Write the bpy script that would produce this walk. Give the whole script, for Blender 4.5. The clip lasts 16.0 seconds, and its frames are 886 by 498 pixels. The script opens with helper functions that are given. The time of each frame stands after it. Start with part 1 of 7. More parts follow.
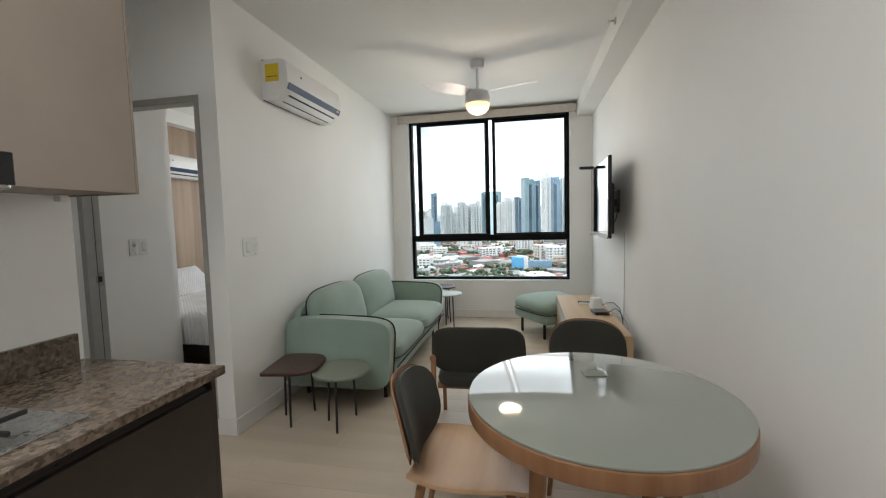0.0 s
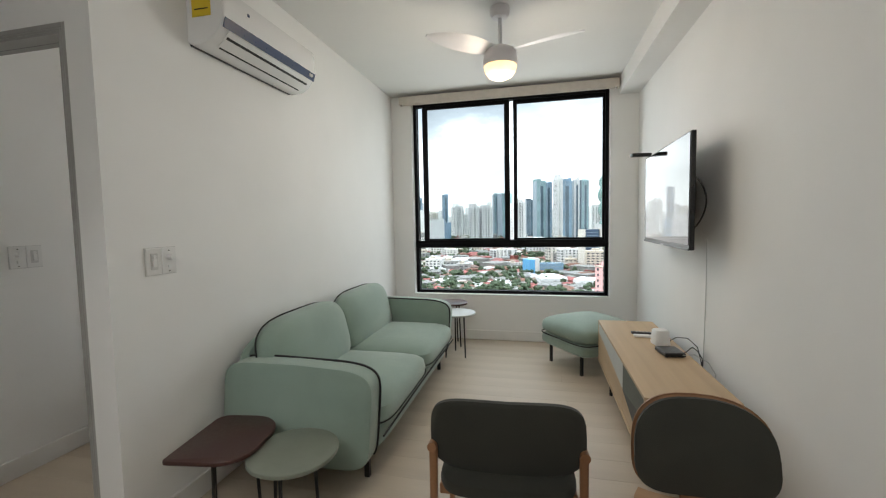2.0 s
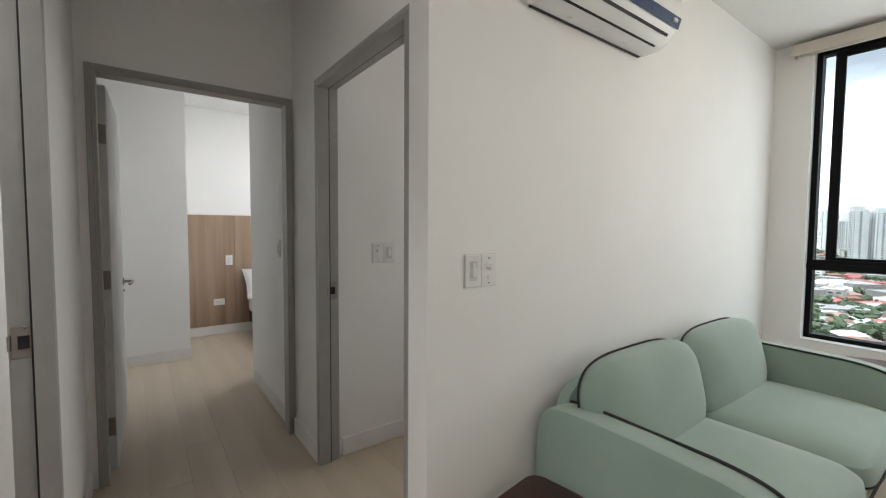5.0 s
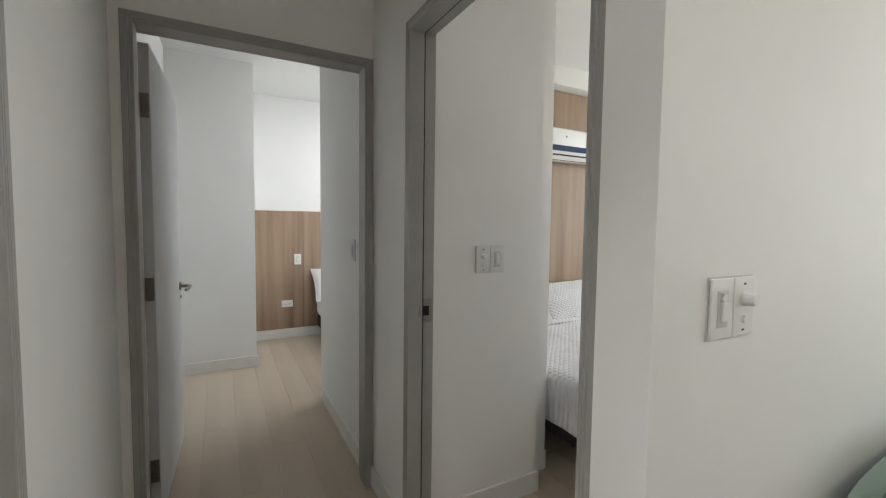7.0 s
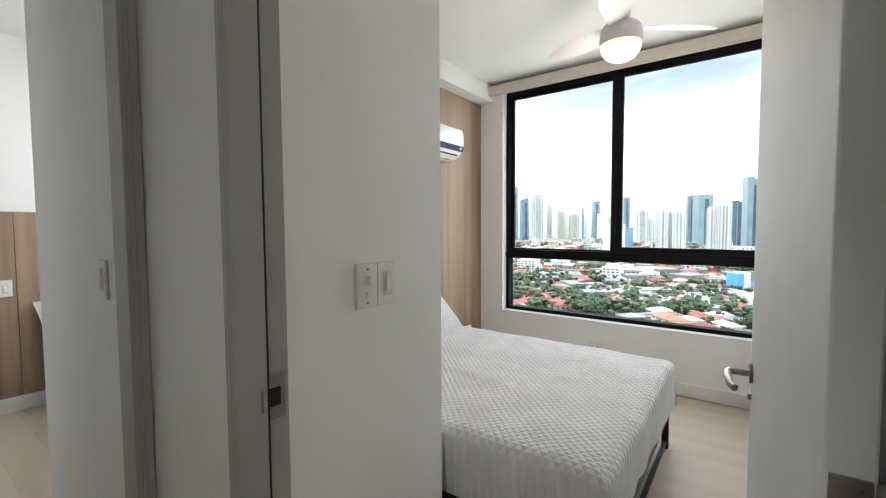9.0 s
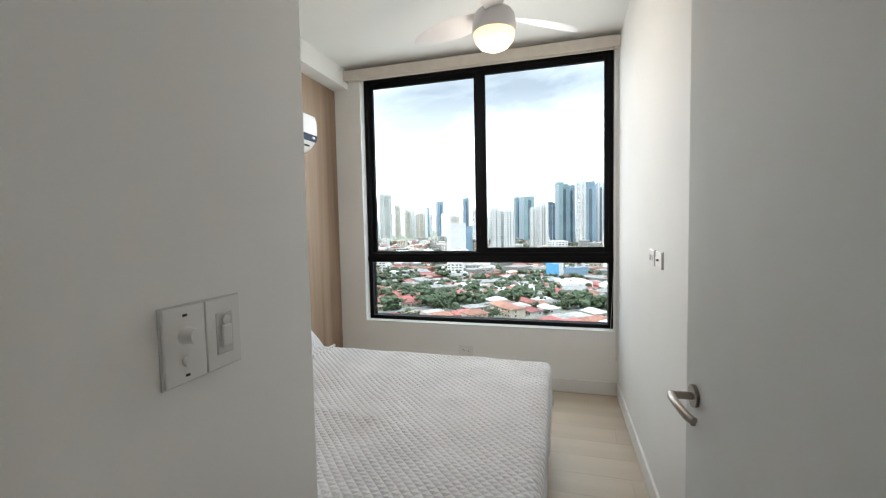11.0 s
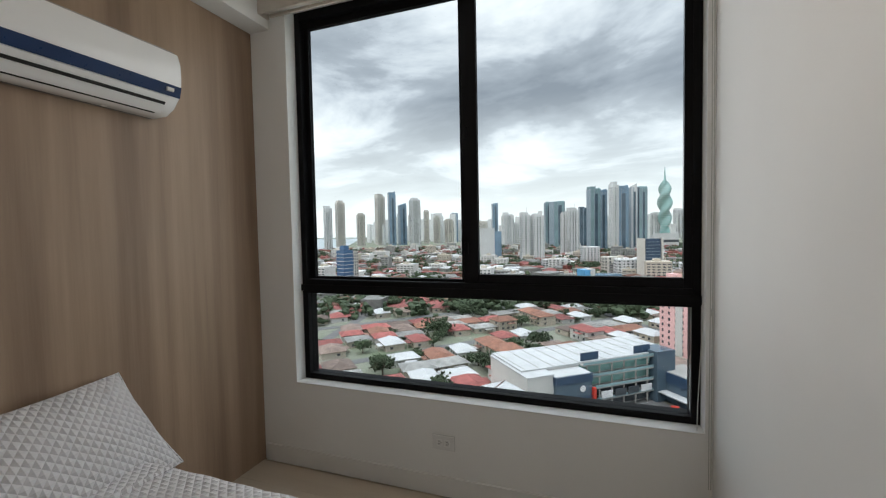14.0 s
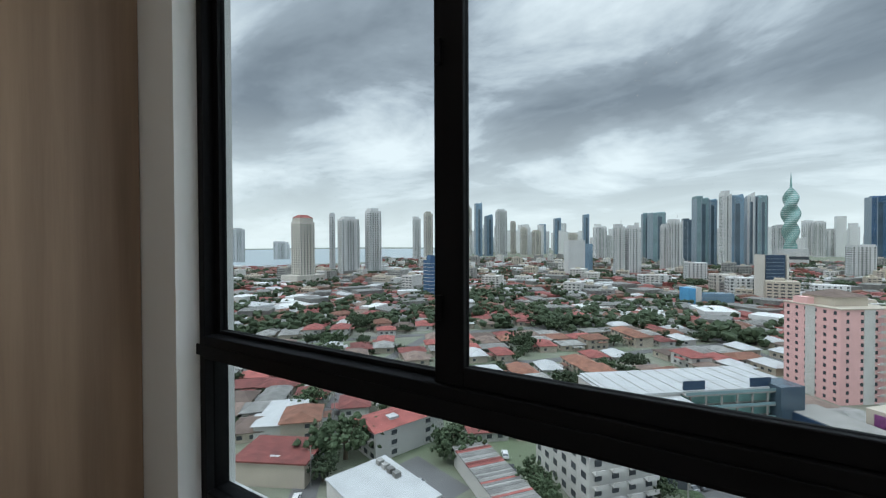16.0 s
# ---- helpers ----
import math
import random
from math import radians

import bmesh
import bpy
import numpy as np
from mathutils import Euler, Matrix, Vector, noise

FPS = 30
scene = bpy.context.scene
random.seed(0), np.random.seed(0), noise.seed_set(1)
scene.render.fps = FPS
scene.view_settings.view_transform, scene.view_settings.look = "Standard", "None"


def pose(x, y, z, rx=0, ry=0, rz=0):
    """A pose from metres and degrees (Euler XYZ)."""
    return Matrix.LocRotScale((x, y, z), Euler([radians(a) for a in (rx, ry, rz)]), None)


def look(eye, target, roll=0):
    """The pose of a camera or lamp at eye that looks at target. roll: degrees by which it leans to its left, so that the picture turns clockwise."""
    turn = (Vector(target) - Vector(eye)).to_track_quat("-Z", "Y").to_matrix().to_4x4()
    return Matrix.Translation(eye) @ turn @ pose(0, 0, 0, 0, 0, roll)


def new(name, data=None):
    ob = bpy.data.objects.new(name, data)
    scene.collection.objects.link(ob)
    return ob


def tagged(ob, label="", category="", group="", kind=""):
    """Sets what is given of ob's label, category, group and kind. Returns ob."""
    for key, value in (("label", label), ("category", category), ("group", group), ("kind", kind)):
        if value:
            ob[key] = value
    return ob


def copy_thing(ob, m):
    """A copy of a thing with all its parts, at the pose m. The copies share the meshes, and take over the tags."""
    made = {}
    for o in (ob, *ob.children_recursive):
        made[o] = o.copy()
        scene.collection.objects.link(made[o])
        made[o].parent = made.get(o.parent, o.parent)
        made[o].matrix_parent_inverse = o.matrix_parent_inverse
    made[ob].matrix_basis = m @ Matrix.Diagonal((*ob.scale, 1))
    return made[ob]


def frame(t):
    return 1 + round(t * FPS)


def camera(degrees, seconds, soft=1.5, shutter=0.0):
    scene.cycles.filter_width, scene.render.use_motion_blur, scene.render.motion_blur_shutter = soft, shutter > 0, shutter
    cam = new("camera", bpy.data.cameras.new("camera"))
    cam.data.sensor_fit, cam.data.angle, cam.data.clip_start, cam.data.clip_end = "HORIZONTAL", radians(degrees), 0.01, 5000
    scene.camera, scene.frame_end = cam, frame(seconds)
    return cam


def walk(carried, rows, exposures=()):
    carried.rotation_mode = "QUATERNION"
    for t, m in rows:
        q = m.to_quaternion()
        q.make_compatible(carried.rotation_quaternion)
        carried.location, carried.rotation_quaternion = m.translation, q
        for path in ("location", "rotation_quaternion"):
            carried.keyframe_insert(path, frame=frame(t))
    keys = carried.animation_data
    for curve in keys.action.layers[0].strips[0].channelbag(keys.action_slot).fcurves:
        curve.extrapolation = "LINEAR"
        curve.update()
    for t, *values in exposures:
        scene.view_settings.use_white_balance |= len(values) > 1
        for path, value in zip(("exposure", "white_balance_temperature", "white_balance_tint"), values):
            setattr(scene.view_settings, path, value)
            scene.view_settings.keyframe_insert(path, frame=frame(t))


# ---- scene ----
# ---------------- camera and walk ----------------
cam = camera(93.7, 16.0, soft=1.2)
ROWS = [
    (0.0, (-0.023, -0.449, 1.332), (-0.423, 1.506, 1.193), -1.5),
    (0.5, (-0.055, -0.177, 1.334), (-0.464, 1.777, 1.202), -1.4),
    (1.0, (-0.088, 0.061, 1.344), (-0.505, 2.013, 1.214), -1.2),
    (1.5, (-0.137, 0.280, 1.337), (-0.569, 2.229, 1.208), -1.2),
    (2.0, (-0.205, 0.508, 1.337), (-0.655, 2.452, 1.205), -1.1),
    (2.5, (-0.287, 0.704, 1.345), (-0.798, 2.633, 1.209), -1.0),
    (3.0, (-0.398, 0.904, 1.363), (-1.046, 2.792, 1.232), -0.9),
    (3.5, (-0.468, 0.984, 1.366), (-1.357, 2.771, 1.242), -0.7),
    (4.0, (-0.515, 0.999, 1.373), (-1.680, 2.621, 1.259), -0.3),
    (4.5, (-0.571, 0.987, 1.364), (-1.992, 2.389, 1.256), 0.1),
    (5.0, (-0.696, 1.002, 1.344), (-2.305, 2.186, 1.240), 0.4),
    (5.2, (-0.756, 1.011, 1.337), (-2.416, 2.121, 1.231), 0.5),
    (7.3, (-1.522, 1.191, 1.342), (-3.283, 2.131, 1.224), 0.7),
    (7.5, (-1.605, 1.233, 1.332), (-3.351, 2.203, 1.227), 0.9),
    (8.0, (-1.795, 1.313, 1.329), (-3.439, 2.447, 1.223), 0.5),
    (8.5, (-1.989, 1.379, 1.339), (-3.446, 2.746, 1.238), 0.0),
    (9.0, (-2.124, 1.392, 1.344), (-3.308, 3.001, 1.240), -0.3),
    (9.5, (-2.261, 1.384, 1.353), (-3.162, 3.166, 1.250), -0.7),
    (10.0, (-2.340, 1.414, 1.361), (-2.999, 3.299, 1.259), -1.1),
    (10.2, (-2.362, 1.456, 1.361), (-2.954, 3.363, 1.253), -1.1),
    (12.3, (-2.437, 2.137, 1.345), (-2.967, 4.062, 1.231), -1.2),
    (12.5, (-2.447, 2.213, 1.338), (-2.996, 4.134, 1.241), -1.2),
    (13.0, (-2.448, 2.461, 1.349), (-3.052, 4.365, 1.254), -1.2),
    (13.5, (-2.450, 2.795, 1.379), (-3.096, 4.686, 1.290), -1.2),
    (14.0, (-2.453, 3.109, 1.392), (-3.129, 4.989, 1.307), -1.1),
    (14.5, (-2.462, 3.429, 1.406), (-3.164, 5.300, 1.324), -1.0),
    (15.0, (-2.427, 3.833, 1.415), (-3.175, 5.686, 1.344), -0.8),
    (15.5, (-2.448, 4.129, 1.458), (-3.310, 5.932, 1.406), -0.5),
    (16.0, (-2.550, 4.363, 1.452), (-3.597, 6.067, 1.424), -0.2),
]
walk(cam, [(t, look(eye, to, roll)) for t, eye, to, roll in ROWS],
     exposures=[(0.0, 0.97, 6550, 10), (3.0, 1.0, 6600, 9), (4.5, 1.15, 6600, 11), (5.2, 1.3, 6600, 11), (7.5, 1.38, 6550, 9),
               (10.0, 1.35, 6550, 10), (12.5, 0.62, 6550, 9), (14.3, 0.02, 6750, 12), (15.5, -0.22, 6350, 8), (16.0, -0.30, 6350, 8)])

# ---------------- world, sun, lamps ----------------
SUN_EL, SUN_AZ = radians(52), radians(205)
world = bpy.data.worlds.new("overcast_sky")
scene.world = world
world.use_nodes = True
wn, wl = world.node_tree.nodes, world.node_tree.links
wn.clear()
w_out = wn.new("ShaderNodeOutputWorld")
w_bg = wn.new("ShaderNodeBackground")
w_sky = wn.new("ShaderNodeTexSky")
w_sky.sky_type = "NISHITA"
w_sky.sun_disc = False
w_sky.sun_elevation, w_sky.sun_rotation = SUN_EL, SUN_AZ
w_co = wn.new("ShaderNodeTexCoord")
w_sep = wn.new("ShaderNodeSeparateXYZ")
wl.new(w_co.outputs["Generated"], w_sep.inputs[0])


def w_math(op, a, b=None, clamp=False):
    n = wn.new("ShaderNodeMath")
    n.operation, n.use_clamp = op, clamp
    for i, v in enumerate((a, b)):
        if v is None:
            continue
        if isinstance(v, (int, float)):
            n.inputs[i].default_value = v
        else:
            wl.new(v, n.inputs[i])
    return n.outputs[0]


# cloud deck: the view direction is projected on a flat layer overhead
w_up = w_math("ADD", w_math("MAXIMUM", w_sep.outputs[2], 0.0), 0.20)
w_px = w_math("DIVIDE", w_sep.outputs[0], w_up)
w_py = w_math("DIVIDE", w_sep.outputs[1], w_up)
w_vec = wn.new("ShaderNodeCombineXYZ")
wl.new(w_px, w_vec.inputs[0])
wl.new(w_py, w_vec.inputs[1])
w_vec.inputs[2].default_value = 3.7
w_map = wn.new("ShaderNodeMapping")
w_map.inputs["Rotation"].default_value = (0, 0, radians(24))
w_map.inputs["Scale"].default_value = (0.95, 1.25, 1.0)
wl.new(w_vec.outputs[0], w_map.inputs[0])
w_n1 = wn.new("ShaderNodeTexNoise")
w_n1.inputs["Scale"].default_value, w_n1.inputs["Detail"].default_value = 1.0, 10.0
w_n1.inputs["Roughness"].default_value, w_n1.inputs["Distortion"].default_value = 0.56, 0.35
wl.new(w_map.outputs[0], w_n1.inputs["Vector"])
w_ramp = wn.new("ShaderNodeValToRGB")
for pos, col in ((0.36, (0.20, 0.24, 0.28, 1)), (0.48, (0.31, 0.365, 0.415, 1)), (0.525, (0.46, 0.53, 0.59, 1)), (0.66, (0.80, 0.88, 0.92, 1))):
    e = w_ramp.color_ramp.elements.new(pos)
    e.color = col
w_ramp.color_ramp.elements.remove(w_ramp.color_ramp.elements[0])
w_ramp.color_ramp.elements.remove(w_ramp.color_ramp.elements[-1])
wl.new(w_n1.outputs["Fac"], w_ramp.inputs[0])
# the deck pales towards the horizon
w_hz = w_math("SUBTRACT", 1.0, w_math("DIVIDE", w_math("ABSOLUTE", w_sep.outputs[2]), 0.30), clamp=True)
w_hm = wn.new("ShaderNodeMix")
w_hm.data_type = "RGBA"
wl.new(w_math("MULTIPLY", w_hz, 0.92), w_hm.inputs["Factor"])
wl.new(w_ramp.outputs[0], w_hm.inputs["A"])
w_hm.inputs["B"].default_value = (0.68, 0.755, 0.775, 1)
w_sc = wn.new("ShaderNodeVectorMath")
w_sc.operation = "SCALE"
w_sc.inputs["Scale"].default_value = 0.06
wl.new(w_sky.outputs[0], w_sc.inputs[0])
w_mix = wn.new("ShaderNodeMix")
w_mix.data_type = "RGBA"
w_mix.inputs["Factor"].default_value = 0.9
wl.new(w_sc.outputs[0], w_mix.inputs["A"])
wl.new(w_hm.outputs["Result"], w_mix.inputs["B"])
# an overcast sky is brighter overhead than at the horizon
w_ov = wn.new("ShaderNodeVectorMath")
w_ov.operation = "SCALE"
w_z = w_math("MAXIMUM", w_sep.outputs[2], 0.0)
wl.new(w_math("ADD", w_math("MULTIPLY", w_math("POWER", w_z, 5.0), 4.5), w_math("SUBTRACT", 0.96, w_math("MULTIPLY", w_z, 0.45))), w_ov.inputs["Scale"])
wl.new(w_mix.outputs["Result"], w_ov.inputs[0])
wl.new(w_ov.outputs[0], w_bg.inputs["Color"])
w_bg.inputs["Strength"].default_value = 3.6
wl.new(w_bg.outputs[0], w_out.inputs[0])

sun = new("sun", bpy.data.lights.new("sun", "SUN"))
sun.data.energy, sun.data.angle, sun.data.color = 1.8, radians(14), (1.0, 0.96, 0.9)
sun.matrix_world = look((0, 0, 40), (0 - math.sin(SUN_AZ) * math.cos(SUN_EL) * 10, 0 - math.cos(SUN_AZ) * math.cos(SUN_EL) * 10, 40 - math.sin(SUN_EL) * 10))


def area_lamp(name, eye, to, w, h, watts, color, spread=180):
    d = bpy.data.lights.new(name, "AREA")
    d.shape, d.size, d.size_y, d.energy, d.color, d.spread = "RECTANGLE", w, h, watts, color, radians(spread)
    ob = new(name, d)
    ob.matrix_world = look(eye, to)
    return ob


def bulb(name, place, radius, watts, color):
    """The lamp in a fan's frosted globe."""
    d = bpy.data.lights.new(name, "POINT")
    d.shadow_soft_size, d.energy, d.color = radius, watts, color
    ob = new(name, d)
    ob.location = place
    return ob


bulb("living_fan_lamp", (-0.455, 3.41, 2.245), 0.13, 7, (1.0, 0.88, 0.74))
bulb("bedroom_fan_lamp", (-2.74, 3.95, 2.245), 0.13, 5, (1.0, 0.88, 0.74))
# daylight of the whole sky dome, gathered in each window's opening
area_lamp("living_window_daylight", (-0.55, 5.16, 1.75), (-0.55, 4.16, 1.75), 2.0, 1.7, 5.5, (1.0, 1.0, 0.985), 165)
area_lamp("bedroom_window_daylight", (-3.06, 5.16, 1.75), (-3.06, 4.16, 1.75), 2.0, 1.7, 5.5, (1.0, 1.0, 0.985), 165)
area_lamp("second_bedroom_window_daylight", (-5.55, 3.54, 1.75), (-5.55, 2.54, 1.75), 1.5, 1.7, 4, (1.0, 1.0, 0.985), 165)
area_lamp("kitchen_ceiling_light", (-0.8, -0.4, 2.74), (-0.8, -0.4, 0), 0.9, 0.9, 17, (0.98, 0.98, 0.97))
# added lamp, source unseen: lifts the dark hall through the bathroom doorway
area_lamp("bathroom_ceiling_light", (-2.2, -0.2, 2.74), (-2.2, -0.2, 0), 0.4, 0.4, 5, (0.98, 0.98, 0.97))
# added fill without a fitting, brightening the second bedroom's walls
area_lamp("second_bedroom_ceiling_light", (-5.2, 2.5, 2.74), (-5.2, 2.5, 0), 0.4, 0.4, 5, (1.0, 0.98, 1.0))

# ---------------- materials ----------------


def material(name, color, rough=0.6, metal=0.0, var=0.06, scale=6.0, bump=0.0, bscale=60.0, stretch=(1, 1, 1), spec=0.5,
             second=None, coat=0.0, sheen=0.0, rand=0.0, emit=None):
    m = bpy.data.materials.new(name)
    m.use_nodes = True
    nt = m.node_tree
    b = nt.nodes["Principled BSDF"]
    b.inputs["Roughness"].default_value = rough
    b.inputs["Metallic"].default_value = metal
    b.inputs["Specular IOR Level"].default_value = spec
    b.inputs["Coat Weight"].default_value = coat
    b.inputs["Sheen Weight"].default_value = sheen
    co = nt.nodes.new("ShaderNodeTexCoord")
    mp = nt.nodes.new("ShaderNodeMapping")
    mp.inputs["Scale"].default_value = stretch
    nt.links.new(co.outputs["Object"], mp.inputs[0])
    big = nt.nodes.new("ShaderNodeTexNoise")
    big.inputs["Scale"].default_value, big.inputs["Detail"].default_value = scale, 5.0
    nt.links.new(mp.outputs[0], big.inputs["Vector"])
    fine = nt.nodes.new("ShaderNodeTexNoise")
    fine.inputs["Scale"].default_value, fine.inputs["Detail"].default_value = bscale, 4.0
    nt.links.new(mp.outputs[0], fine.inputs["Vector"])
    ramp = nt.nodes.new("ShaderNodeMix")
    ramp.data_type = "RGBA"
    c2 = second or tuple(max(0.0, c * (1 - 3 * var)) for c in color)
    ramp.inputs["A"].default_value = (*color, 1)
    ramp.inputs["B"].default_value = (*c2, 1)
    mx = nt.nodes.new("ShaderNodeMath")
    mx.operation, mx.use_clamp = "MULTIPLY_ADD", True
    mx.inputs[1].default_value, mx.inputs[2].default_value = 2.6, -0.9
    nt.links.new(big.outputs["Fac"], mx.inputs[0])
    nt.links.new(mx.outputs[0], ramp.inputs["Factor"])
    last = ramp.outputs["Result"]
    hs = nt.nodes.new("ShaderNodeHueSaturation")
    nt.links.new(last, hs.inputs["Color"])
    val = nt.nodes.new("ShaderNodeMath")
    val.operation = "MULTIPLY_ADD"
    val.inputs[1].default_value, val.inputs[2].default_value = var * 1.5, 1.0 - var * 0.75
    nt.links.new(fine.outputs["Fac"], val.inputs[0])
    vv = val.outputs[0]
    if rand:
        oi = nt.nodes.new("ShaderNodeObjectInfo")
        rr = nt.nodes.new("ShaderNodeMath")
        rr.operation = "MULTIPLY_ADD"
        rr.inputs[1].default_value, rr.inputs[2].default_value = rand, 1.0 - rand / 2
        nt.links.new(oi.outputs["Random"], rr.inputs[0])
        r2 = nt.nodes.new("ShaderNodeMath")
        r2.operation = "MULTIPLY"
        nt.links.new(vv, r2.inputs[0])
        nt.links.new(rr.outputs[0], r2.inputs[1])
        vv = r2.outputs[0]
    nt.links.new(vv, hs.inputs["Value"])
    nt.links.new(hs.outputs[0], b.inputs["Base Color"])
    rg = nt.nodes.new("ShaderNodeMath")
    rg.operation, rg.use_clamp = "MULTIPLY_ADD", True
    rg.inputs[1].default_value, rg.inputs[2].default_value = 0.16, rough - 0.08
    nt.links.new(fine.outputs["Fac"], rg.inputs[0])
    nt.links.new(rg.outputs[0], b.inputs["Roughness"])
    if bump:
        bp = nt.nodes.new("ShaderNodeBump")
        bp.inputs["Strength"].default_value, bp.inputs["Distance"].default_value = bump, 0.004
        nt.links.new(fine.outputs["Fac"], bp.inputs["Height"])
        nt.links.new(bp.outputs[0], b.inputs["Normal"])
    if emit:
        b.inputs["Emission Color"].default_value = (*emit[0], 1)
        b.inputs["Emission Strength"].default_value = emit[1]
    return m


def wood(name, light, dark, along="z", rough=0.5, freq=14.0, rand=0.0):
    """Straight-grained wood: noise drawn out along one axis, with a finer fibre over it."""
    s = {"x": (0.05, 1, 1), "y": (1, 0.05, 1), "z": (1, 1, 0.05)}[along]
    m = material(name, light, rough, 0, 0.09, freq, 0.12, 130.0, s, 0.4, dark, rand=rand)
    return m


def glass_material(name, tint=(1, 1, 1), rough=0.0):
    m = bpy.data.materials.new(name)
    m.use_nodes = True
    b = m.node_tree.nodes["Principled BSDF"]
    b.inputs["Base Color"].default_value = (*tint, 1)
    b.inputs["Transmission Weight"].default_value = 1.0
    b.inputs["Roughness"].default_value = rough
    b.inputs["IOR"].default_value = 1.02 if rough == 0 else 1.45
    return m


def granite_material():
    m = material("speckled_granite", (0.12, 0.088, 0.064), 0.12, 0, 0.14, 9, 0.0, 160, second=(0.045, 0.037, 0.031))
    nt = m.node_tree
    co = nt.nodes.new("ShaderNodeTexCoord")
    vo = nt.nodes.new("ShaderNodeTexVoronoi")
    vo.inputs["Scale"].default_value = 85
    nt.links.new(co.outputs["Object"], vo.inputs["Vector"])
    rp = nt.nodes.new("ShaderNodeValToRGB")
    rp.color_ramp.elements[0].color, rp.color_ramp.elements[1].color = (0.03, 0.026, 0.024, 1), (0.42, 0.33, 0.25, 1)
    nt.links.new(vo.outputs["Color"], rp.inputs[0])
    mx = nt.nodes.new("ShaderNodeMix")
    mx.data_type = "RGBA"
    mx.inputs["Factor"].default_value = 0.45
    b = nt.nodes["Principled BSDF"]
    old = b.inputs["Base Color"].links[0].from_socket
    nt.links.new(old, mx.inputs["A"])
    nt.links.new(rp.outputs[0], mx.inputs["B"])
    nt.links.new(mx.outputs["Result"], b.inputs["Base Color"])
    return m


def quilt_material(name, color, cell=0.026):
    """Woven bedspread: a small diamond relief."""
    m = material(name, color, 0.85, 0, 0.05, 5, 0.0, 300, sheen=0.25)
    nt = m.node_tree
    co = nt.nodes.new("ShaderNodeTexCoord")
    mp = nt.nodes.new("ShaderNodeMapping")
    mp.inputs["Rotation"].default_value = (0, 0, radians(45))
    mp.inputs["Scale"].default_value = (1 / cell, 1 / cell, 1 / cell)
    nt.links.new(co.outputs["Object"], mp.inputs[0])
    sp = nt.nodes.new("ShaderNodeSeparateXYZ")
    nt.links.new(mp.outputs[0], sp.inputs[0])
    outs = []
    for i in range(2):
        a = nt.nodes.new("ShaderNodeMath")
        a.operation = "PINGPONG"
        a.inputs[1].default_value = 0.5
        nt.links.new(sp.outputs[i], a.inputs[0])
        outs.append(a.outputs[0])
    mn = nt.nodes.new("ShaderNodeMath")
    mn.operation = "MINIMUM"
    nt.links.new(outs[0], mn.inputs[0])
    nt.links.new(outs[1], mn.inputs[1])
    bp = nt.nodes.new("ShaderNodeBump")
    bp.inputs["Strength"].default_value, bp.inputs["Distance"].default_value = 1.0, 0.02
    nt.links.new(mn.outputs[0], bp.inputs["Height"])
    nt.links.new(bp.outputs[0], nt.nodes["Principled BSDF"].inputs["Normal"])
    return m


M = {}
M["wall"] = material("white_wall_paint", (0.85, 0.848, 0.835), 0.62, 0, 0.012, 2.0, 0.05, 220)
# ceiling white set below the walls' to carry its dimmer bounced light
M["ceiling"] = material("white_ceiling_paint", (0.77, 0.77, 0.755), 0.8, 0, 0.012, 1.5, 0.04, 200)
M["trim"] = material("white_baseboard_paint", (0.80, 0.79, 0.77), 0.45, 0, 0.015, 8, 0.0, 90)
M["casing"] = material("grey_door_frame_paint", (0.36, 0.355, 0.34), 0.4, 0, 0.03, 9, 0.03, 120)
M["leaf"] = material("satin_grey_door_paint", (0.66, 0.67, 0.67), 0.64, 0, 0.02, 5, 0.02, 200)
M["plank"] = wood("pale_oak_plank", (0.545, 0.465, 0.37), (0.49, 0.415, 0.325), "x", 0.42, 7, rand=0.015)
M["gap"] = material("dark_joint", (0.46, 0.39, 0.305), 0.8)
M["frame"] = material("black_window_aluminium", (0.006, 0.006, 0.007), 0.55, 0.0, 0.05, 8, spec=0.12)
M["pane"] = glass_material("grey_green_tinted_window_glass", (0.455, 0.465, 0.465))
M["pane_tint"] = glass_material("darker_tinted_sash_glass", (0.33, 0.345, 0.35))
M["valance"] = material("beige_fabric_valance", (0.60, 0.55, 0.49), 0.8, 0, 0.03, 20, 0.1, 400)
M["plastic"] = material("white_plastic", (0.78, 0.78, 0.77), 0.32, 0, 0.01, 10)
M["plastic_grey"] = material("light_grey_plastic", (0.62, 0.62, 0.61), 0.35, 0, 0.02, 10)
M["black"] = material("black_painted_metal", (0.012, 0.012, 0.012), 0.42, 0.0, 0.05, 12)
M["blackplastic"] = material("black_plastic", (0.012, 0.012, 0.013), 0.3, 0, 0.04, 15)
M["screen"] = material("glossy_black_screen", (0.004, 0.004, 0.005), 0.03, 0, 0.0, 3, spec=0.6, coat=0.25)
M["screen"].node_tree.nodes["Principled BSDF"].inputs["Coat Roughness"].default_value = 0.02
M["fabric"] = material("sage_green_velvet", (0.275, 0.365, 0.31), 0.85, 0, 0.06, 4, 0.25, 420, sheen=0.35, second=(0.235, 0.32, 0.27))
# base colour darkened further to hold the chairs' backlit shade
M["fabric_dk"] = material("dark_sage_upholstery", (0.033, 0.034, 0.026), 0.85, 0, 0.07, 5, 0.3, 380, sheen=0.08)
M["piping"] = material("black_piping_cord", (0.012, 0.014, 0.014), 0.7)
M["walnut"] = wood("warm_walnut_veneer", (0.33, 0.17, 0.085), (0.22, 0.105, 0.05), "z", 0.38, 16)
M["plyseat"] = wood("honey_plywood", (0.50, 0.32, 0.185), (0.40, 0.24, 0.13), "x", 0.35, 12)
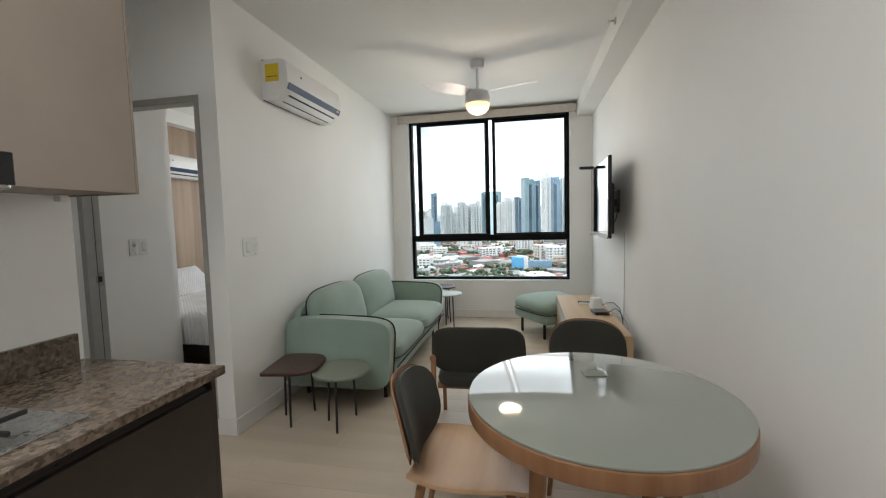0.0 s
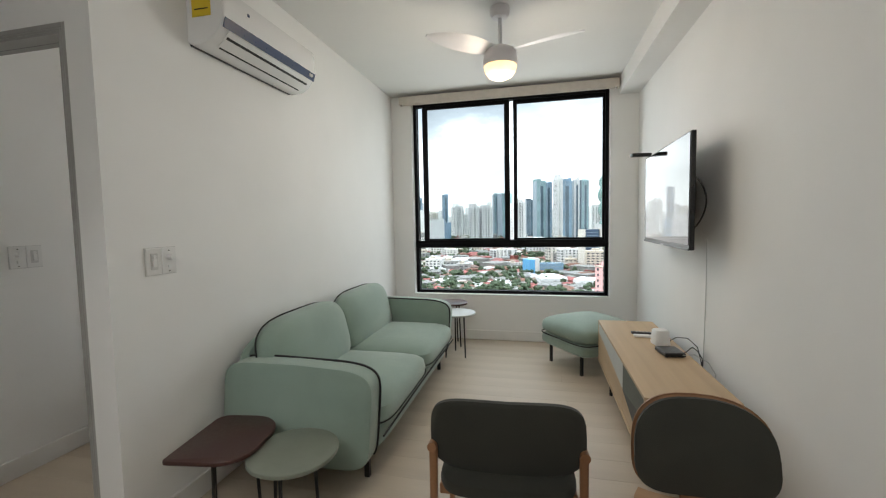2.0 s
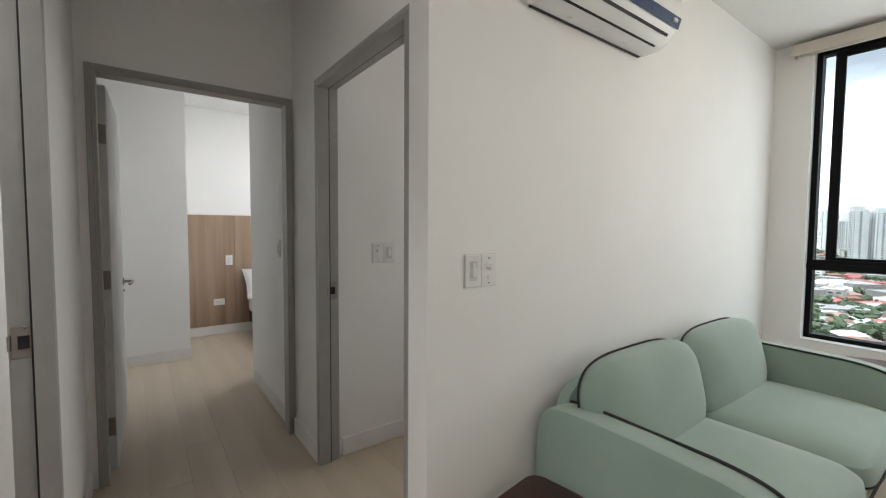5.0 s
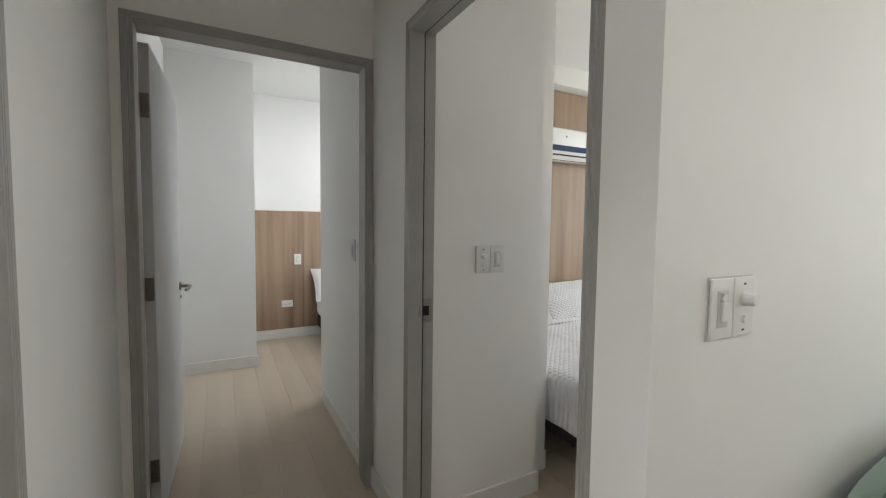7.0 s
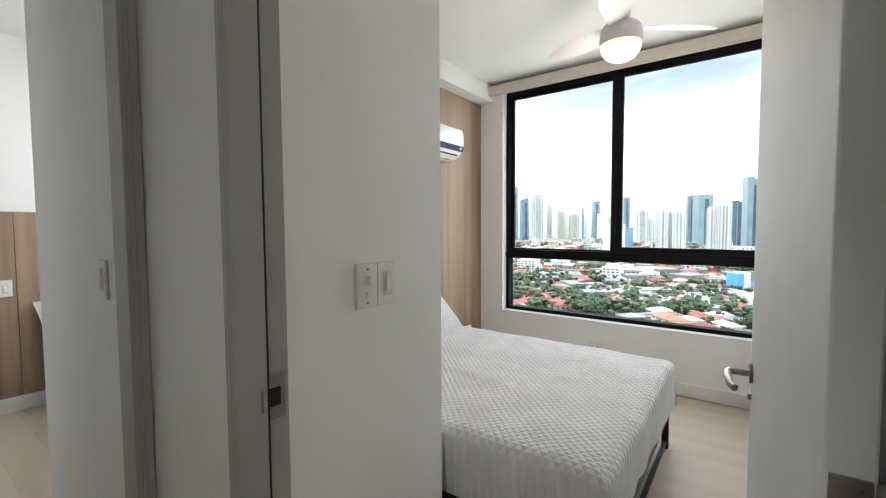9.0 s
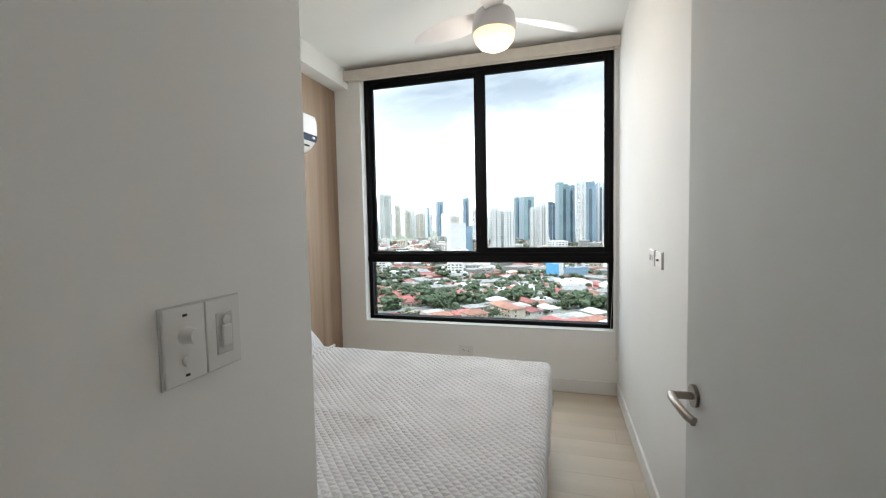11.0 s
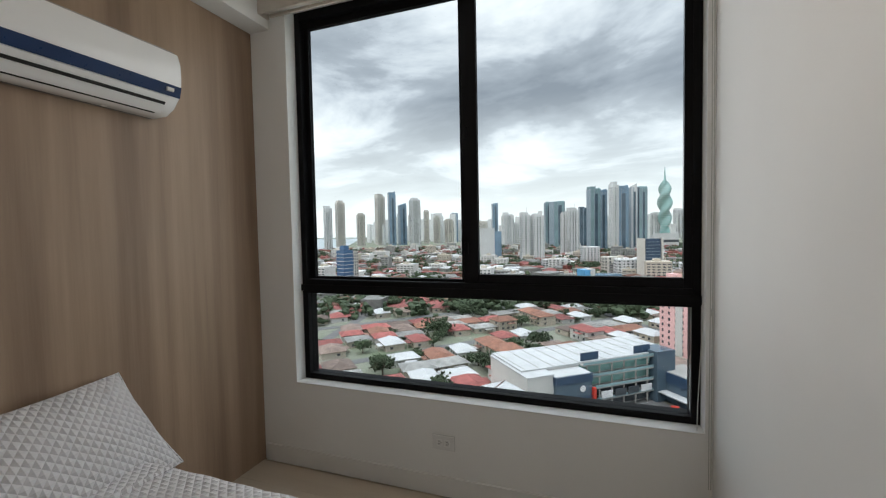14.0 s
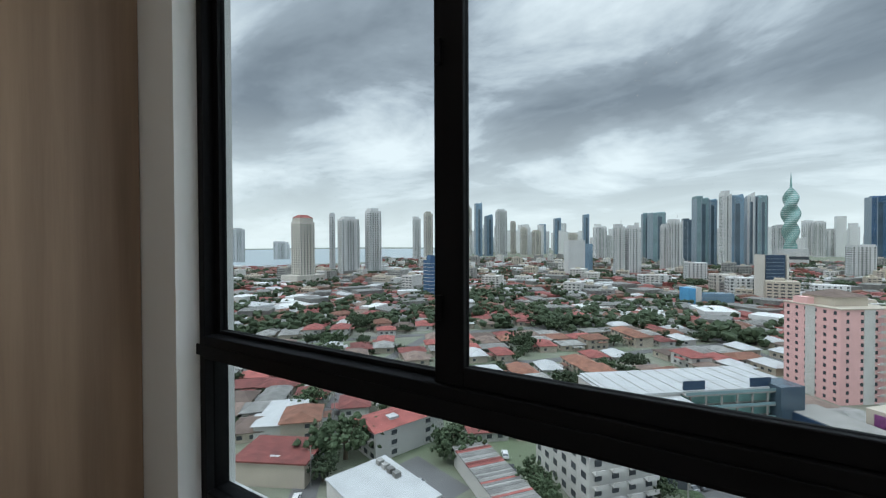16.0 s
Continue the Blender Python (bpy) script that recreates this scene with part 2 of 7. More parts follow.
M["oak"] = wood("light_oak_veneer", (0.55, 0.40, 0.245), (0.46, 0.32, 0.19), "y", 0.45, 12)
M["tableglass"] = material("grey_green_back_painted_glass", (0.26, 0.28, 0.25), 0.07, 0, 0.0, 3, spec=0.7, coat=0.6)
M["redtop"] = material("oxblood_lacquered_top", (0.055, 0.02, 0.016), 0.35, 0, 0.05, 10)
M["greentop"] = material("grey_green_lacquered_top", (0.20, 0.22, 0.18), 0.38, 0, 0.04, 10)
M["whitetop"] = material("pale_grey_lacquered_top", (0.55, 0.57, 0.55), 0.35, 0, 0.03, 10)
M["shelfback"] = material("pale_grey_panel", (0.55, 0.56, 0.54), 0.5, 0, 0.02, 8)
M["greenfield"] = material("dark_grey_green_lacquer", (0.085, 0.095, 0.08), 0.5, 0, 0.03, 8)
M["charcoal"] = material("charcoal_lacquer", (0.03, 0.031, 0.032), 0.5, 0, 0.03, 8)
M["panel"] = wood("walnut_wall_panel", (0.38, 0.268, 0.187), (0.20, 0.132, 0.088), "z", 0.42, 9)
M["quilt"] = quilt_material("pale_grey_quilted_cotton", (0.80, 0.80, 0.815))
M["mattress"] = material("white_mattress_cloth", (0.7, 0.7, 0.7), 0.9, 0, 0.02, 8, 0.1, 300)
M["granite"] = granite_material()
M["cab_dark"] = material("dark_brown_laminate", (0.045, 0.035, 0.03), 0.4, 0, 0.05, 8)
M["cab_taupe"] = material("taupe_laminate", (0.27, 0.222, 0.185), 0.42, 0, 0.03, 5)
M["steel"] = material("brushed_steel", (0.55, 0.55, 0.55), 0.28, 1.0, 0.05, 30)
M["nickel"] = material("satin_nickel", (0.32, 0.29, 0.26), 0.3, 1.0, 0.03, 30)
M["acwhite"] = material("glossy_white_casing", (0.82, 0.82, 0.82), 0.2, 0, 0.008, 4, coat=0.4)
M["acblue"] = material("navy_blue_gloss_strip", (0.008, 0.03, 0.10), 0.3, 0, 0.02, 4, spec=0.25)
M["yellow"] = material("yellow_energy_label", (0.75, 0.55, 0.03), 0.6, 0, 0.03, 8)
M["ink"] = material("black_ink", (0.02, 0.02, 0.02), 0.6)
M["fanwhite"] = material("white_fan_enamel", (0.70, 0.69, 0.71), 0.35, 0, 0.01, 5)
M["opal"] = material("lit_opal_glass", (0.9, 0.85, 0.75), 0.3, emit=((1.0, 0.60, 0.24), 0.9))
M["cord"] = material("white_cord", (0.6, 0.6, 0.58), 0.6)
M["chrome_dark"] = material("dark_hole", (0.004, 0.004, 0.004), 0.6)

# ---------------- mesh helpers ----------------


def mesh_of(name, bm, mat, smooth=False):
    bmesh.ops.recalc_face_normals(bm, faces=bm.faces)
    me = bpy.data.meshes.new(name)
    bm.to_mesh(me)
    bm.free()
    me.materials.append(mat)
    if smooth:
        me.shade_smooth()
        me.set_sharp_from_angle(angle=radians(38))
    return me


def part(name, bm, mat, parent=None, label="", smooth=False):
    ob = new(name, mesh_of(name, bm, mat, smooth))
    if parent is not None:
        ob.parent = parent
    if label:
        ob["label"] = label
    return ob


def shared(name, me, parent, m=None, label=""):
    ob = new(name, me)
    ob.parent = parent
    if m is not None:
        ob.matrix_basis = m
    if label:
        ob["label"] = label
    return ob


def thing(name, m, label, category, group=""):
    ob = new(name)
    ob.empty_display_size = 0.1
    ob.matrix_basis = m
    return tagged(ob, label, category, group)


def structure(name, bm, mat, label, category, smooth=False):
    return tagged(part(name, bm, mat, None, "", smooth), label, category, kind="structure")


def add_box(bm, x0, x1, y0, y1, z0, z1, bevel=0.0, seg=2):
    r = bmesh.ops.create_cube(bm, size=1.0, matrix=Matrix.Translation(((x0 + x1) / 2, (y0 + y1) / 2, (z0 + z1) / 2))
                              @ Matrix.Diagonal((abs(x1 - x0), abs(y1 - y0), abs(z1 - z0), 1)))
    if bevel:
        es = list({e for v in r["verts"] for e in v.link_edges})
        bmesh.ops.bevel(bm, geom=es, offset=bevel, segments=seg, affect="EDGES", profile=0.5)
    return bm


def box(x0, x1, y0, y1, z0, z1, bevel=0.0, seg=2):
    return add_box(bmesh.new(), x0, x1, y0, y1, z0, z1, bevel, seg)


def boxes(*rows):
    bm = bmesh.new()
    for r in rows:
        add_box(bm, *r)
    return bm


def add_rod(bm, a, b, r0, r1=None, seg=14):
    """A straight, tapered rod from a to b."""
    a, b = Vector(a), Vector(b)
    d = b - a
    m = Matrix.Translation((a + b) / 2) @ d.to_track_quat("Z", "Y").to_matrix().to_4x4()
    bmesh.ops.create_cone(bm, cap_ends=True, segments=seg, radius1=r0, radius2=r0 if r1 is None else r1, depth=d.length, matrix=m)
    return bm


def rod(a, b, r0, r1=None, seg=14):
    return add_rod(bmesh.new(), a, b, r0, r1, seg)


def add_tube(bm, pts, r, seg=8, closed=False):
    """A round cord swept along points."""
    pts = [Vector(p) for p in pts]
    n = len(pts)
    rings = []
    up = Vector((0.13, 0.21, 0.97)).normalized()
    for i, p in enumerate(pts):
        if closed:
            t = pts[(i + 1) % n] - pts[i - 1]
        else:
            t = pts[min(i + 1, n - 1)] - pts[max(i - 1, 0)]
        t.normalize()
        s = t.cross(up)
        if s.length < 0.05:
            s = t.cross(Vector((1, 0, 0)))
        s.normalize()
        u = s.cross(t)
        rings.append([bm.verts.new(p + r * (math.cos(k * 2 * math.pi / seg) * s + math.sin(k * 2 * math.pi / seg) * u)) for k in range(seg)])
    last = n if closed else n - 1
    for i in range(last):
        a, b = rings[i], rings[(i + 1) % n]
        for k in range(seg):
            bm.faces.new((a[k], a[(k + 1) % seg], b[(k + 1) % seg], b[k]))
    if not closed:
        bm.faces.new(rings[0])
        bm.faces.new(rings[-1])
    return bm


def tube(pts, r, seg=8, closed=False):
    return add_tube(bmesh.new(), pts, r, seg, closed)


def loft(rings, cap=True):
    """Skin closed rings of equal length."""
    bm = bmesh.new()
    vs = [[bm.verts.new(p) for p in ring] for ring in rings]
    n = len(vs[0])
    for a, b in zip(vs, vs[1:]):
        for k in range(n):
            bm.faces.new((a[k], a[(k + 1) % n], b[(k + 1) % n], b[k]))
    if cap:
        bm.faces.new(vs[0])
        bm.faces.new(vs[-1])
    return bm


def superellipse(cx, cy, a, b, n=4.0, count=40):
    out = []
    for i in range(count):
        t = 2 * math.pi * i / count
        c, s = math.cos(t), math.sin(t)
        out.append((cx + a * math.copysign(abs(c) ** (2 / n), c), cy + b * math.copysign(abs(s) ** (2 / n), s)))
    return out


def slab(outline, z0, z1, edge=0.006, steps=3):
    """A plate of any outline with eased edges; outline is (x, y) about its middle."""
    cx = sum(p[0] for p in outline) / len(outline)
    cy = sum(p[1] for p in outline) / len(outline)
    ext = max(math.hypot(p[0] - cx, p[1] - cy) for p in outline)

    def ring(inset, z):
        k = 1 - inset / ext
        return [(cx + (x - cx) * k, cy + (y - cy) * k, z) for x, y in outline]
    rings = []
    for i in range(steps + 1):
        a = math.pi / 2 * i / steps
        rings.append(ring(edge * (1 - math.sin(a)), z0 + edge * (1 - math.cos(a))))
    for i in range(steps + 1):
        a = math.pi / 2 * i / steps
        rings.append(ring(edge * (1 - math.cos(a)), z1 - edge * (1 - math.sin(a))))
    return loft(rings)


def cushion(sx, sy, sz, n=5.0, nz=2.6, count=48, layers=12, crown=0.0):
    """A stuffed block about its middle: rounded in plan (n) and in section (nz), with a slight crown on top."""
    rings = []
    for j in range(layers + 1):
        a = -math.pi / 2 + math.pi * j / layers
        c, s = math.cos(a), math.sin(a)
        k = max(abs(c), 1e-3) ** (2 / nz)
        z = math.copysign(abs(s) ** (2 / nz), s)
        ring = []
        for x, y in superellipse(0, 0, 1, 1, n, count):
            px, py = x * k, y * k
            zz = z * sz / 2
            if z > 0 and crown:
                zz += crown * (1 - px * px) * (1 - py * py)
            ring.append((px * sx / 2, py * sy / 2, zz))
        rings.append(ring)
    return loft(rings)


ICO = bmesh.new()
bmesh.ops.create_icosphere(ICO, subdivisions=1, radius=1.0)
ICO_V = np.array([v.co[:] for v in ICO.verts])
ICO_F = np.array([[v.index for v in f.verts] for f in ICO.faces])
ICO.free()


def clump_mesh(name, blobs, mat, rough, seed):
    """Many small uneven tufts in one mesh; blobs are (centre, radii, turn)."""
    r = np.random.RandomState(seed)
    vs, fs = [], []
    for k, (c, s, turn) in enumerate(blobs):
        v = ICO_V * np.array(s) + r.normal(0, 1, ICO_V.shape) * min(s) * rough
        v = v @ np.array(turn.to_matrix()).T + np.array(c)
        vs.append(v)
        fs.append(ICO_F + k * len(ICO_V))
    me = bpy.data.meshes.new(name)
    me.from_pydata(np.concatenate(vs).tolist(), [], np.concatenate(fs).tolist())
    me.materials.append(mat)
    me.update()
    return me


def moved(bm, m):
    bmesh.ops.transform(bm, matrix=m, verts=bm.verts)
    return bm


# ---------------- the flat: shell ----------------
CEIL = 2.76
FAC_IN, FAC_OUT = 5.115, 5.33      # inner and outer face of the window wall
WZ0, WZ1 = 0.505, 2.70             # window sill and head
LW = (-1.615, 0.515)               # living-room window
BW = (-4.12, -2.003)               # bedroom window
SW = (-6.35, -4.75)                # second bedroom's window
RIGHT = 0.785                      # living-room wall with the screen
HALL_N, HALL_S, HALL_W = 1.805, 0.775, -3.392

slab_floor = structure("floor", boxes((-4.61, 1.0, -3.2, 5.33, -0.12, -0.004), (-8.2, -4.61, -3.2, 3.7, -0.12, -0.004)), M["gap"], "pale oak plank floor through the whole flat", "floor")
structure("ceiling", boxes((-4.61, 1.0, -3.2, 5.33, CEIL, CEIL + 0.15), (-8.2, -4.61, -3.2, 3.7, CEIL, CEIL + 0.15)), M["ceiling"], "plain white painted flat ceiling", "ceiling")

wn_bm = boxes((-4.61, BW[0], FAC_IN, FAC_OUT, 0, CEIL), (BW[1], LW[0], FAC_IN, FAC_OUT, 0, CEIL), (LW[1], 1.0, FAC_IN, FAC_OUT, 0, CEIL))
for w in (LW, BW):
    add_box(wn_bm, w[0], w[1], FAC_IN, FAC_OUT, 0, WZ0)
    add_box(wn_bm, w[0], w[1], FAC_IN, FAC_OUT, WZ1, CEIL)
structure("wall_north", wn_bm, M["wall"], "white window wall with two tall openings", "wall")
structure("wall_east", box(RIGHT, 1.0, -3.2, FAC_IN, 0, CEIL), M["wall"], "plain white painted living room wall", "wall")
structure("wall_south", box(-8.2, RIGHT, -3.2, -3.05, 0, CEIL), M["wall"], "plain white wall closing the kitchen end", "wall")
structure("wall_west", box(-8.2, -8.05, -3.05, 3.7, 0, CEIL), M["wall"], "plain white wall closing the flat", "wall")
structure("beam_living", box(0.597, RIGHT, -3.05, FAC_IN, 2.59, CEIL), M["ceiling"], "white boxed-in ceiling beam along the wall", "beam")
structure("wall_living_bedroom", box(-1.973, -1.85, 1.788, FAC_IN, 0, CEIL), M["wall"], "white partition wall behind the sofa", "wall")
D3 = (-2.945, -1.996)
structure("wall_hall_north", boxes((HALL_W, D3[0], HALL_N, 1.905, 0, CEIL), (D3[1], -1.973, HALL_N, 1.905, 0, CEIL), (D3[0], D3[1], HALL_N, 1.905, 2.115, CEIL)),
          M["wall"], "white hall wall with a bedroom doorway", "wall")
structure("wall_bedroom_return", box(-3.09, -2.967, 1.905, 2.52, 0, CEIL), M["wall"], "short white wall beside the bedroom doorway", "wall")
structure("wall_bedroom_south", box(-4.49, -3.09, 2.40, 2.69, 0, CEIL), M["wall"], "white wall along the bed", "wall")
structure("wall_bedroom_west", box(-4.61, -4.49, 1.80, FAC_IN, 0, CEIL), M["wall"], "white wall carrying the wooden panels", "wall")
structure("beam_bedroom", box(-4.49, -4.235, 2.69, FAC_IN, 2.592, CEIL), M["ceiling"], "white boxed-in beam above the wooden panels", "beam")
D2 = (0.832, 1.782)
structure("wall_hall_west", boxes((-3.512, HALL_W, HALL_S, D2[0], 0, CEIL), (-3.512, HALL_W, D2[1], 1.92, 0, CEIL), (-3.512, HALL_W, D2[0], D2[1], 2.115, CEIL)),
          M["wall"], "white wall at the end of the hall", "wall")
DB = (-2.475, -1.735)
structure("wall_hall_south", boxes((-3.512, DB[0], 0.69, HALL_S, 0, CEIL), (DB[1], -1.655, 0.69, HALL_S, 0, CEIL), (DB[0], DB[1], 0.69, HALL_S, 2.115, CEIL)),
          M["wall"], "white hall wall with the bathroom doorway", "wall")
structure("wall_kitchen", box(-1.775, -1.655, -3.05, 0.69, 0, CEIL), M["wall"], "white wall behind the kitchen counter", "wall")
structure("wall_bathroom", boxes((-2.9, -2.78, -1.2, 0.69, 0, CEIL), (-2.78, -1.775, -1.2, -1.08, 0, CEIL)), M["wall"], "white bathroom walls beyond the doorway", "wall")
for side, bm, words in (
        ("east", box(-4.49, -3.512, 1.80, 1.92, 0, CEIL), "white wall inside the second bedroom's doorway"),
        ("closet", box(-6.5, -5.57, 0.2, 1.41, 0, CEIL), "white boxed-out wall of the second bedroom"),
        ("west", box(-6.62, -6.5, 1.41, 3.5, 0, CEIL), "white wall behind the second bedroom's headboard"),
        ("window", boxes((-6.62, SW[0], 3.5, 3.7, 0, CEIL), (SW[1], -4.61, 3.5, 3.7, 0, CEIL), (SW[0], SW[1], 3.5, 3.7, 0, WZ0), (SW[0], SW[1], 3.5, 3.7, WZ1, CEIL)), "white window wall of the second bedroom"),
        ("south", box(-5.57, -3.512, 0.62, 0.74, 0, CEIL), "white wall behind the second bedroom's door")):
    structure("wall_second_bedroom_" + side, bm, M["wall"], words, "wall")


def baseboard(name, a, b, side, h=0.105, t=0.014):
    """A skirting board from a to b along a wall; side is the way it stands out."""
    x0, x1 = sorted((a[0], b[0]))
    y0, y1 = sorted((a[1], b[1]))
    if side[0]:
        x0, x1 = sorted((a[0], a[0] + side[0] * t))
    else:
        y0, y1 = sorted((a[1], a[1] + side[1] * t))
    structure(name, box(x0, x1, y0, y1, 0.0, h, 0.003), M["trim"], "white painted skirting board", "baseboard")


for a, b, s in (((-1.85, 1.79), (-1.85, 5.1), (1, 0)), ((-1.835, FAC_IN), (0.77, FAC_IN), (0, -1)), ((RIGHT, -3), (RIGHT, 5.1), (-1, 0)),
                ((-1.973, 1.93), (-1.973, 5.1), (-1, 0)), ((-4.355, FAC_IN), (-1.99, FAC_IN), (0, -1)), ((-2.967, 1.94), (-2.967, 2.53), (1, 0)),
                ((-4.36, 2.69), (-3.09, 2.69), (0, 1)), ((-3.076, 2.52), (-2.953, 2.52), (0, 1)), ((-3.39, HALL_N), (-2.97, HALL_N), (0, -1)), ((-3.375, HALL_S), (-2.50, HALL_S), (0, 1)),
                ((-5.57, 0.75), (-5.57, 1.424), (1, 0)), ((-4.5, 1.80), (-3.53, 1.80), (0, -1)), ((-6.47, 1.424), (-6.47, 3.4), (1, 0)),
                ((-1.973, 1.788), (-1.836, 1.788), (0, -1))):
    baseboard("baseboard", a, b, s)


def door_frame(name, axis, lo, hi, face, depth, label, rebate, w=0.02):
    """A pressed steel frame lining an opening: slim faces, a raised stop with its seal, and a rebate. axis 'x': the wall runs along x.
    rebate names the side (-1 or 1 along the wall's normal) into which the leaf opens."""
    bm, seal = bmesh.new(), bmesh.new()
    t, top = 0.011, 2.115

    def put(target, a0, a1, b0, b1, z0, z1, bev=0.002):
        if axis == "x":
            add_box(target, a0, a1, b0, b1, z0, z1, bev, 1)
        else:
            add_box(target, b0, b1, a0, a1, z0, z1, bev, 1)
    b0, b1 = min(face, face + depth), max(face, face + depth)
    for f0, f1 in ((b0 - t, b0), (b1, b1 + t)):
        put(bm, lo - w, lo, f0, f1, 0, top + w)
        put(bm, hi, hi + w, f0, f1, 0, top + w)
        put(bm, lo, hi, f0, f1, top, top + w)
    put(bm, lo, lo + 0.010, b0 - t, b1 + t, 0, top)
    put(bm, hi - 0.010, hi, b0 - t, b1 + t, 0, top)
    put(bm, lo + 0.010, hi - 0.010, b0 - t, b1 + t, top - 0.010, top)
    # the stop fills the half away from the leaf
    m0, m1 = (b0 - t, b1 - 0.046) if rebate > 0 else (b0 + 0.046, b1 + t)
    put(bm, lo + 0.010, lo + 0.022, m0, m1, 0, top - 0.010)
    put(bm, hi - 0.022, hi - 0.010, m0, m1, 0, top - 0.010)
    put(bm, lo + 0.022, hi - 0.022, m0, m1, top - 0.022, top - 0.010)
    g0, g1 = (m1, m1 + 0.005) if rebate > 0 else (m0 - 0.005, m0)
    put(seal, lo + 0.010, lo + 0.020, g0, g1, 0, top - 0.010, 0.0)
    put(seal, hi - 0.020, hi - 0.010, g0, g1, 0, top - 0.010, 0.0)
    put(seal, lo + 0.020, hi - 0.020, g0, g1, top - 0.020, top - 0.010, 0.0)
    ob = structure(name, bm, M["casing"], label, "door frame")
    part("seal", seal, M["blackplastic"], ob, "black rubber seal")
    return ob


f3 = door_frame("door_1", "x", D3[0], D3[1], HALL_N, 0.10, "grey painted door frame of the bedroom", 1)
f2 = door_frame("door_2", "y", D2[0], D2[1], HALL_W, -0.12, "grey painted door frame at the hall's end", -1)
fb = door_frame("door_3", "x", DB[0], DB[1], HALL_S, -0.085, "grey painted door frame of the bathroom", -1)


def strike(parent, m):
    p = part("strike_plate", moved(box(-0.002, 0.002, -0.028, 0.028, -0.05, 0.05, 0.0015, 1), m), M["nickel"], parent, "satin metal strike plate")
    part("latch_hole", moved(box(0.0015, 0.003, -0.012, 0.014, -0.02, 0.02), m), M["chrome_dark"], p)
    part("latch_lip", moved(box(-0.003, 0.012, -0.034, -0.028, -0.024, 0.024, 0.002, 1), m), M["nickel"], p)


strike(f3, pose(D3[0] + 0.013, 1.878, 0.985))
strike(fb, pose(DB[0] + 0.013, 0.713, 0.985))


def lever(parent, m):
    """Lever handle on a rose; local x stands out of the leaf, local y points along the lever."""
    h = part("handle", moved(rod((0, 0, 0), (0.008, 0, 0), 0.026, seg=24), m), M["nickel"], parent, "satin nickel lever handle", True)
    part("spindle", moved(rod((0.008, 0, 0), (0.05, 0, 0), 0.009), m), M["nickel"], h, smooth=True)
    part("lever", moved(tube([(0.05, -0.004, 0), (0.056, 0.02, 0.002), (0.055, 0.06, -0.001), (0.05, 0.105, -0.006), (0.043, 0.118, -0.008)], 0.009, 10), m), M["nickel"], h, smooth=True)
    part("keyhole", moved(box(0.001, 0.010, -0.004, 0.004, -0.07, -0.055), m), M["nickel"], h)


def door_leaf(m, width, height, label, side):
    """A flush leaf hinged at its own origin, running along +y, 4 cm thick towards +x."""
    d = thing("open_door", m, label, "door")
    part("panel", box(0, 0.04, 0.003, width, 0.012, height, 0.003), M["leaf"], d)
    for z in (0.25, 1.05, 1.82):
        hg = part("hinge", rod((-0.004 if side < 0 else 0.044, 0.0, z - 0.05), (-0.004 if side < 0 else 0.044, 0.0, z + 0.05), 0.006, seg=10), M["nickel"], d, "satin metal butt hinge", True)
        part("hinge_plate", box(0.004, 0.036, -0.0005, 0.003, z - 0.05, z + 0.05), M["nickel"], hg)
    for sgn, x in ((-1, 0.0), (1, 0.04)):
        lever(d, pose(x, width - 0.06, 0.955) @ Matrix.Diagonal((sgn, -1, 1, 1)))
    part("latch", box(0.012, 0.028, width, width + 0.004, 0.92, 0.99), M["nickel"], d)
    return d


door_leaf(pose(-2.036, 1.938, 0, 0, 0, 3.4) @ pose(-0.022, 0, 0), 0.865, 2.075, "satin grey flush bedroom door standing wide open", 1)
door_leaf(pose(-3.53, 0.885, 0, 0, 0, 88) @ pose(-0.04, 0, 0), 0.84, 2.075, "grey flush door opened into the second bedroom", -1)

# wooden wall panels
pw = thing("wood_panelling", pose(0, 0, 0), "brown wood-grain laminate wall panels behind the bed", "wall panel")
tagged(pw, kind="structure")
for y0, y1 in ((2.706, 3.7445), (3.7455, 5.112)):
    part("panel", box(-4.488, -4.37, y0, y1, 0.0, 2.589, 0.0006, 1), M["panel"], pw)
pw2 = thing("wood_headboard_panelling", pose(0, 0, 0), "brown wood-grain panels half-way up the wall", "wall panel")
tagged(pw2, kind="structure")
for y0, y1 in ((1.43, 1.98), (1.983, 2.9)):
    part("panel", box(-6.498, -6.47, y0, y1, 0.108, 1.475, 0.0015, 1), M["panel"], pw2)

# ---------------- windows ----------------


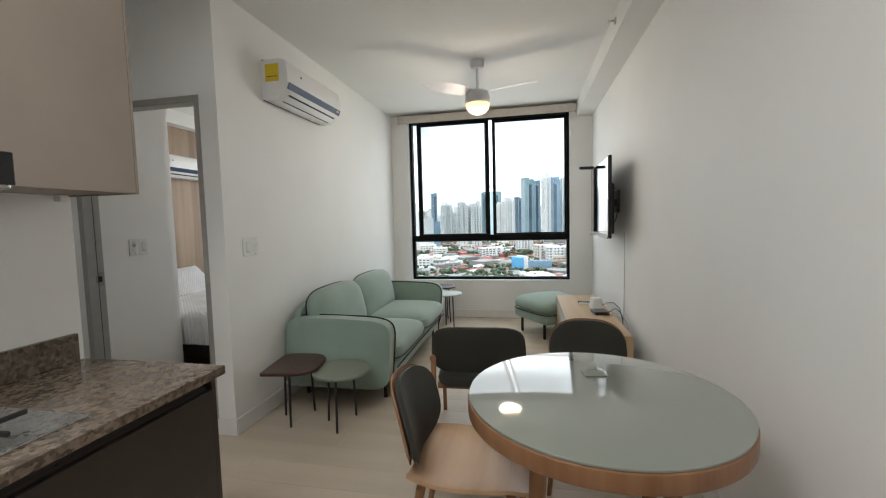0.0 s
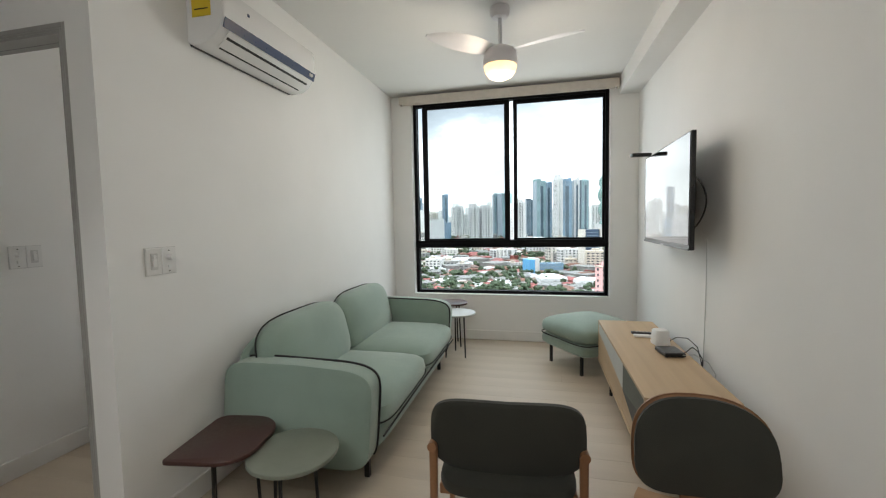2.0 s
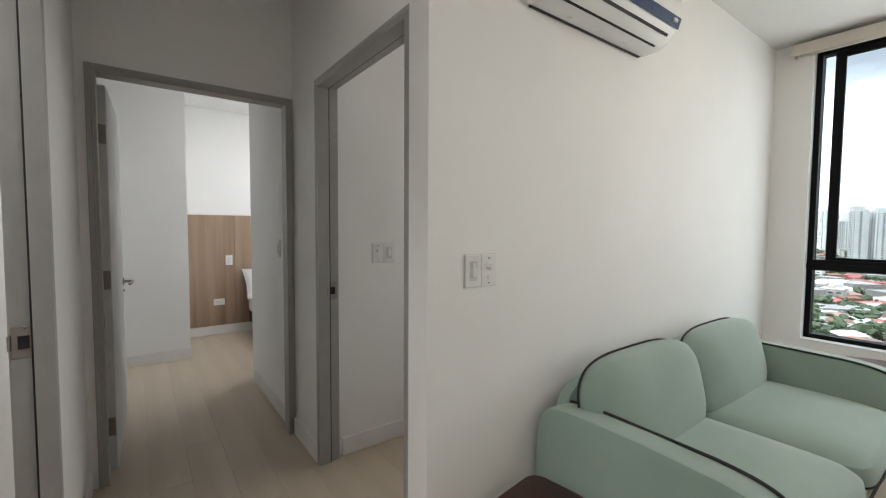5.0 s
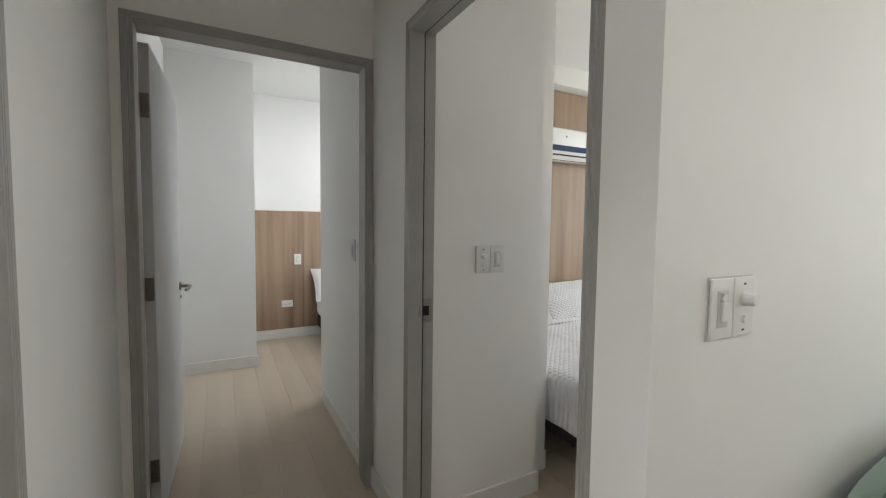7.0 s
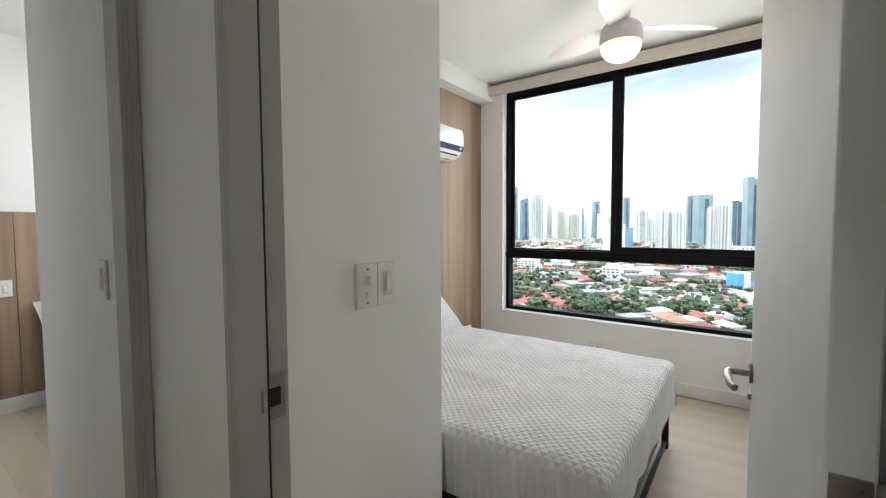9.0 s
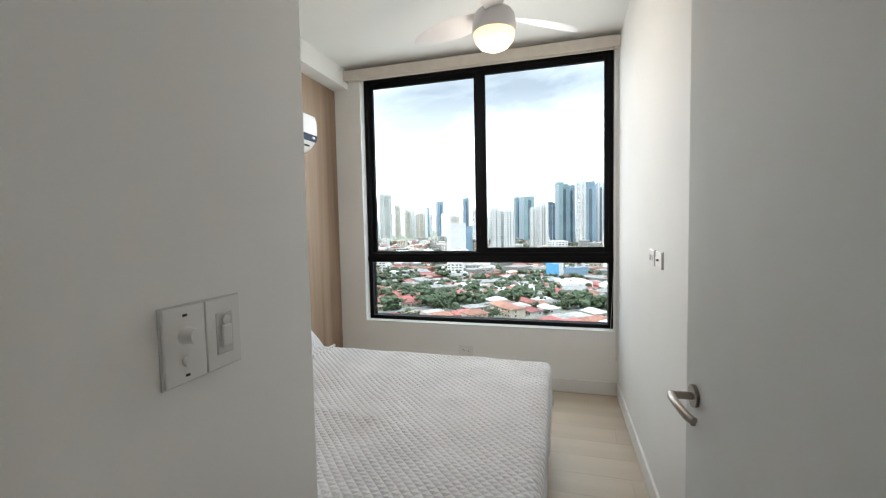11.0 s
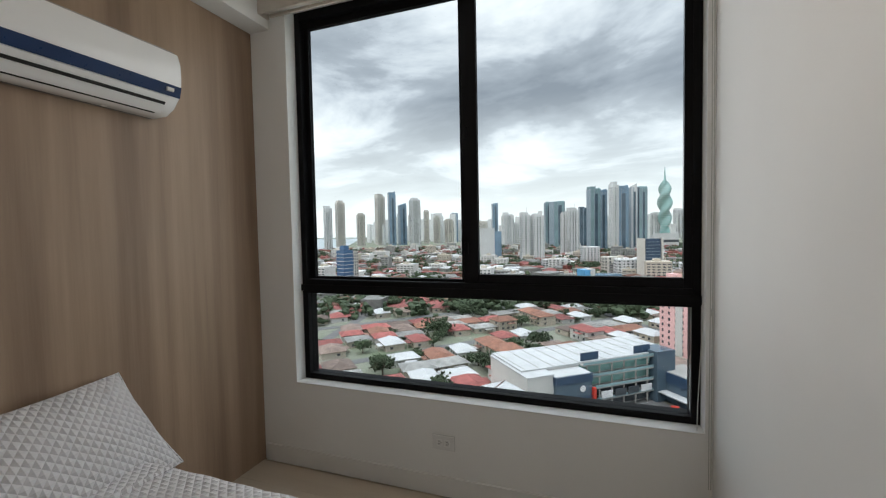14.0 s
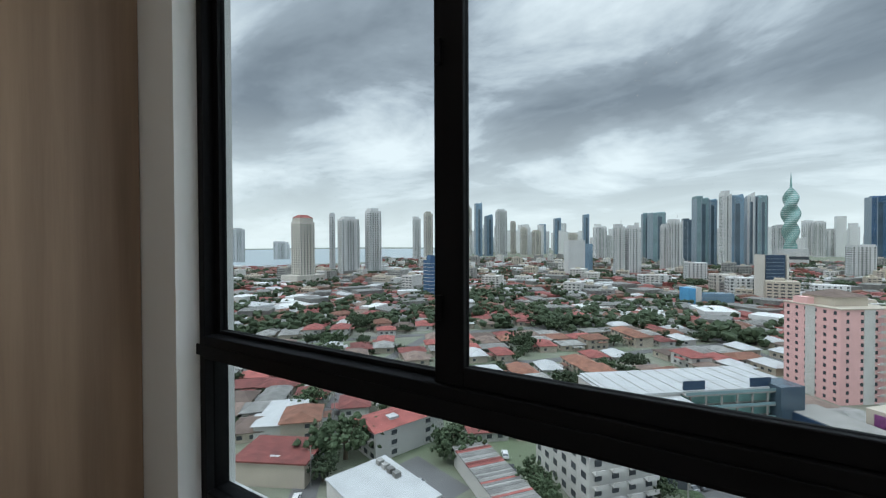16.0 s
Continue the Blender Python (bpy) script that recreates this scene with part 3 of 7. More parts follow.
def window(name, x0, x1, label, glide, back=0.0):
    """Black aluminium window: a low fixed light under a rail, two upper lights; glide shifts the sliding one."""
    yf, yb = 5.195, 5.285
    root = thing(name, pose(0, back, 0), label, "window")
    tagged(root, kind="structure")
    bar0, bar1 = 1.035, 1.118
    part("window_frame", boxes((x0, x0 + 0.036, yf, yb, WZ0, WZ1, 0.003), (x1 - 0.036, x1, yf, yb, WZ0, WZ1, 0.003),
                               (x0 + 0.036, x1 - 0.036, yf, yb, WZ0, WZ0 + 0.036, 0.003), (x0 + 0.036, x1 - 0.036, yf, yb, WZ1 - 0.045, WZ1, 0.003)), M["frame"], root)
    part("rail", box(x0 + 0.036, x1 - 0.036, yf - 0.006, yb, bar0, bar1, 0.004), M["frame"], root)
    part("rail_cap", box(x0 - 0.012, x1 + 0.010, yf - 0.012, yf - 0.006, bar0 + 0.012, bar0 + 0.052, 0.002), M["frame"], root)
    mid = (x0 + x1) / 2

    def sash(a, b, y0, y1, s, low, s2=None):
        q = s2 or s
        o = part("sash", boxes((a, a + q, y0, y1, bar1, WZ1 - 0.045, 0.003), (b - s, b, y0, y1, bar1, WZ1 - 0.045, 0.003),
                               (a + q, b - s, y0, y1, bar1, bar1 + low, 0.003), (a + q, b - s, y0, y1, WZ1 - 0.085, WZ1 - 0.045, 0.003)), M["frame"], root)
        g = part("pane", box(a + q, b - s, (y0 + y1) / 2 - 0.003, (y0 + y1) / 2 + 0.003, bar1 + low, WZ1 - 0.085), M["pane_tint" if glide and a < mid - 0.2 else "pane"], root)
        g.visible_shadow = False
        return o
    if glide:
        sash(x0 + 0.105, mid + 0.034, yf + 0.006, yf + 0.036, 0.058, 0.02)
        sash(mid + 0.072, x1 - 0.036, yf + 0.040, yf + 0.072, 0.022, 0.02, 0.042)
        g = part("pane", box(x0 + 0.036, x0 + 0.10, yf + 0.05, yf + 0.056, bar1, WZ1 - 0.045), M["pane"], root)
        g.visible_shadow = False
    else:
        sash(x0 + 0.036, mid - 0.02, yf + 0.040, yf + 0.072, 0.030, 0.014)
        sash(mid - 0.026, x1 - 0.034, yf + 0.004, yf + 0.036, 0.034, 0.046, 0.078)
    g = part("pane", box(x0 + 0.036, x1 - 0.036, yf + 0.03, yf + 0.036, WZ0 + 0.036, bar0), M["pane"], root, "low fixed pane")
    g.visible_shadow = False
    part("window_sill", box(x0, x1, FAC_IN - 0.004, yf, WZ0 - 0.003, WZ0 + 0.004, 0.002), M["trim"], root, "white painted sill")
    for z in (1.9, 1.3):
        part("lock", box(mid - 0.015, mid + 0.0, yf - 0.012, yf + 0.004, z - 0.03, z + 0.03, 0.003), M["frame"], root)
    return root


window("window_1", LW[0], LW[1], "black aluminium living room window over the city", True)
window("window_3", SW[0], SW[1], "black aluminium window of the second bedroom", False, -1.615)
window("window_2", BW[0], BW[1], "black aluminium bedroom window over the city", False)


def valance(x0, x1, z0, z1, y0, label):
    v = thing("roller_blind_valance", pose((x0 + x1) / 2, FAC_IN, z0), label, "blind")
    w, h, d = (x1 - x0) / 2, z1 - z0, FAC_IN - y0
    part("front_board", box(-w, w, -d, -d + 0.012, 0, h, 0.003), M["valance"], v)
    for s in (-1, 1):
        a, b = sorted((s * w, s * (w - 0.012)))
        part("end_cap", box(a, b, -d + 0.012, -0.001, 0, h, 0.003), M["valance"], v)
    part("top_board", box(-w + 0.012, w - 0.012, -d + 0.012, -0.001, h - 0.012, h, 0.002), M["valance"], v)
    part("roller", rod((-w + 0.02, -d / 2, h * 0.52), (w - 0.02, -d / 2, h * 0.52), 0.026, seg=20), M["valance"], v, "rolled-up blind fabric", True)
    part("hem_bar", box(-w + 0.03, w - 0.03, -d / 2 + 0.02, -d / 2 + 0.034, 0.004, 0.022, 0.003), M["valance"], v)
    return v


valance(-1.725, 0.583, 2.645, 2.728, 5.012, "beige fabric blind valance above the living room window")
bv = valance(-4.238, -1.976, 2.645, 2.728, 5.03, "beige fabric blind valance above the bedroom window")
ch = thing("blind_chain", pose(-1.99, 5.085, 0), "white beaded blind chain hanging beside the window", "blind chain")
for dx in (0.0, 0.008):
    bm = bmesh.new()
    add_tube(bm, [(dx - 0.004, 0.006 * math.sin(z * 3), z) for z in np.linspace(0.28, 2.66, 40)], 0.0022, 6)
    part("cord", bm, M["cord"], ch)
part("connector", rod((0.0, 0, 1.02), (0.0, 0, 1.05), 0.004, seg=8), M["cord"], ch)
# loose loop by the corner of the frame
ch2 = thing("hanging_cord", pose(-2.012, 5.16, 0), "thin white cord hanging by the window frame", "cord")
part("cord", tube([(0.012, 0, 1.30), (0.008, 0, 1.0), (-0.004, -0.004, 0.75), (-0.012, -0.01, 0.6), (-0.018, -0.03, 0.507)], 0.002, 6), M["cord"], ch2)
# ---------------- living room ----------------


def air_conditioner(m, label):
    """Wall unit; local x along its length, y out of the wall, z up; origin at its lower left corner on the wall."""
    L, D, H = 0.83, 0.205, 0.285
    u = thing("air_conditioner", m, label, "air conditioner")
    prof = [(0, 0.012), (0.03, 0.0), (0.105, 0.004), (0.150, 0.03), (0.186, 0.075), (0.200, 0.115), (D, 0.16), (D - 0.002, 0.22), (D - 0.014, 0.262), (D - 0.04, H - 0.006), (D - 0.08, H), (0, H)]

    def ring(x, k):
        cy, cz = 0.0, 0.14
        return [(x, cy + (y - cy) * k, cz + (z - cz) * k) for y, z in prof]
    part("casing", loft([ring(0.0, 0.965), ring(0.006, 0.99), ring(0.016, 1.0), ring(L - 0.016, 1.0), ring(L - 0.006, 0.99), ring(L, 0.965)]), M["acwhite"], u, smooth=True)
    # blue band along the lower front, following the curve
    band = [(0.1895, 0.074), (0.2035, 0.114), (0.2065, 0.118), (0.1925, 0.072)]
    part("blue_band", loft([[(x, y, z) for y, z in band] for x in (0.008, L - 0.008)]), M["acblue"], u, "glossy navy blue band")
    part("air_slot", loft([[(x, y, z) for y, z in ((0.112, 0.0035), (0.121, 0.009), (0.119, 0.012), (0.110, 0.006))] for x in (0.07, L - 0.07)]), M["chrome_dark"], u)
    fl = part("louvre", loft([[(x, y, z) for y, z in ((0.122, 0.008), (0.150, 0.027), (0.187, 0.071), (0.189, 0.070), (0.152, 0.025), (0.124, 0.006))] for x in (0.05, L - 0.05)]), M["acwhite"], u, smooth=True)
    part("outlet_line", loft([[(x, y, z) for y, z in ((0.1625, 0.0385), (0.1705, 0.0485), (0.1735, 0.0460), (0.1655, 0.0360))] for x in (0.06, L - 0.06)]), M["chrome_dark"], fl, "dark air outlet line")
    for x in (0.2, 0.6):
        part("clip", box(x - 0.008, x + 0.008, 0.04, 0.055, -0.002, 0.004), M["plastic_grey"], fl)
    lb = part("energy_label", box(-0.0015, 0.004, 0.03, 0.135, 0.13, 0.25), M["yellow"], u, "yellow energy label on the end")
    part("label_print", box(-0.0025, -0.001, 0.045, 0.12, 0.162, 0.167), M["ink"], lb)
    part("badge", box(0.17, 0.185, D - 0.003, D + 0.001, 0.19, 0.205), M["acblue"], u)
    part("display", box(L - 0.075, L - 0.045, 0.196, 0.2085, 0.09, 0.105), M["plastic_grey"], u)
    part("back_plate", box(0.01, L - 0.01, 0.0, 0.012, 0.004, H + 0.004), M["blackplastic"], u)
    return u


def gang_plate(m, kind, label):
    """A wall plate; local x out of the wall, y sideways, z up."""
    u = thing("wall_plate", m, label, kind)
    part("plate", box(0.003, 0.0085, -0.037, 0.037, -0.059, 0.059, 0.002), M["plastic"], u)
    # slightly larger grey plate that paints the shadow edge round the cover
    part("backplate", box(0.0, 0.003, -0.0395, 0.0395, -0.0615, 0.0615), M["plastic_grey"], u)
    if kind == "light switch":
        r = part("rocker_frame", box(0.007, 0.010, -0.018, 0.018, -0.036, 0.036, 0.002), M["plastic_grey"], u)
        part("rocker", box(0.009, 0.016, -0.010, 0.010, -0.024, 0.014, 0.003), M["plastic"], r)
        part("pilot", rod((0.010, 0, 0.022), (0.014, 0, 0.022), 0.008, seg=16), M["plastic"], r, smooth=True)
    elif kind == "fan control":
        part("knob", rod((0.007, 0, 0.014), (0.031, 0, 0.014), 0.014, 0.011, 20), M["plastic"], u, "round white fan speed knob", True)
        part("button", rod((0.007, 0, -0.026), (0.014, 0, -0.026), 0.008, seg=16), M["plastic"], u, smooth=True)
        for z in (0.045, -0.048):
            part("print", box(0.008, 0.009, -0.004, 0.004, z - 0.002, z + 0.002), M["ink"], u)
    elif kind == "socket":
        for z in (-0.021, 0.021):
            s = part("receptacle", box(0.007, 0.010, -0.017, 0.017, z - 0.014, z + 0.014, 0.003), M["plastic"], u)
            for y in (-0.007, 0.007):
                part("slot", box(0.0095, 0.0105, y - 0.0015, y + 0.0015, z - 0.003, z + 0.006), M["ink"], s)
            part("pin_hole", rod((0.0095, 0, z - 0.008), (0.0105, 0, z - 0.008), 0.0025, seg=8), M["ink"], s)
    elif kind == "aerial socket":
        part("jack", rod((0.007, 0, 0), (0.017, 0, 0), 0.006, seg=14), M["nickel"], u, smooth=True)
        for z in (-0.042, 0.042):
            part("screw", rod((0.007, 0, z), (0.008, 0, z), 0.003, seg=8), M["nickel"], u)
    return u


air_conditioner(Matrix(((0, 1, 0, -1.85), (1, 0, 0, 2.25), (0, 0, 1, 2.205), (0, 0, 0, 1))), "white split air conditioner with blue band above the sofa")
gang_plate(pose(-1.85, 1.984, 1.186), "light switch", "white rocker switch plate on the sofa wall")
gang_plate(pose(-1.85, 2.060, 1.186), "fan control", "white fan speed control with knob beside the switch")
gang_plate(pose(-2.967, 2.254, 1.186), "light switch", "white rocker switch plate inside the bedroom doorway")
gang_plate(pose(-2.967, 2.178, 1.186), "fan control", "white fan speed control with knob inside the doorway")


def sofa(m):
    """Two-seater; local x out from the wall, y along it, floor at 0."""
    s = thing("sofa", m, "sage green velvet two-seat sofa with black piping", "sofa")
    L, D = 1.93, 0.84
    part("seat_base", moved(cushion(D - 0.06, L - 0.10, 0.17, 9, 4), pose(D / 2 + 0.01, L / 2, 0.205)), M["fabric"], s, smooth=True)
    bm = bmesh.new()
    pts = [(D + 0.020, y, 0.262 + 0.010 * math.sin(math.pi * (y - 0.10) / (L - 0.2))) for y in np.linspace(0.10, L - 0.10, 30)]
    part("front_piping", add_tube(bm, pts, 0.0055), M["piping"], s)
    # two seat cushions
    for i in range(2):
        cy = 0.105 + (L - 0.21) * (0.25 + 0.5 * i)
        c = part("seat_cushion", moved(cushion(D - 0.11, (L - 0.21) / 2 + 0.02, 0.20, 7, 3.2, crown=0.018), pose(D / 2 + 0.09, cy, 0.345)), M["fabric"], s, smooth=True)
        ol = superellipse(D / 2 + 0.09, cy, (D - 0.11) / 2 + 0.002, (L - 0.21) / 4 + 0.011, 7, 48)
        part("piping", tube([(x, y, 0.315) for x, y in ol], 0.004, 6, True), M["piping"], c)
    # two leaning back cushions
    for i in range(2):
        cy = 0.10 + (L - 0.20) * (0.25 + 0.5 * i)
        w = (L - 0.20) / 2 + 0.03
        mm = pose(0.205, cy, 0.575, 0, -13 + 90, 0)
        c = part("back_cushion", moved(cushion(0.475, w, 0.20, 3.6, 2.8, crown=0.02), mm), M["fabric"], s, smooth=True)
        ol = superellipse(0, 0, 0.4755 / 2, w / 2 + 0.001, 3.6, 56)
        part("piping", tube([mm @ Vector((x, y, -0.035)) for x, y in ol], 0.005, 6, True), M["piping"], c)
    part("back_shell", moved(cushion(0.60, L - 0.12, 0.11, 5, 3.5), pose(0.085, L / 2, 0.43, 0, 90 - 6, 0)), M["fabric"], s, smooth=True)
    # arms: tall rounded blocks with piping along the inner top edge
    for side in (0, 1):
        w = 0.125
        y0 = 0.0 if side == 0 else L - w
        rings = []
        for j in range(13):
            f = j / 12
            e = 0.012 * (1 - math.sqrt(max(0.0, 1 - (2 * f - 1) ** 8))) if 0 < f < 1 else 0.02
            y = y0 + w * f
            pr = []
            for k in range(44):
                t = 2 * math.pi * k / 44
                c, sn = math.cos(t), math.sin(t)
                px = math.copysign(abs(c) ** 0.27, c) * (0.415 - e)
                pz = math.copysign(abs(sn) ** 0.30, sn) * (0.262 - e)
                px += 0.02 * (pz / 0.262)
                if pz > 0:
                    pz -= 0.025 * max(0.0, px / 0.415) ** 2
                pr.append((0.415 + px, y, 0.372 + pz))
            rings.append(pr)
        a = part("arm", loft(rings), M["fabric"], s, smooth=True)
        yy = y0 + (w - 0.006 if side == 0 else 0.006)
        top = []
        for k in range(0, 46):
            t = math.pi * 0.93 - (math.pi * 1.12) * k / 45
            c, sn = math.cos(t), math.sin(t)
            px = math.copysign(abs(c) ** 0.27, c) * 0.416
            pz = math.copysign(abs(sn) ** 0.30, sn) * 0.264
            px += 0.02 * (pz / 0.262)
            if pz > 0:
                pz -= 0.025 * max(0.0, px / 0.415) ** 2
            top.append((0.415 + px, yy, 0.372 + pz))
        part("piping", tube(top, 0.0062), M["piping"], a)
    for x in (0.10, D - 0.10):
        for y in (0.16, L - 0.16):
            part("leg", box(x - 0.014, x + 0.014, y - 0.014, y + 0.014, 0.0, 0.135, 0.002, 1), M["black"], s, "black metal leg")
    return s


sofa(pose(-1.832, 2.315, 0))


def side_table(m, outline, top_z, legs, mat, label):
    t = thing("side_table", m, label, "side table", "small side tables")
    part("tabletop", slab(outline, top_z - 0.018, top_z, 0.004), mat, t, smooth=True)
    cx = sum(p[0] for p in outline) / len(outline)
    cy = sum(p[1] for p in outline) / len(outline)
    part("mount", box(cx - 0.06, cx + 0.06, cy - 0.06, cy + 0.06, top_z - 0.024, top_z - 0.018), M["black"], t)
    for x, y in legs:
        part("leg", rod((x, y, 0), (x + (cx - x) * 0.12, y + (cy - y) * 0.12, top_z - 0.018), 0.0075, seg=12), M["black"], t, smooth=True)
    return t


def petal(w, d, r, count=10):
    """A square top with one pointed corner and the others rounded."""
    pts = []
    for (cx, cy, a0, rr) in ((w / 2, d / 2, 0, r), (-w / 2, d / 2, 90, r * 0.35), (-w / 2, -d / 2, 180, 0.02), (w / 2, -d / 2, 270, r * 0.8)):
        sx, sy = (1 if cx > 0 else -1), (1 if cy > 0 else -1)
        for k in range(count + 1):
            a = radians(a0 + 90 * k / count)
            pts.append((cx - sx * rr + rr * math.cos(a), cy - sy * rr + rr * math.sin(a)))
    return pts


side_table(pose(-1.555, 2.045, 0, 0, 0, 8), petal(0.34, 0.41, 0.16), 0.395, ((-0.02, -0.11), (0.05, 0.13), (-0.13, 0.06)), M["redtop"], "low oxblood side table with thin black legs")
side_table(pose(-1.235, 2.04, 0), superellipse(0, 0, 0.185, 0.19, 2.1, 44), 0.372, ((0.012, -0.13), (0.035, 0.12), (-0.12, 0.02)), M["greentop"], "low round grey-green side table with black legs")
side_table(pose(-1.0, 4.50, 0), superellipse(0, 0, 0.185, 0.185, 2.0, 44), 0.44, ((0.09, -0.06), (-0.05, 0.25 - 0.1), (-0.1, -0.08)), M["whitetop"], "pale round side table beside the sofa's far arm")
side_table(pose(-1.13, 4.86, 0, 0, 0, 20), petal(0.33, 0.34, 0.15), 0.47, ((0.08, -0.10), (0.08, 0.10), (-0.1, 0.0)), M["redtop"], "oxblood side table behind the pale one")

# ottoman in the corner
ot = thing("ottoman", pose(0.23, 4.46, 0, 0, 0, 35), "sage green velvet ottoman with black piping and legs", "ottoman")
part("cushion", moved(cushion(0.66, 0.66, 0.19, 6, 2.8, crown=0.02), pose(0, 0, 0.345)), M["fabric"], ot, smooth=True)
part("base", moved(cushion(0.645, 0.645, 0.15, 8, 3.2), pose(0, 0, 0.225)), M["fabric"], ot, smooth=True)
part("piping", tube([(x, y, 0.28) for x, y in superellipse(0, 0, 0.327, 0.327, 6.5, 64)], 0.0055, 6, True), M["piping"], ot)
for x in (-0.25, 0.25):
    for y in (-0.21, 0.21):
        part("leg", box(x - 0.012, x + 0.012, y - 0.012, y + 0.012, 0, 0.16, 0.002, 1), M["black"], ot, "black metal leg")


def prism(outline, x0, x1):
    """A flat piece standing in the y-z plane, from x0 to x1."""
    return loft([[(x, y, z) for y, z in outline] for x in (x0, x1)])


def console(m):
    """Low media unit with three flush fronts; local x from its front to the wall, y along it."""
    c = thing("media_console", m, "light oak media console with grey, green and oak fronts", "tv stand")
    D, L, Z0, Z1, t = 0.41, 1.545, 0.165, 0.50, 0.018
    part("top_board", box(0, D, 0, L, Z1 - t, Z1, 0.0015, 1), M["oak"], c)
    part("bottom_board", box(0, D, 0, L, Z0, Z0 + t, 0.0015, 1), M["oak"], c)
    for y in (0, L - t):
        part("side_board", box(0.001, D, y, y + t, Z0 + t, Z1 - t), M["oak"], c)
    for y in (0.53, 1.03):
        part("divider", box(0.024, D - 0.012, y - 0.008, y + 0.008, Z0 + t, Z1 - t), M["oak"], c)
    part("back_board", box(D - 0.010, D - 0.002, t, L - t, Z0 + t, Z1 - t), M["shelfback"], c, "pale grey back panel")
    za, zb = Z0 + t + 0.002, Z1 - t - 0.002

    def down(f):
        return zb + (za - zb) * f
    # slanting colour fields: a pale grey one over two fronts, green over charcoal on the third
    for y0, y1, f0, f1 in ((0.5315, 1.0285, 0.53, 0.39), (1.0315, L - t - 0.002, 0.385, 0.25)):
        d = part("door", prism([(y0, za), (y1, za), (y1, down(f1)), (y0, down(f0))], 0.003, 0.020), M["oak"], c)
        part("grey_field", prism([(y0, down(f0)), (y1, down(f1)), (y1, zb), (y0, zb)], 0.003, 0.020), M["shelfback"], d, "pale grey slanting upper field")
    y0, y1 = t + 0.002, 0.5285
    d = part("door", prism([(y0, za), (y1, za), (y1, down(0.54)), (y0, down(0.93))], 0.003, 0.020), M["oak"], c)
    part("charcoal_field", prism([(y0, down(0.93)), (y1, down(0.54)), (y0, down(0.34))], 0.003, 0.020), M["charcoal"], d, "dark charcoal wedge")
    part("green_field", prism([(y0, down(0.34)), (y1, down(0.54)), (y1, zb), (y0, zb)], 0.003, 0.020), M["greenfield"], d, "dark grey-green upper field")
    for x in (0.05, D - 0.05):
        for y in (0.16, L - 0.33):
            part("leg", rod((x, y, 0), (x, y, Z0), 0.012, seg=12), M["black"], c, "black metal leg", True)
    return c


console(pose(0.272, 2.555, 0))

rt = thing("router", pose(0.575, 3.46, 0.50, 0, 0, 12), "white wireless router standing on the console", "router")
part("body", loft([[(x, y, z) for x, y in superellipse(0, 0, a, a, 5, 28)] for z, a in ((0, 0.046), (0.006, 0.05), (0.09, 0.043), (0.098, 0.038))]), M["plastic"], rt, smooth=True)
part("light_strip", box(-0.047, -0.044, -0.004, 0.004, 0.012, 0.02), M["plastic_grey"], rt)
bx = thing("set_top_box", pose(0.575, 3.25, 0.50, 0, 0, 8), "small black set-top box on the console", "set-top box")
part("body", box(-0.06, 0.06, -0.075, 0.075, 0.004, 0.028, 0.005), M["blackplastic"], bx)
for x in (-0.045, 0.045):
    for y in (-0.06, 0.06):
        part("foot", rod((x, y, 0), (x, y, 0.004), 0.007, seg=10), M["blackplastic"], bx)
for y, mat, lab in ((3.70, "blackplastic", "slim black remote control lying on the console"), (3.62, "plastic", "slim white remote control lying on the console")):
    r = thing("remote_control", pose(0.52, y, 0.50, 0, 0, 86), lab, "remote control")
    part("body", box(-0.021, 0.021, -0.075, 0.075, 0, 0.016, 0.006), M[mat], r, smooth=True)
    for k in range(5):
        part("button", rod((0, -0.05 + 0.022 * k, 0.015), (0, -0.05 + 0.022 * k, 0.0175), 0.005, seg=8), M["plastic_grey"], r)

# television on its wall arm
tv = thing("television", pose(0.62, 3.61, 1.48, 0, 0, -1.5), "large black flat television mounted on the white wall", "television")
part("cabinet", box(0.0, 0.028, -0.56, 0.56, -0.33, 0.33, 0.006), M["blackplastic"], tv)
part("housing", box(0.028, 0.075, -0.40, 0.40, -0.30, 0.12, 0.012), M["blackplastic"], tv)
part("screen", box(-0.002, 0.001, -0.548, 0.548, -0.300, 0.320), M["screen"], tv, "glossy black glass screen")
part("lower_bezel", box(-0.006, 0.0, -0.56, 0.56, -0.332, -0.318, 0.002, 1), M["blackplastic"], tv)
part("badge", box(-0.007, -0.005, -0.03, 0.03, -0.329, -0.322), M["steel"], tv)
part("arm", boxes((0.075, 0.158, -0.03, 0.03, -0.06, 0.0, 0.004), (0.075, 0.085, -0.2, 0.2, -0.1, 0.1)), M["black"], tv, "black steel wall bracket")
part("wall_plate", box(0.155, 0.164, -0.11, 0.11, -0.12, 0.08, 0.002), M["black"], tv)
part("cable", tube([(0.07, -0.40 - 0.19 * math.sin(a) ** 0.8, 0.09 - 0.30 * a / math.pi) for a in np.linspace(0, math.pi, 22)], 0.0045), M["blackplastic"], tv)
sb = thing("camera_bar", pose(0.60, 4.06, 1.802, 0, 0, 8), "small black bar perched on top of the television", "webcam")
part("body", box(-0.10, 0.045, -0.032, 0.032, 0.009, 0.036, 0.008), M["blackplastic"], sb, smooth=True)
part("clip", box(0.02, 0.05, -0.03, 0.03, 0.0085, 0.014, 0.001), M["blackplastic"], sb)

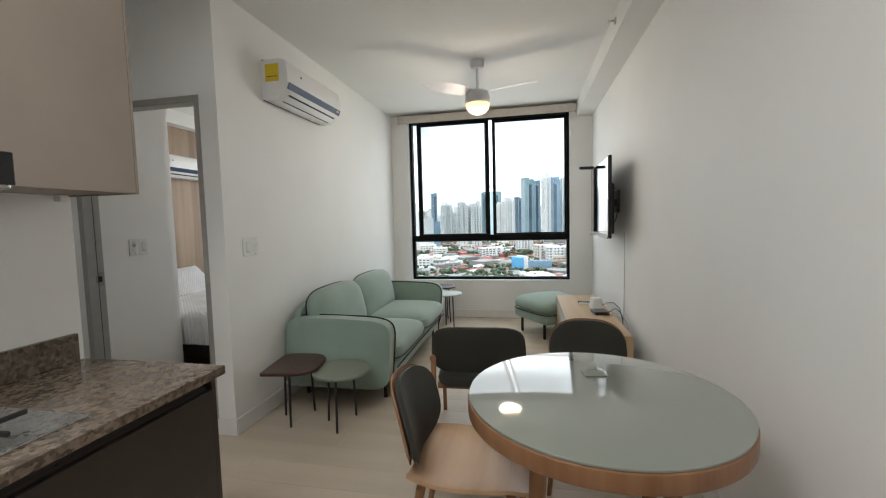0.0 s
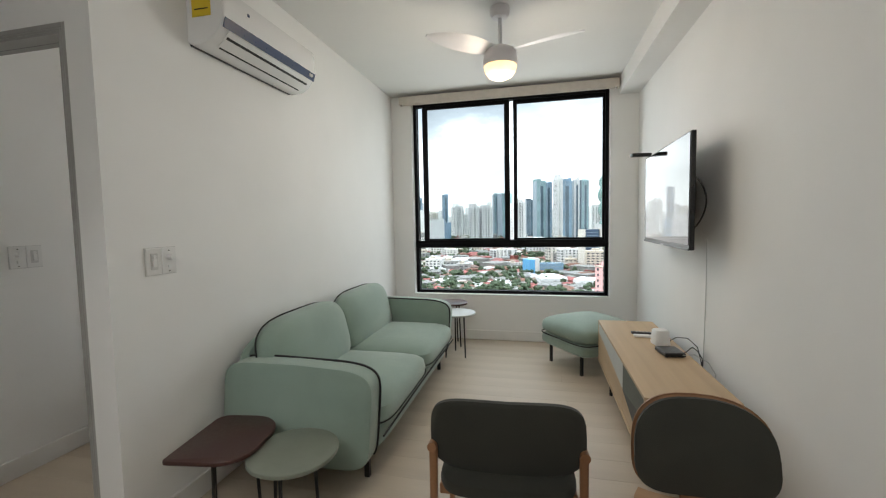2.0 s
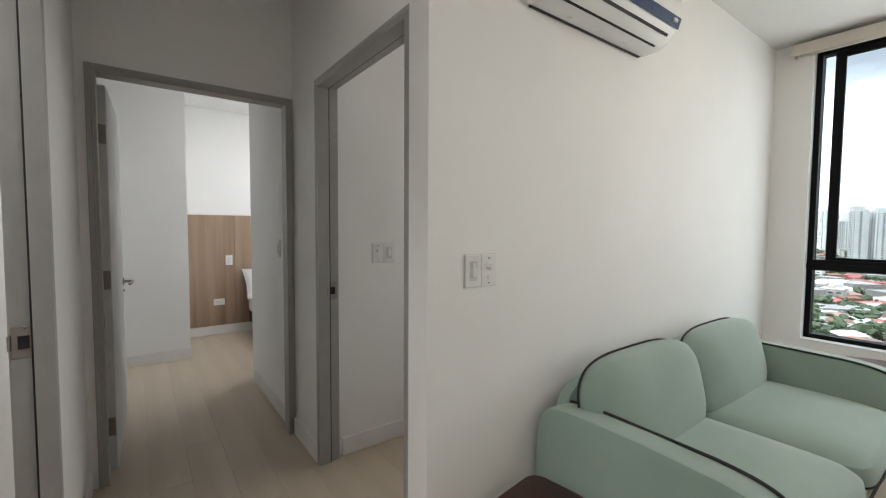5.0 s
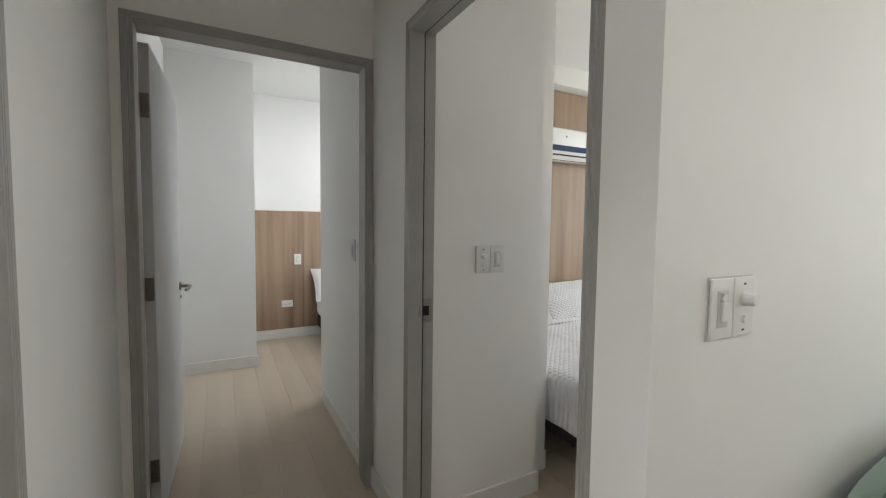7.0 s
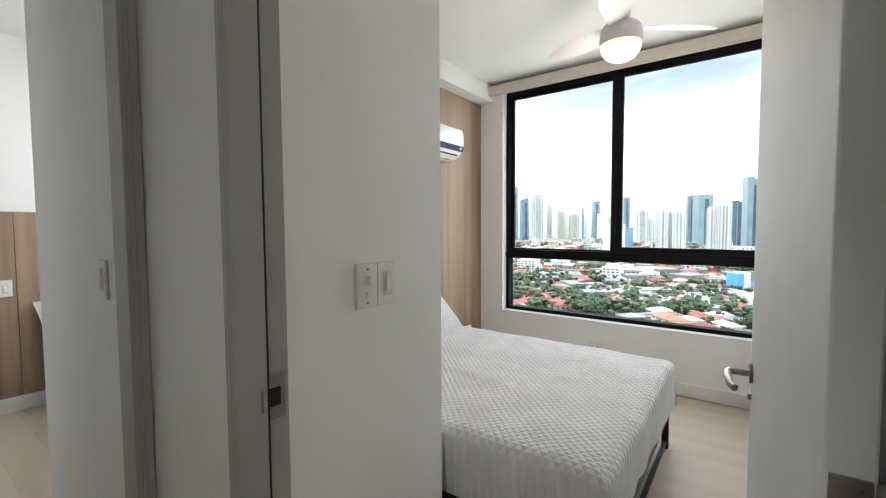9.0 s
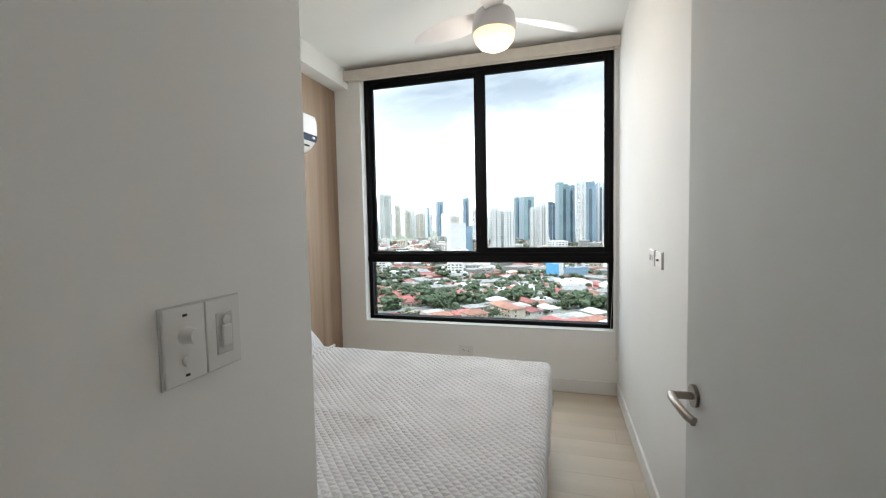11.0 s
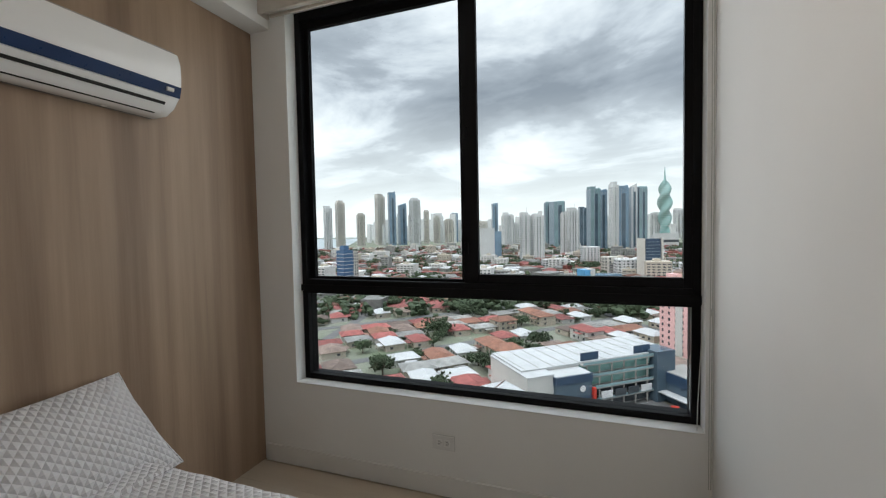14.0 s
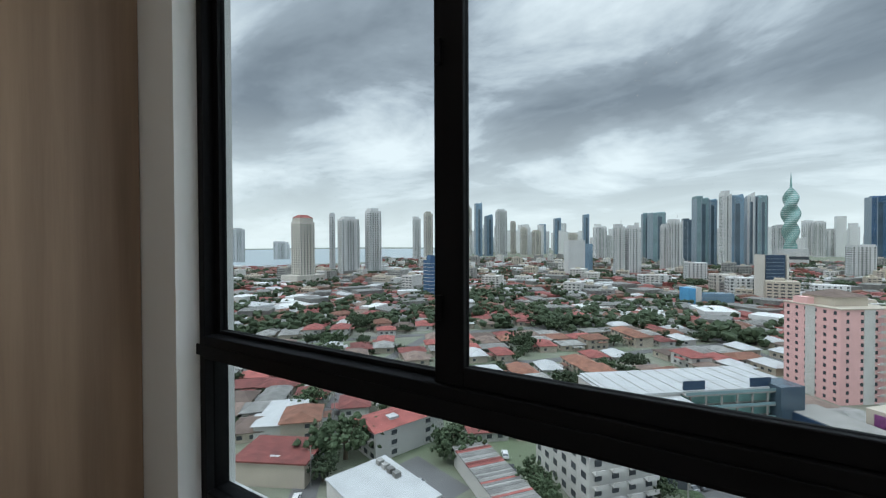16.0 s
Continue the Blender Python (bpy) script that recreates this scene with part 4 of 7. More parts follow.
cb = thing("power_cable", pose(0, 0, 0), "thin white cable running down the wall to the console", "cable")
part("cord", tube([(0.779, 3.30 + 0.010 * math.sin(z * 5), z) for z in np.linspace(0.42, 1.2, 18)], 0.003, 6), M["cord"], cb)
part("black_cord", tube([(0.62, 3.21, 0.512), (0.66, 3.22, 0.53), (0.70, 3.26, 0.545), (0.735, 3.28, 0.52), (0.765, 3.285, 0.47), (0.772, 3.29, 0.36)], 0.003, 6), M["blackplastic"], cb)
part("router_cord", tube([(0.61, 3.44, 0.52), (0.66, 3.42, 0.56), (0.71, 3.37, 0.57), (0.75, 3.32, 0.53), (0.77, 3.30, 0.42), (0.772, 3.30, 0.34)], 0.003, 6), M["blackplastic"], cb)
part("pale_cord", tube([(0.61, 3.19, 0.512), (0.68, 3.16, 0.53), (0.74, 3.12, 0.50), (0.77, 3.10, 0.44), (0.772, 3.10, 0.34)], 0.0025, 6), M["cord"], cb)


def ceiling_fan(m, turn, label):
    """Three-bladed fan with an opal lamp; origin on the ceiling."""
    f = thing("ceiling_fan", m, label, "ceiling fan")

    def turned(rows, seg=36):
        return loft([[(r * math.cos(2 * math.pi * k / seg), r * math.sin(2 * math.pi * k / seg), z) for k in range(seg)] for r, z in rows])
    part("canopy", turned(((0.063, 0), (0.066, -0.012), (0.064, -0.045), (0.052, -0.066), (0.02, -0.070))), M["fanwhite"], f, smooth=True)
    part("down_rod", rod((0, 0, -0.068), (0, 0, -0.262), 0.0125, seg=18), M["fanwhite"], f, smooth=True)
    part("motor", turned(((0.025, -0.258), (0.07, -0.264), (0.095, -0.276), (0.108, -0.295), (0.112, -0.32), (0.113, -0.345))), M["fanwhite"], f, smooth=True)
    part("lamp_ring", turned(((0.1135, -0.343), (0.1155, -0.350), (0.1155, -0.378), (0.113, -0.384))), M["fanwhite"], f, smooth=True)
    part("lamp_shade", turned(((0.110, -0.380), (0.109, -0.395), (0.100, -0.425), (0.078, -0.452), (0.045, -0.468), (0.01, -0.473))), M["opal"], f, "lit warm opal glass bowl", True)
    for k in range(3):
        a = radians(turn + 120 * k)
        rows = []
        for i in range(15):
            g = i / 14
            rad = 0.085 + 0.47 * g
            half = (0.05 + 0.028 * math.sin(math.pi * min(1, g * 1.15))) * (1 - max(0, (g - 0.82) / 0.18) ** 2 * 0.75)
            tilt = radians(20 - 9 * g)
            zz = -0.290 + 0.010 * math.sin(g * 2.4)
            ring = []
            for s, th in ((-1, 0.001), (-0.5, 0.005), (0.5, 0.005), (1, 0.001), (0.5, -0.003), (-0.5, -0.003)):
                y = s * half - 0.018 * g
                ring.append((rad, y * math.cos(tilt), zz + y * math.sin(tilt) + th))
            rows.append(ring)
        part("blade", moved(loft(rows), Matrix.Rotation(a, 4, "Z")), M["fanwhite"], f, smooth=True)
    return f


ceiling_fan(pose(-0.455, 3.41, CEIL), -17, "white three-blade ceiling fan with lit globe")
ceiling_fan(pose(-2.74, 3.95, CEIL), -80, "white three-blade ceiling fan over the bed")

sk = thing("sprinkler", pose(0.597, 2.74, 2.69, 0, 0, 180), "chrome fire sprinkler on the ceiling beam", "sprinkler")
part("rose", rod((0, 0, 0), (0.006, 0, 0), 0.024, seg=22), M["steel"], sk, smooth=True)
part("body", rod((0.006, 0, 0), (0.035, 0, 0), 0.008, seg=14), M["steel"], sk, smooth=True)
part("deflector", rod((0.048, 0, 0), (0.050, 0, 0), 0.014, seg=16), M["steel"], sk)
part("yoke", tube([(0.035, -0.008, 0), (0.042, -0.012, 0), (0.049, 0, 0), (0.042, 0.012, 0), (0.035, 0.008, 0)], 0.002, 6), M["steel"], sk)

# ---------------- dining corner ----------------
dt = thing("dining_table", pose(0.197, 0.955, 0), "round dining table with grey-green glass top and walnut edge", "table")
circ = superellipse(0, 0, 0.427, 0.427, 2.0, 96)
part("glass_top", slab(superellipse(0, 0, 0.423, 0.423, 2.0, 96), 0.742, 0.75, 0.002), M["tableglass"], dt, "glossy grey-green painted glass", True)
part("edge_band", slab(circ, 0.688, 0.7415, 0.004), M["walnut"], dt, smooth=True)
for k in range(4):
    a = radians(40 + 90 * k)
    part("leg", rod((0.30 * math.cos(a), 0.30 * math.sin(a), 0), (0.25 * math.cos(a), 0.25 * math.sin(a), 0.688), 0.018, 0.026, 18), M["walnut"], dt, smooth=True)
part("apron", loft([[(0.27 * math.cos(t), 0.27 * math.sin(t), z) for t in np.linspace(0, 2 * math.pi, 49)[:-1]] for z in (0.64, 0.688)]), M["walnut"], dt, smooth=True)
tp = thing("table_plug", pose(0.21, 1.128, 0.75, 0, 0, 10), "small grey square pad lying on the table", "pad")
part("pad", box(-0.04, 0.04, -0.03, 0.03, 0, 0.004, 0.0015, 1), M["greentop"], tp)


def bent_sheet(rows, thick, smooth=True):
    """A shell from a grid of points, thickened along its normals."""
    bm = bmesh.new()
    g = [[bm.verts.new(p) for p in r] for r in rows]
    for i in range(len(g) - 1):
        for j in range(len(g[0]) - 1):
            bm.faces.new((g[i][j], g[i][j + 1], g[i + 1][j + 1], g[i + 1][j]))
    bmesh.ops.recalc_face_normals(bm, faces=bm.faces)
    bmesh.ops.solidify(bm, geom=bm.faces[:], thickness=thick)
    return bm


def back_pad(w, h, thick, n=3.2, bow=0.05, lean=14, count=44):
    """An upholstered backrest, bowed round the sitter; local x along its width, y backwards, z up from its foot."""
    rings = []
    for off, k in ((-thick / 2, 0.90), (-thick / 2 + 0.006, 0.965), (-thick / 4, 1.0), (thick / 4, 1.0), (thick / 2 - 0.006, 0.965), (thick / 2, 0.90)):
        ring = []
        for x, z in superellipse(0, 0, w / 2, h / 2, n, count):
            xx, zz = x * k, z * k
            y = off - bow * (xx / (w / 2)) ** 2 + math.tan(radians(lean)) * (zz + h / 2)
            ring.append((xx * (1 - 0.05 * zz / h), y, zz + h / 2))
        rings.append(ring)
    bm = loft(rings, cap=False)
    bm.verts.ensure_lookup_table()
    ends = [(i, [bm.verts[i * count + k] for k in range(count)]) for i in (0, len(rings) - 1)]
    for idx, vs in ends:
        c = bm.verts.new(sum((v.co for v in vs), Vector()) / count)
        # the bow leaves the middle proud of the rim's mean
        c.co.y = (-thick / 2 if idx == 0 else thick / 2) + math.tan(radians(lean)) * h / 2
        for k in range(count):
            bm.faces.new((vs[k], vs[(k + 1) % count], c))
    return bm


def shell_chair(m, label):
    """Bent-plywood chair; it faces local -y, origin under its seat."""
    c = thing("dining_chair", m, label, "chair", "dining chairs")
    rows = []
    for i in range(13):
        g = i / 12
        y = -0.23 + 0.43 * g
        half = 0.225 - 0.02 * (1 - g) - 0.05 * max(0, g - 0.7) ** 1.2
        row = []
        for j in range(15):
            s = -1 + 2 * j / 14
            edge = 0.020 * abs(s) ** 3
            z = 0.435 + edge - 0.012 * math.sin(math.pi * g) - 0.035 * max(0.0, 0.16 - g) / 0.16 * 0.5
            row.append((s * half * (1 - 0.10 * (2 * abs(g - 0.45)) ** 4), y, z))
        rows.append(row)
    part("seat", bent_sheet(rows, 0.012), M["plyseat"], c, "honey-coloured moulded plywood", True)
    bk = part("backrest", moved(back_pad(0.40, 0.29, 0.030, 3.0, 0.055, 13), pose(0, 0.195, 0.455)), M["fabric_dk"], c, "dark sage upholstered pad", True)
    part("back_shell", moved(back_pad(0.412, 0.302, 0.012, 3.0, 0.057, 13), pose(0, 0.219, 0.448)), M["walnut"], bk, "plywood shell behind the pad", True)
    part("back_stem", moved(box(-0.06, 0.06, -0.006, 0.006, -0.12, 0.12, 0.005), pose(0, 0.205, 0.455, -14)), M["walnut"], c)
    for sx in (-1, 1):
        part("leg", rod((sx * 0.215, -0.21, 0), (sx * 0.165, -0.155, 0.425), 0.0115, 0.017, 14), M["walnut"], c, smooth=True)
        part("leg", rod((sx * 0.205, 0.23, 0), (sx * 0.155, 0.15, 0.425), 0.0115, 0.017, 14), M["walnut"], c, smooth=True)
    part("stretcher", box(-0.165, 0.165, -0.165, -0.145, 0.385, 0.42, 0.004), M["walnut"], c)
    part("stretcher", box(-0.155, 0.155, 0.14, 0.16, 0.385, 0.42, 0.004), M["walnut"], c)
    return c


def arm_chair(m, label):
    """Upholstered armchair with wooden arms; it faces local -y."""
    c = thing("dining_armchair", m, label, "chair", "dining chairs")
    part("seat", moved(cushion(0.51, 0.50, 0.10, 5, 3, crown=0.012), pose(0, 0.035, 0.365)), M["fabric_dk"], c, "dark sage upholstered seat", True)
    part("backrest", moved(back_pad(0.57, 0.30, 0.045, 4.0, 0.045, 11), pose(0, 0.20, 0.395)), M["fabric_dk"], c, "dark sage upholstered backrest", True)
    part("seat_frame", boxes((-0.255, 0.255, -0.23, -0.205, 0.295, 0.335, 0.004), (-0.255, 0.255, 0.17, 0.195, 0.295, 0.335, 0.004),
                             (-0.255, -0.23, -0.205, 0.17, 0.295, 0.335, 0.004), (0.23, 0.255, -0.205, 0.17, 0.295, 0.335, 0.004)), M["walnut"], c)
    for sx in (-1, 1):
        part("front_leg", rod((sx * 0.262, -0.15, 0), (sx * 0.262, -0.12, 0.445), 0.013, 0.017, 14), M["walnut"], c, smooth=True)
        part("rear_leg", rod((sx * 0.268, 0.25, 0), (sx * 0.275, 0.20, 0.485), 0.013, 0.017, 14), M["walnut"], c, smooth=True)
        part("armrest", tube([(sx * 0.262, -0.14, 0.447), (sx * 0.266, -0.05, 0.468), (sx * 0.272, 0.08, 0.486), (sx * 0.277, 0.225, 0.492)], 0.018, 12), M["walnut"], c, smooth=True)
    return c


first = shell_chair(pose(-0.245, 1.06, 0, 0, 0, 90), "moulded plywood dining chair with upholstered backrest")
copy_thing(first, pose(0.285, 1.72, 0, 0, 0, -2))
arm_chair(pose(-0.335, 2.20, 0, 0, 0, 183), "dark sage dining armchair with walnut arms")

# ---------------- kitchen ----------------
kb = thing("base_cabinet", pose(0, 0, 0), "dark brown laminate kitchen base unit under granite", "cabinet")
part("carcass", box(-1.65, -1.105, -1.4, 0.742, 0.09, 0.79), M["cab_dark"], kb)
part("plinth", box(-1.65, -1.16, -1.4, 0.735, 0.0, 0.09), M["cab_dark"], kb)
part("grip_channel", box(-1.105, -1.10, -1.4, 0.72, 0.785, 0.822), M["blackplastic"], kb)
for y0, y1 in ((0.14, 0.745), (-0.46, 0.137), (-1.06, -0.463)):
    part("door", box(-1.104, -1.085, y0, y1, 0.095, 0.775, 0.002, 1), M["cab_dark"], kb)
part("end_panel", box(-1.65, -1.085, 0.745, 0.763, 0.0, 0.822, 0.001, 1), M["cab_dark"], kb)
ct = thing("worktop", pose(0, 0, 0), "polished brown speckled granite worktop with upstand", "worktop")
part("slab", box(-1.653, -1.052, -1.4, 0.775, 0.822, 0.853, 0.003), M["granite"], ct)
part("upstand", box(-1.653, -1.633, -1.4, 0.745, 0.8535, 0.955, 0.002), M["granite"], ct)
hb = thing("cooktop", pose(-1.33, 0.02, 0.853), "steel gas cooktop with black pan supports on granite", "hob")
part("tray", box(-0.22, 0.20, -0.36, 0.36, 0.0, 0.008, 0.004), M["steel"], hb)
for x, y in ((-0.1, 0.2), (0.09, 0.2), (-0.1, -0.2), (0.09, -0.2)):
    bn = part("burner", rod((x, y, 0.008), (x, y, 0.026), 0.04, 0.034, 20), M["black"], hb, "black gas burner", True)
    for k in range(4):
        a = k * math.pi / 2
        part("pan_support", box(x + 0.055 * math.cos(a) - 0.045, x + 0.055 * math.cos(a) + 0.045, y + 0.055 * math.sin(a) - 0.005, y + 0.055 * math.sin(a) + 0.005, 0.03, 0.042, 0.002, 1) if k % 2 == 0 else
             box(x - 0.005, x + 0.005, y + 0.055 * math.sin(a) - 0.045, y + 0.055 * math.sin(a) + 0.045, 0.03, 0.042, 0.002, 1), M["black"], bn)
for k in range(4):
    part("knob", rod((0.17, -0.09 + 0.06 * k, 0.008), (0.17, -0.09 + 0.06 * k, 0.034), 0.018, 0.016, 18), M["steel"], hb, "steel control knob", True)
wc = thing("wall_cabinet", pose(0, 0, 0), "taupe laminate wall cabinet above the worktop", "cabinet")
part("carcass", box(-1.653, -1.372, 0.36, 0.768, 1.455, 2.42), M["cab_taupe"], wc)
part("door", box(-1.370, -1.350, 0.36, 0.762, 1.450, 2.42, 0.0015, 1), M["cab_taupe"], wc)
part("end_panel", box(-1.653, -1.350, 0.763, 0.772, 1.450, 2.42), M["cab_taupe"], wc)
part("hanger", box(-1.63, -1.60, 0.70, 0.73, 1.43, 1.454, 0.003), M["plastic"], wc)
wc2 = thing("wall_cabinet", pose(0, 0, 0), "taupe laminate wall cabinet over the cooker hood", "cabinet")
part("carcass", box(-1.653, -1.372, -0.36, 0.357, 1.60, 2.42), M["cab_taupe"], wc2)
part("door", box(-1.370, -1.350, -0.36, 0.357, 1.595, 2.42, 0.0015, 1), M["cab_taupe"], wc2)
hd = thing("cooker_hood", pose(-1.653, 0.0, 1.40), "steel and black slim cooker hood under the cabinets", "cooker hood")
part("body", box(0.0, 0.33, -0.355, 0.352, 0.03, 0.115, 0.004), M["steel"], hd)
part("visor", box(0.33, 0.385, -0.35, 0.352, 0.035, 0.11, 0.004), M["steel"], hd)
part("trim", box(0.385, 0.398, -0.35, 0.354, 0.045, 0.125, 0.003), M["blackplastic"], hd)
part("filter", box(0.02, 0.32, -0.34, 0.34, 0.022, 0.03), M["black"], hd)

# ---------------- bedroom ----------------
bed = thing("bed", pose(-4.36, 2.72, 0), "bed with pale grey quilted bedspread and black frame", "bed")
BL, BWD = 1.90, 1.48
part("frame", boxes((0.02, BL - 0.02, 0.01, 0.045, 0.20, 0.26), (0.02, BL - 0.02, BWD - 0.045, BWD - 0.01, 0.20, 0.26), (BL - 0.055, BL - 0.02, 0.045, BWD - 0.045, 0.20, 0.26), (0.02, 0.055, 0.045, BWD - 0.045, 0.20, 0.26)), M["black"], bed, "black steel bed frame")
for k in range(9):
    x = 0.15 + 0.2 * k
    part("slat", box(x - 0.03, x + 0.03, 0.045, BWD - 0.045, 0.225, 0.243), M["black"], bed)
for x in (0.05, BL / 2, BL - 0.04):
    for y in (0.03, BWD - 0.03):
        part("leg", box(x - 0.018, x + 0.018, y - 0.018, y + 0.018, 0, 0.2, 0.002, 1), M["black"], bed)
part("foot_rail", box(BL - 0.05, BL - 0.03, 0.05, BWD - 0.05, 0.03, 0.05), M["black"], bed)
part("mattress", box(0.01, BL - 0.03, 0.03, BWD - 0.03, 0.262, 0.535, 0.05, 5), M["mattress"], bed, smooth=True)
# bedspread: a draped sheet over the top and down three sides
NX, NY = 90, 90
grid = []
for i in range(NX + 1):
    row = []
    for j in range(NY + 1):
        u, v = i / NX, j / NY
        drop_f, drop_s = 0.24, 0.26
        sx = u * (BL + drop_f)
        sy = -drop_s + v * (BWD + 2 * drop_s)
        r = 0.055
        x, y = sx, sy
        fall = []
        if sx > BL - r:
            e = sx - (BL - r)
            a = min(e / r, math.pi / 2)
            x = BL - r + r * math.sin(a)
            fall.append(r * (1 - math.cos(a)) + max(0.0, e - r * math.pi / 2))
        if sy < r:
            e = r - sy
            a = min(e / r, math.pi / 2)
            y = r - r * math.sin(a)
            fall.append(r * (1 - math.cos(a)) + max(0.0, e - r * math.pi / 2))
        if sy > BWD - r:
            e = sy - (BWD - r)
            a = min(e / r, math.pi / 2)
            y = BWD - r + r * math.sin(a)
            fall.append(r * (1 - math.cos(a)) + max(0.0, e - r * math.pi / 2))
        z = 0.547 - (max(fall) if fall else 0.0)
        if len(fall) == 2:
            k = 0.05 * min(fall)
            x, y = x + k, y + (k if sy > 0.5 else -k * 0.1)
        q = Vector((x * 3.1, y * 3.1, 0.7))
        wr = noise.noise(q) * 0.008 + noise.noise(q * 2.7) * 0.004 - 0.006 * abs(noise.noise(Vector((x * 2.2 + y * 3.0, y * 7.5 - x * 1.5, 4.1)))) + 0.003
        crease = 0.010 * math.exp(-((y - 0.45 - 0.12 * math.sin(x * 2.2)) / 0.035) ** 2) * max(0, math.sin(x * 2.0)) + 0.008 * math.exp(-((x - 1.15 + 0.25 * (y - 0.7)) / 0.03) ** 2) * (0.3 < y < 1.0)
        x += 0.012 * noise.noise(Vector((y * 7, z * 5, 2.0))) * (sx > BL - 0.02)
        y += 0.012 * noise.noise(Vector((x * 7, z * 5, 5.0))) * (sy < 0.02 or sy > BWD - 0.02)
        row.append((x, y, z + wr + crease))
    grid.append(row)
hub = Vector((BL / 2, BWD / 2, 0.2))
under = [[tuple(Vector(p) + (hub - Vector(p)).normalized() * 0.008) for p in row] for row in grid]
bm = bmesh.new()
top_v = [[bm.verts.new(p) for p in row] for row in grid]
low_v = [[bm.verts.new(p) for p in row] for row in under]
for i in range(NX):
    for j in range(NY):
        bm.faces.new((top_v[i][j], top_v[i + 1][j], top_v[i + 1][j + 1], top_v[i][j + 1]))
        bm.faces.new((low_v[i][j], low_v[i][j + 1], low_v[i + 1][j + 1], low_v[i + 1][j]))
rim = [(i, 0) for i in range(NX)] + [(NX, j) for j in range(NY)] + [(i, NY) for i in range(NX, 0, -1)] + [(0, j) for j in range(NY, 0, -1)]
for (a, b), (c, d) in zip(rim, rim[1:] + rim[:1]):
    bm.faces.new((top_v[a][b], low_v[a][b], low_v[c][d], top_v[c][d]))
part("bedspread", bm, M["quilt"], bed, "pale grey quilted bedspread with soft creases", True)
part("bedspread_fold", tube([(0.46 + 0.008 * math.sin(y * 9), y, 0.556 + 0.003 * noise.noise(Vector((y * 6, 0, 0)))) for y in np.linspace(0.03, BWD - 0.03, 50)], 0.010, 8), M["quilt"], bed, "turned-back seam of the bedspread", True)


def pillow(m, label, mat):
    p = thing("pillow", m, label, "pillow", "pillows on the bed")
    N = 26
    bm = bmesh.new()
    rows = {}
    for side in (1, -1):
        for i in range(N + 1):
            for j in range(N + 1):
                u, v = -1 + 2 * i / N, -1 + 2 * j / N
                rim = max(abs(u), abs(v)) > 0.999
                if rim and side < 0:
                    rows[side, i, j] = rows[1, i, j]
                    continue
                t = max(0.0, (1 - u * u) * (1 - v * v)) ** 0.42
                pinch = 1 - 0.07 * (1 - u * u) * 0 - 0.055 * (abs(u) ** 6 * (1 - v * v) + abs(v) ** 6 * (1 - u * u))
                z = side * 0.085 * t * (1 + 0.15 * noise.noise(Vector((u * 2, v * 2, side))))
                rows[side, i, j] = bm.verts.new((0.36 * u * pinch, 0.235 * v * pinch, z))
        for i in range(N):
            for j in range(N):
                bm.faces.new([rows[side, a, b] for a, b in ((i, j), (i + 1, j), (i + 1, j + 1), (i, j + 1))])
    part("case", bm, mat, p, smooth=True)
    part("hem", tube([(0.36 * u * (1 - 0.055 * (abs(u) ** 6 * (1 - v * v) + abs(v) ** 6 * (1 - u * u))), 0.235 * v * (1 - 0.055 * (abs(u) ** 6 * (1 - v * v) + abs(v) ** 6 * (1 - u * u))), 0)
                      for u, v in [(-1 + 2 * k / 20, -1) for k in range(20)] + [(1, -1 + 2 * k / 20) for k in range(20)] + [(1 - 2 * k / 20, 1) for k in range(20)] + [(-1, 1 - 2 * k / 20) for k in range(20)]], 0.005, 6, True), mat, p)
    return p


pillow(pose(-4.17, 3.94, 0.640, 0, 0, 90) @ pose(0, 0, 0, 47, 0, 5), "pale grey quilted pillow leaning on the wooden panels", M["quilt"])
pillow(pose(-4.13, 3.25, 0.632, 0, 0, 90) @ pose(0, 0, 0, 43, 0, -5), "second grey quilted pillow leaning on the wooden panels", M["quilt"])

air_conditioner(Matrix(((0, 1, 0, -4.37), (1, 0, 0, 3.66), (0, 0, 1, 1.93), (0, 0, 0, 1))), "white split air conditioner with blue band on wood")
gang_plate(pose(-1.973, 3.885, 1.185, 0, 0, 180) @ pose(0, 0, 0, 90), "socket", "white double socket plate high on the bedroom wall")
gang_plate(pose(-1.973, 3.735, 1.185, 0, 0, 180) @ pose(0, 0, 0, 90), "aerial socket", "white aerial socket plate high on the bedroom wall")
gang_plate(pose(-3.19, FAC_IN, 0.285, 0, 0, -90) @ pose(0, 0, 0, 90), "socket", "white double socket low under the window")

# second bedroom
gang_plate(pose(-6.47, 1.92, 0.915), "light switch", "white switch plate on the wooden headboard panel")
gang_plate(pose(-6.47, 1.80, 0.40) @ pose(0, 0, 0, 90), "socket", "white socket low on the wooden panel")
gang_plate(pose(-3.72, 1.80, 1.19, 0, 0, -90), "light switch", "white switch plate inside the second bedroom")
b2 = thing("bed", pose(-6.46, 2.12, 0), "white-covered bed in the second bedroom", "bed")
part("mattress", box(0.03, 1.9, 0.0, 1.15, 0.25, 0.50, 0.06, 5), M["quilt"], b2, smooth=True)
part("frame", box(0.0, 1.88, 0.02, 1.13, 0.12, 0.25, 0.004), M["black"], b2)
for x in (0.1, 1.8):
    for y in (0.1, 1.05):
        part("leg", box(x - 0.02, x + 0.02, y - 0.02, y + 0.02, 0, 0.12), M["black"], b2)
pillow(pose(-6.28, 2.42, 0.63, 0, 0, 90) @ pose(0, 0, 0, 45, 0, 0), "white pillow on the second bedroom's bed", M["mattress"])

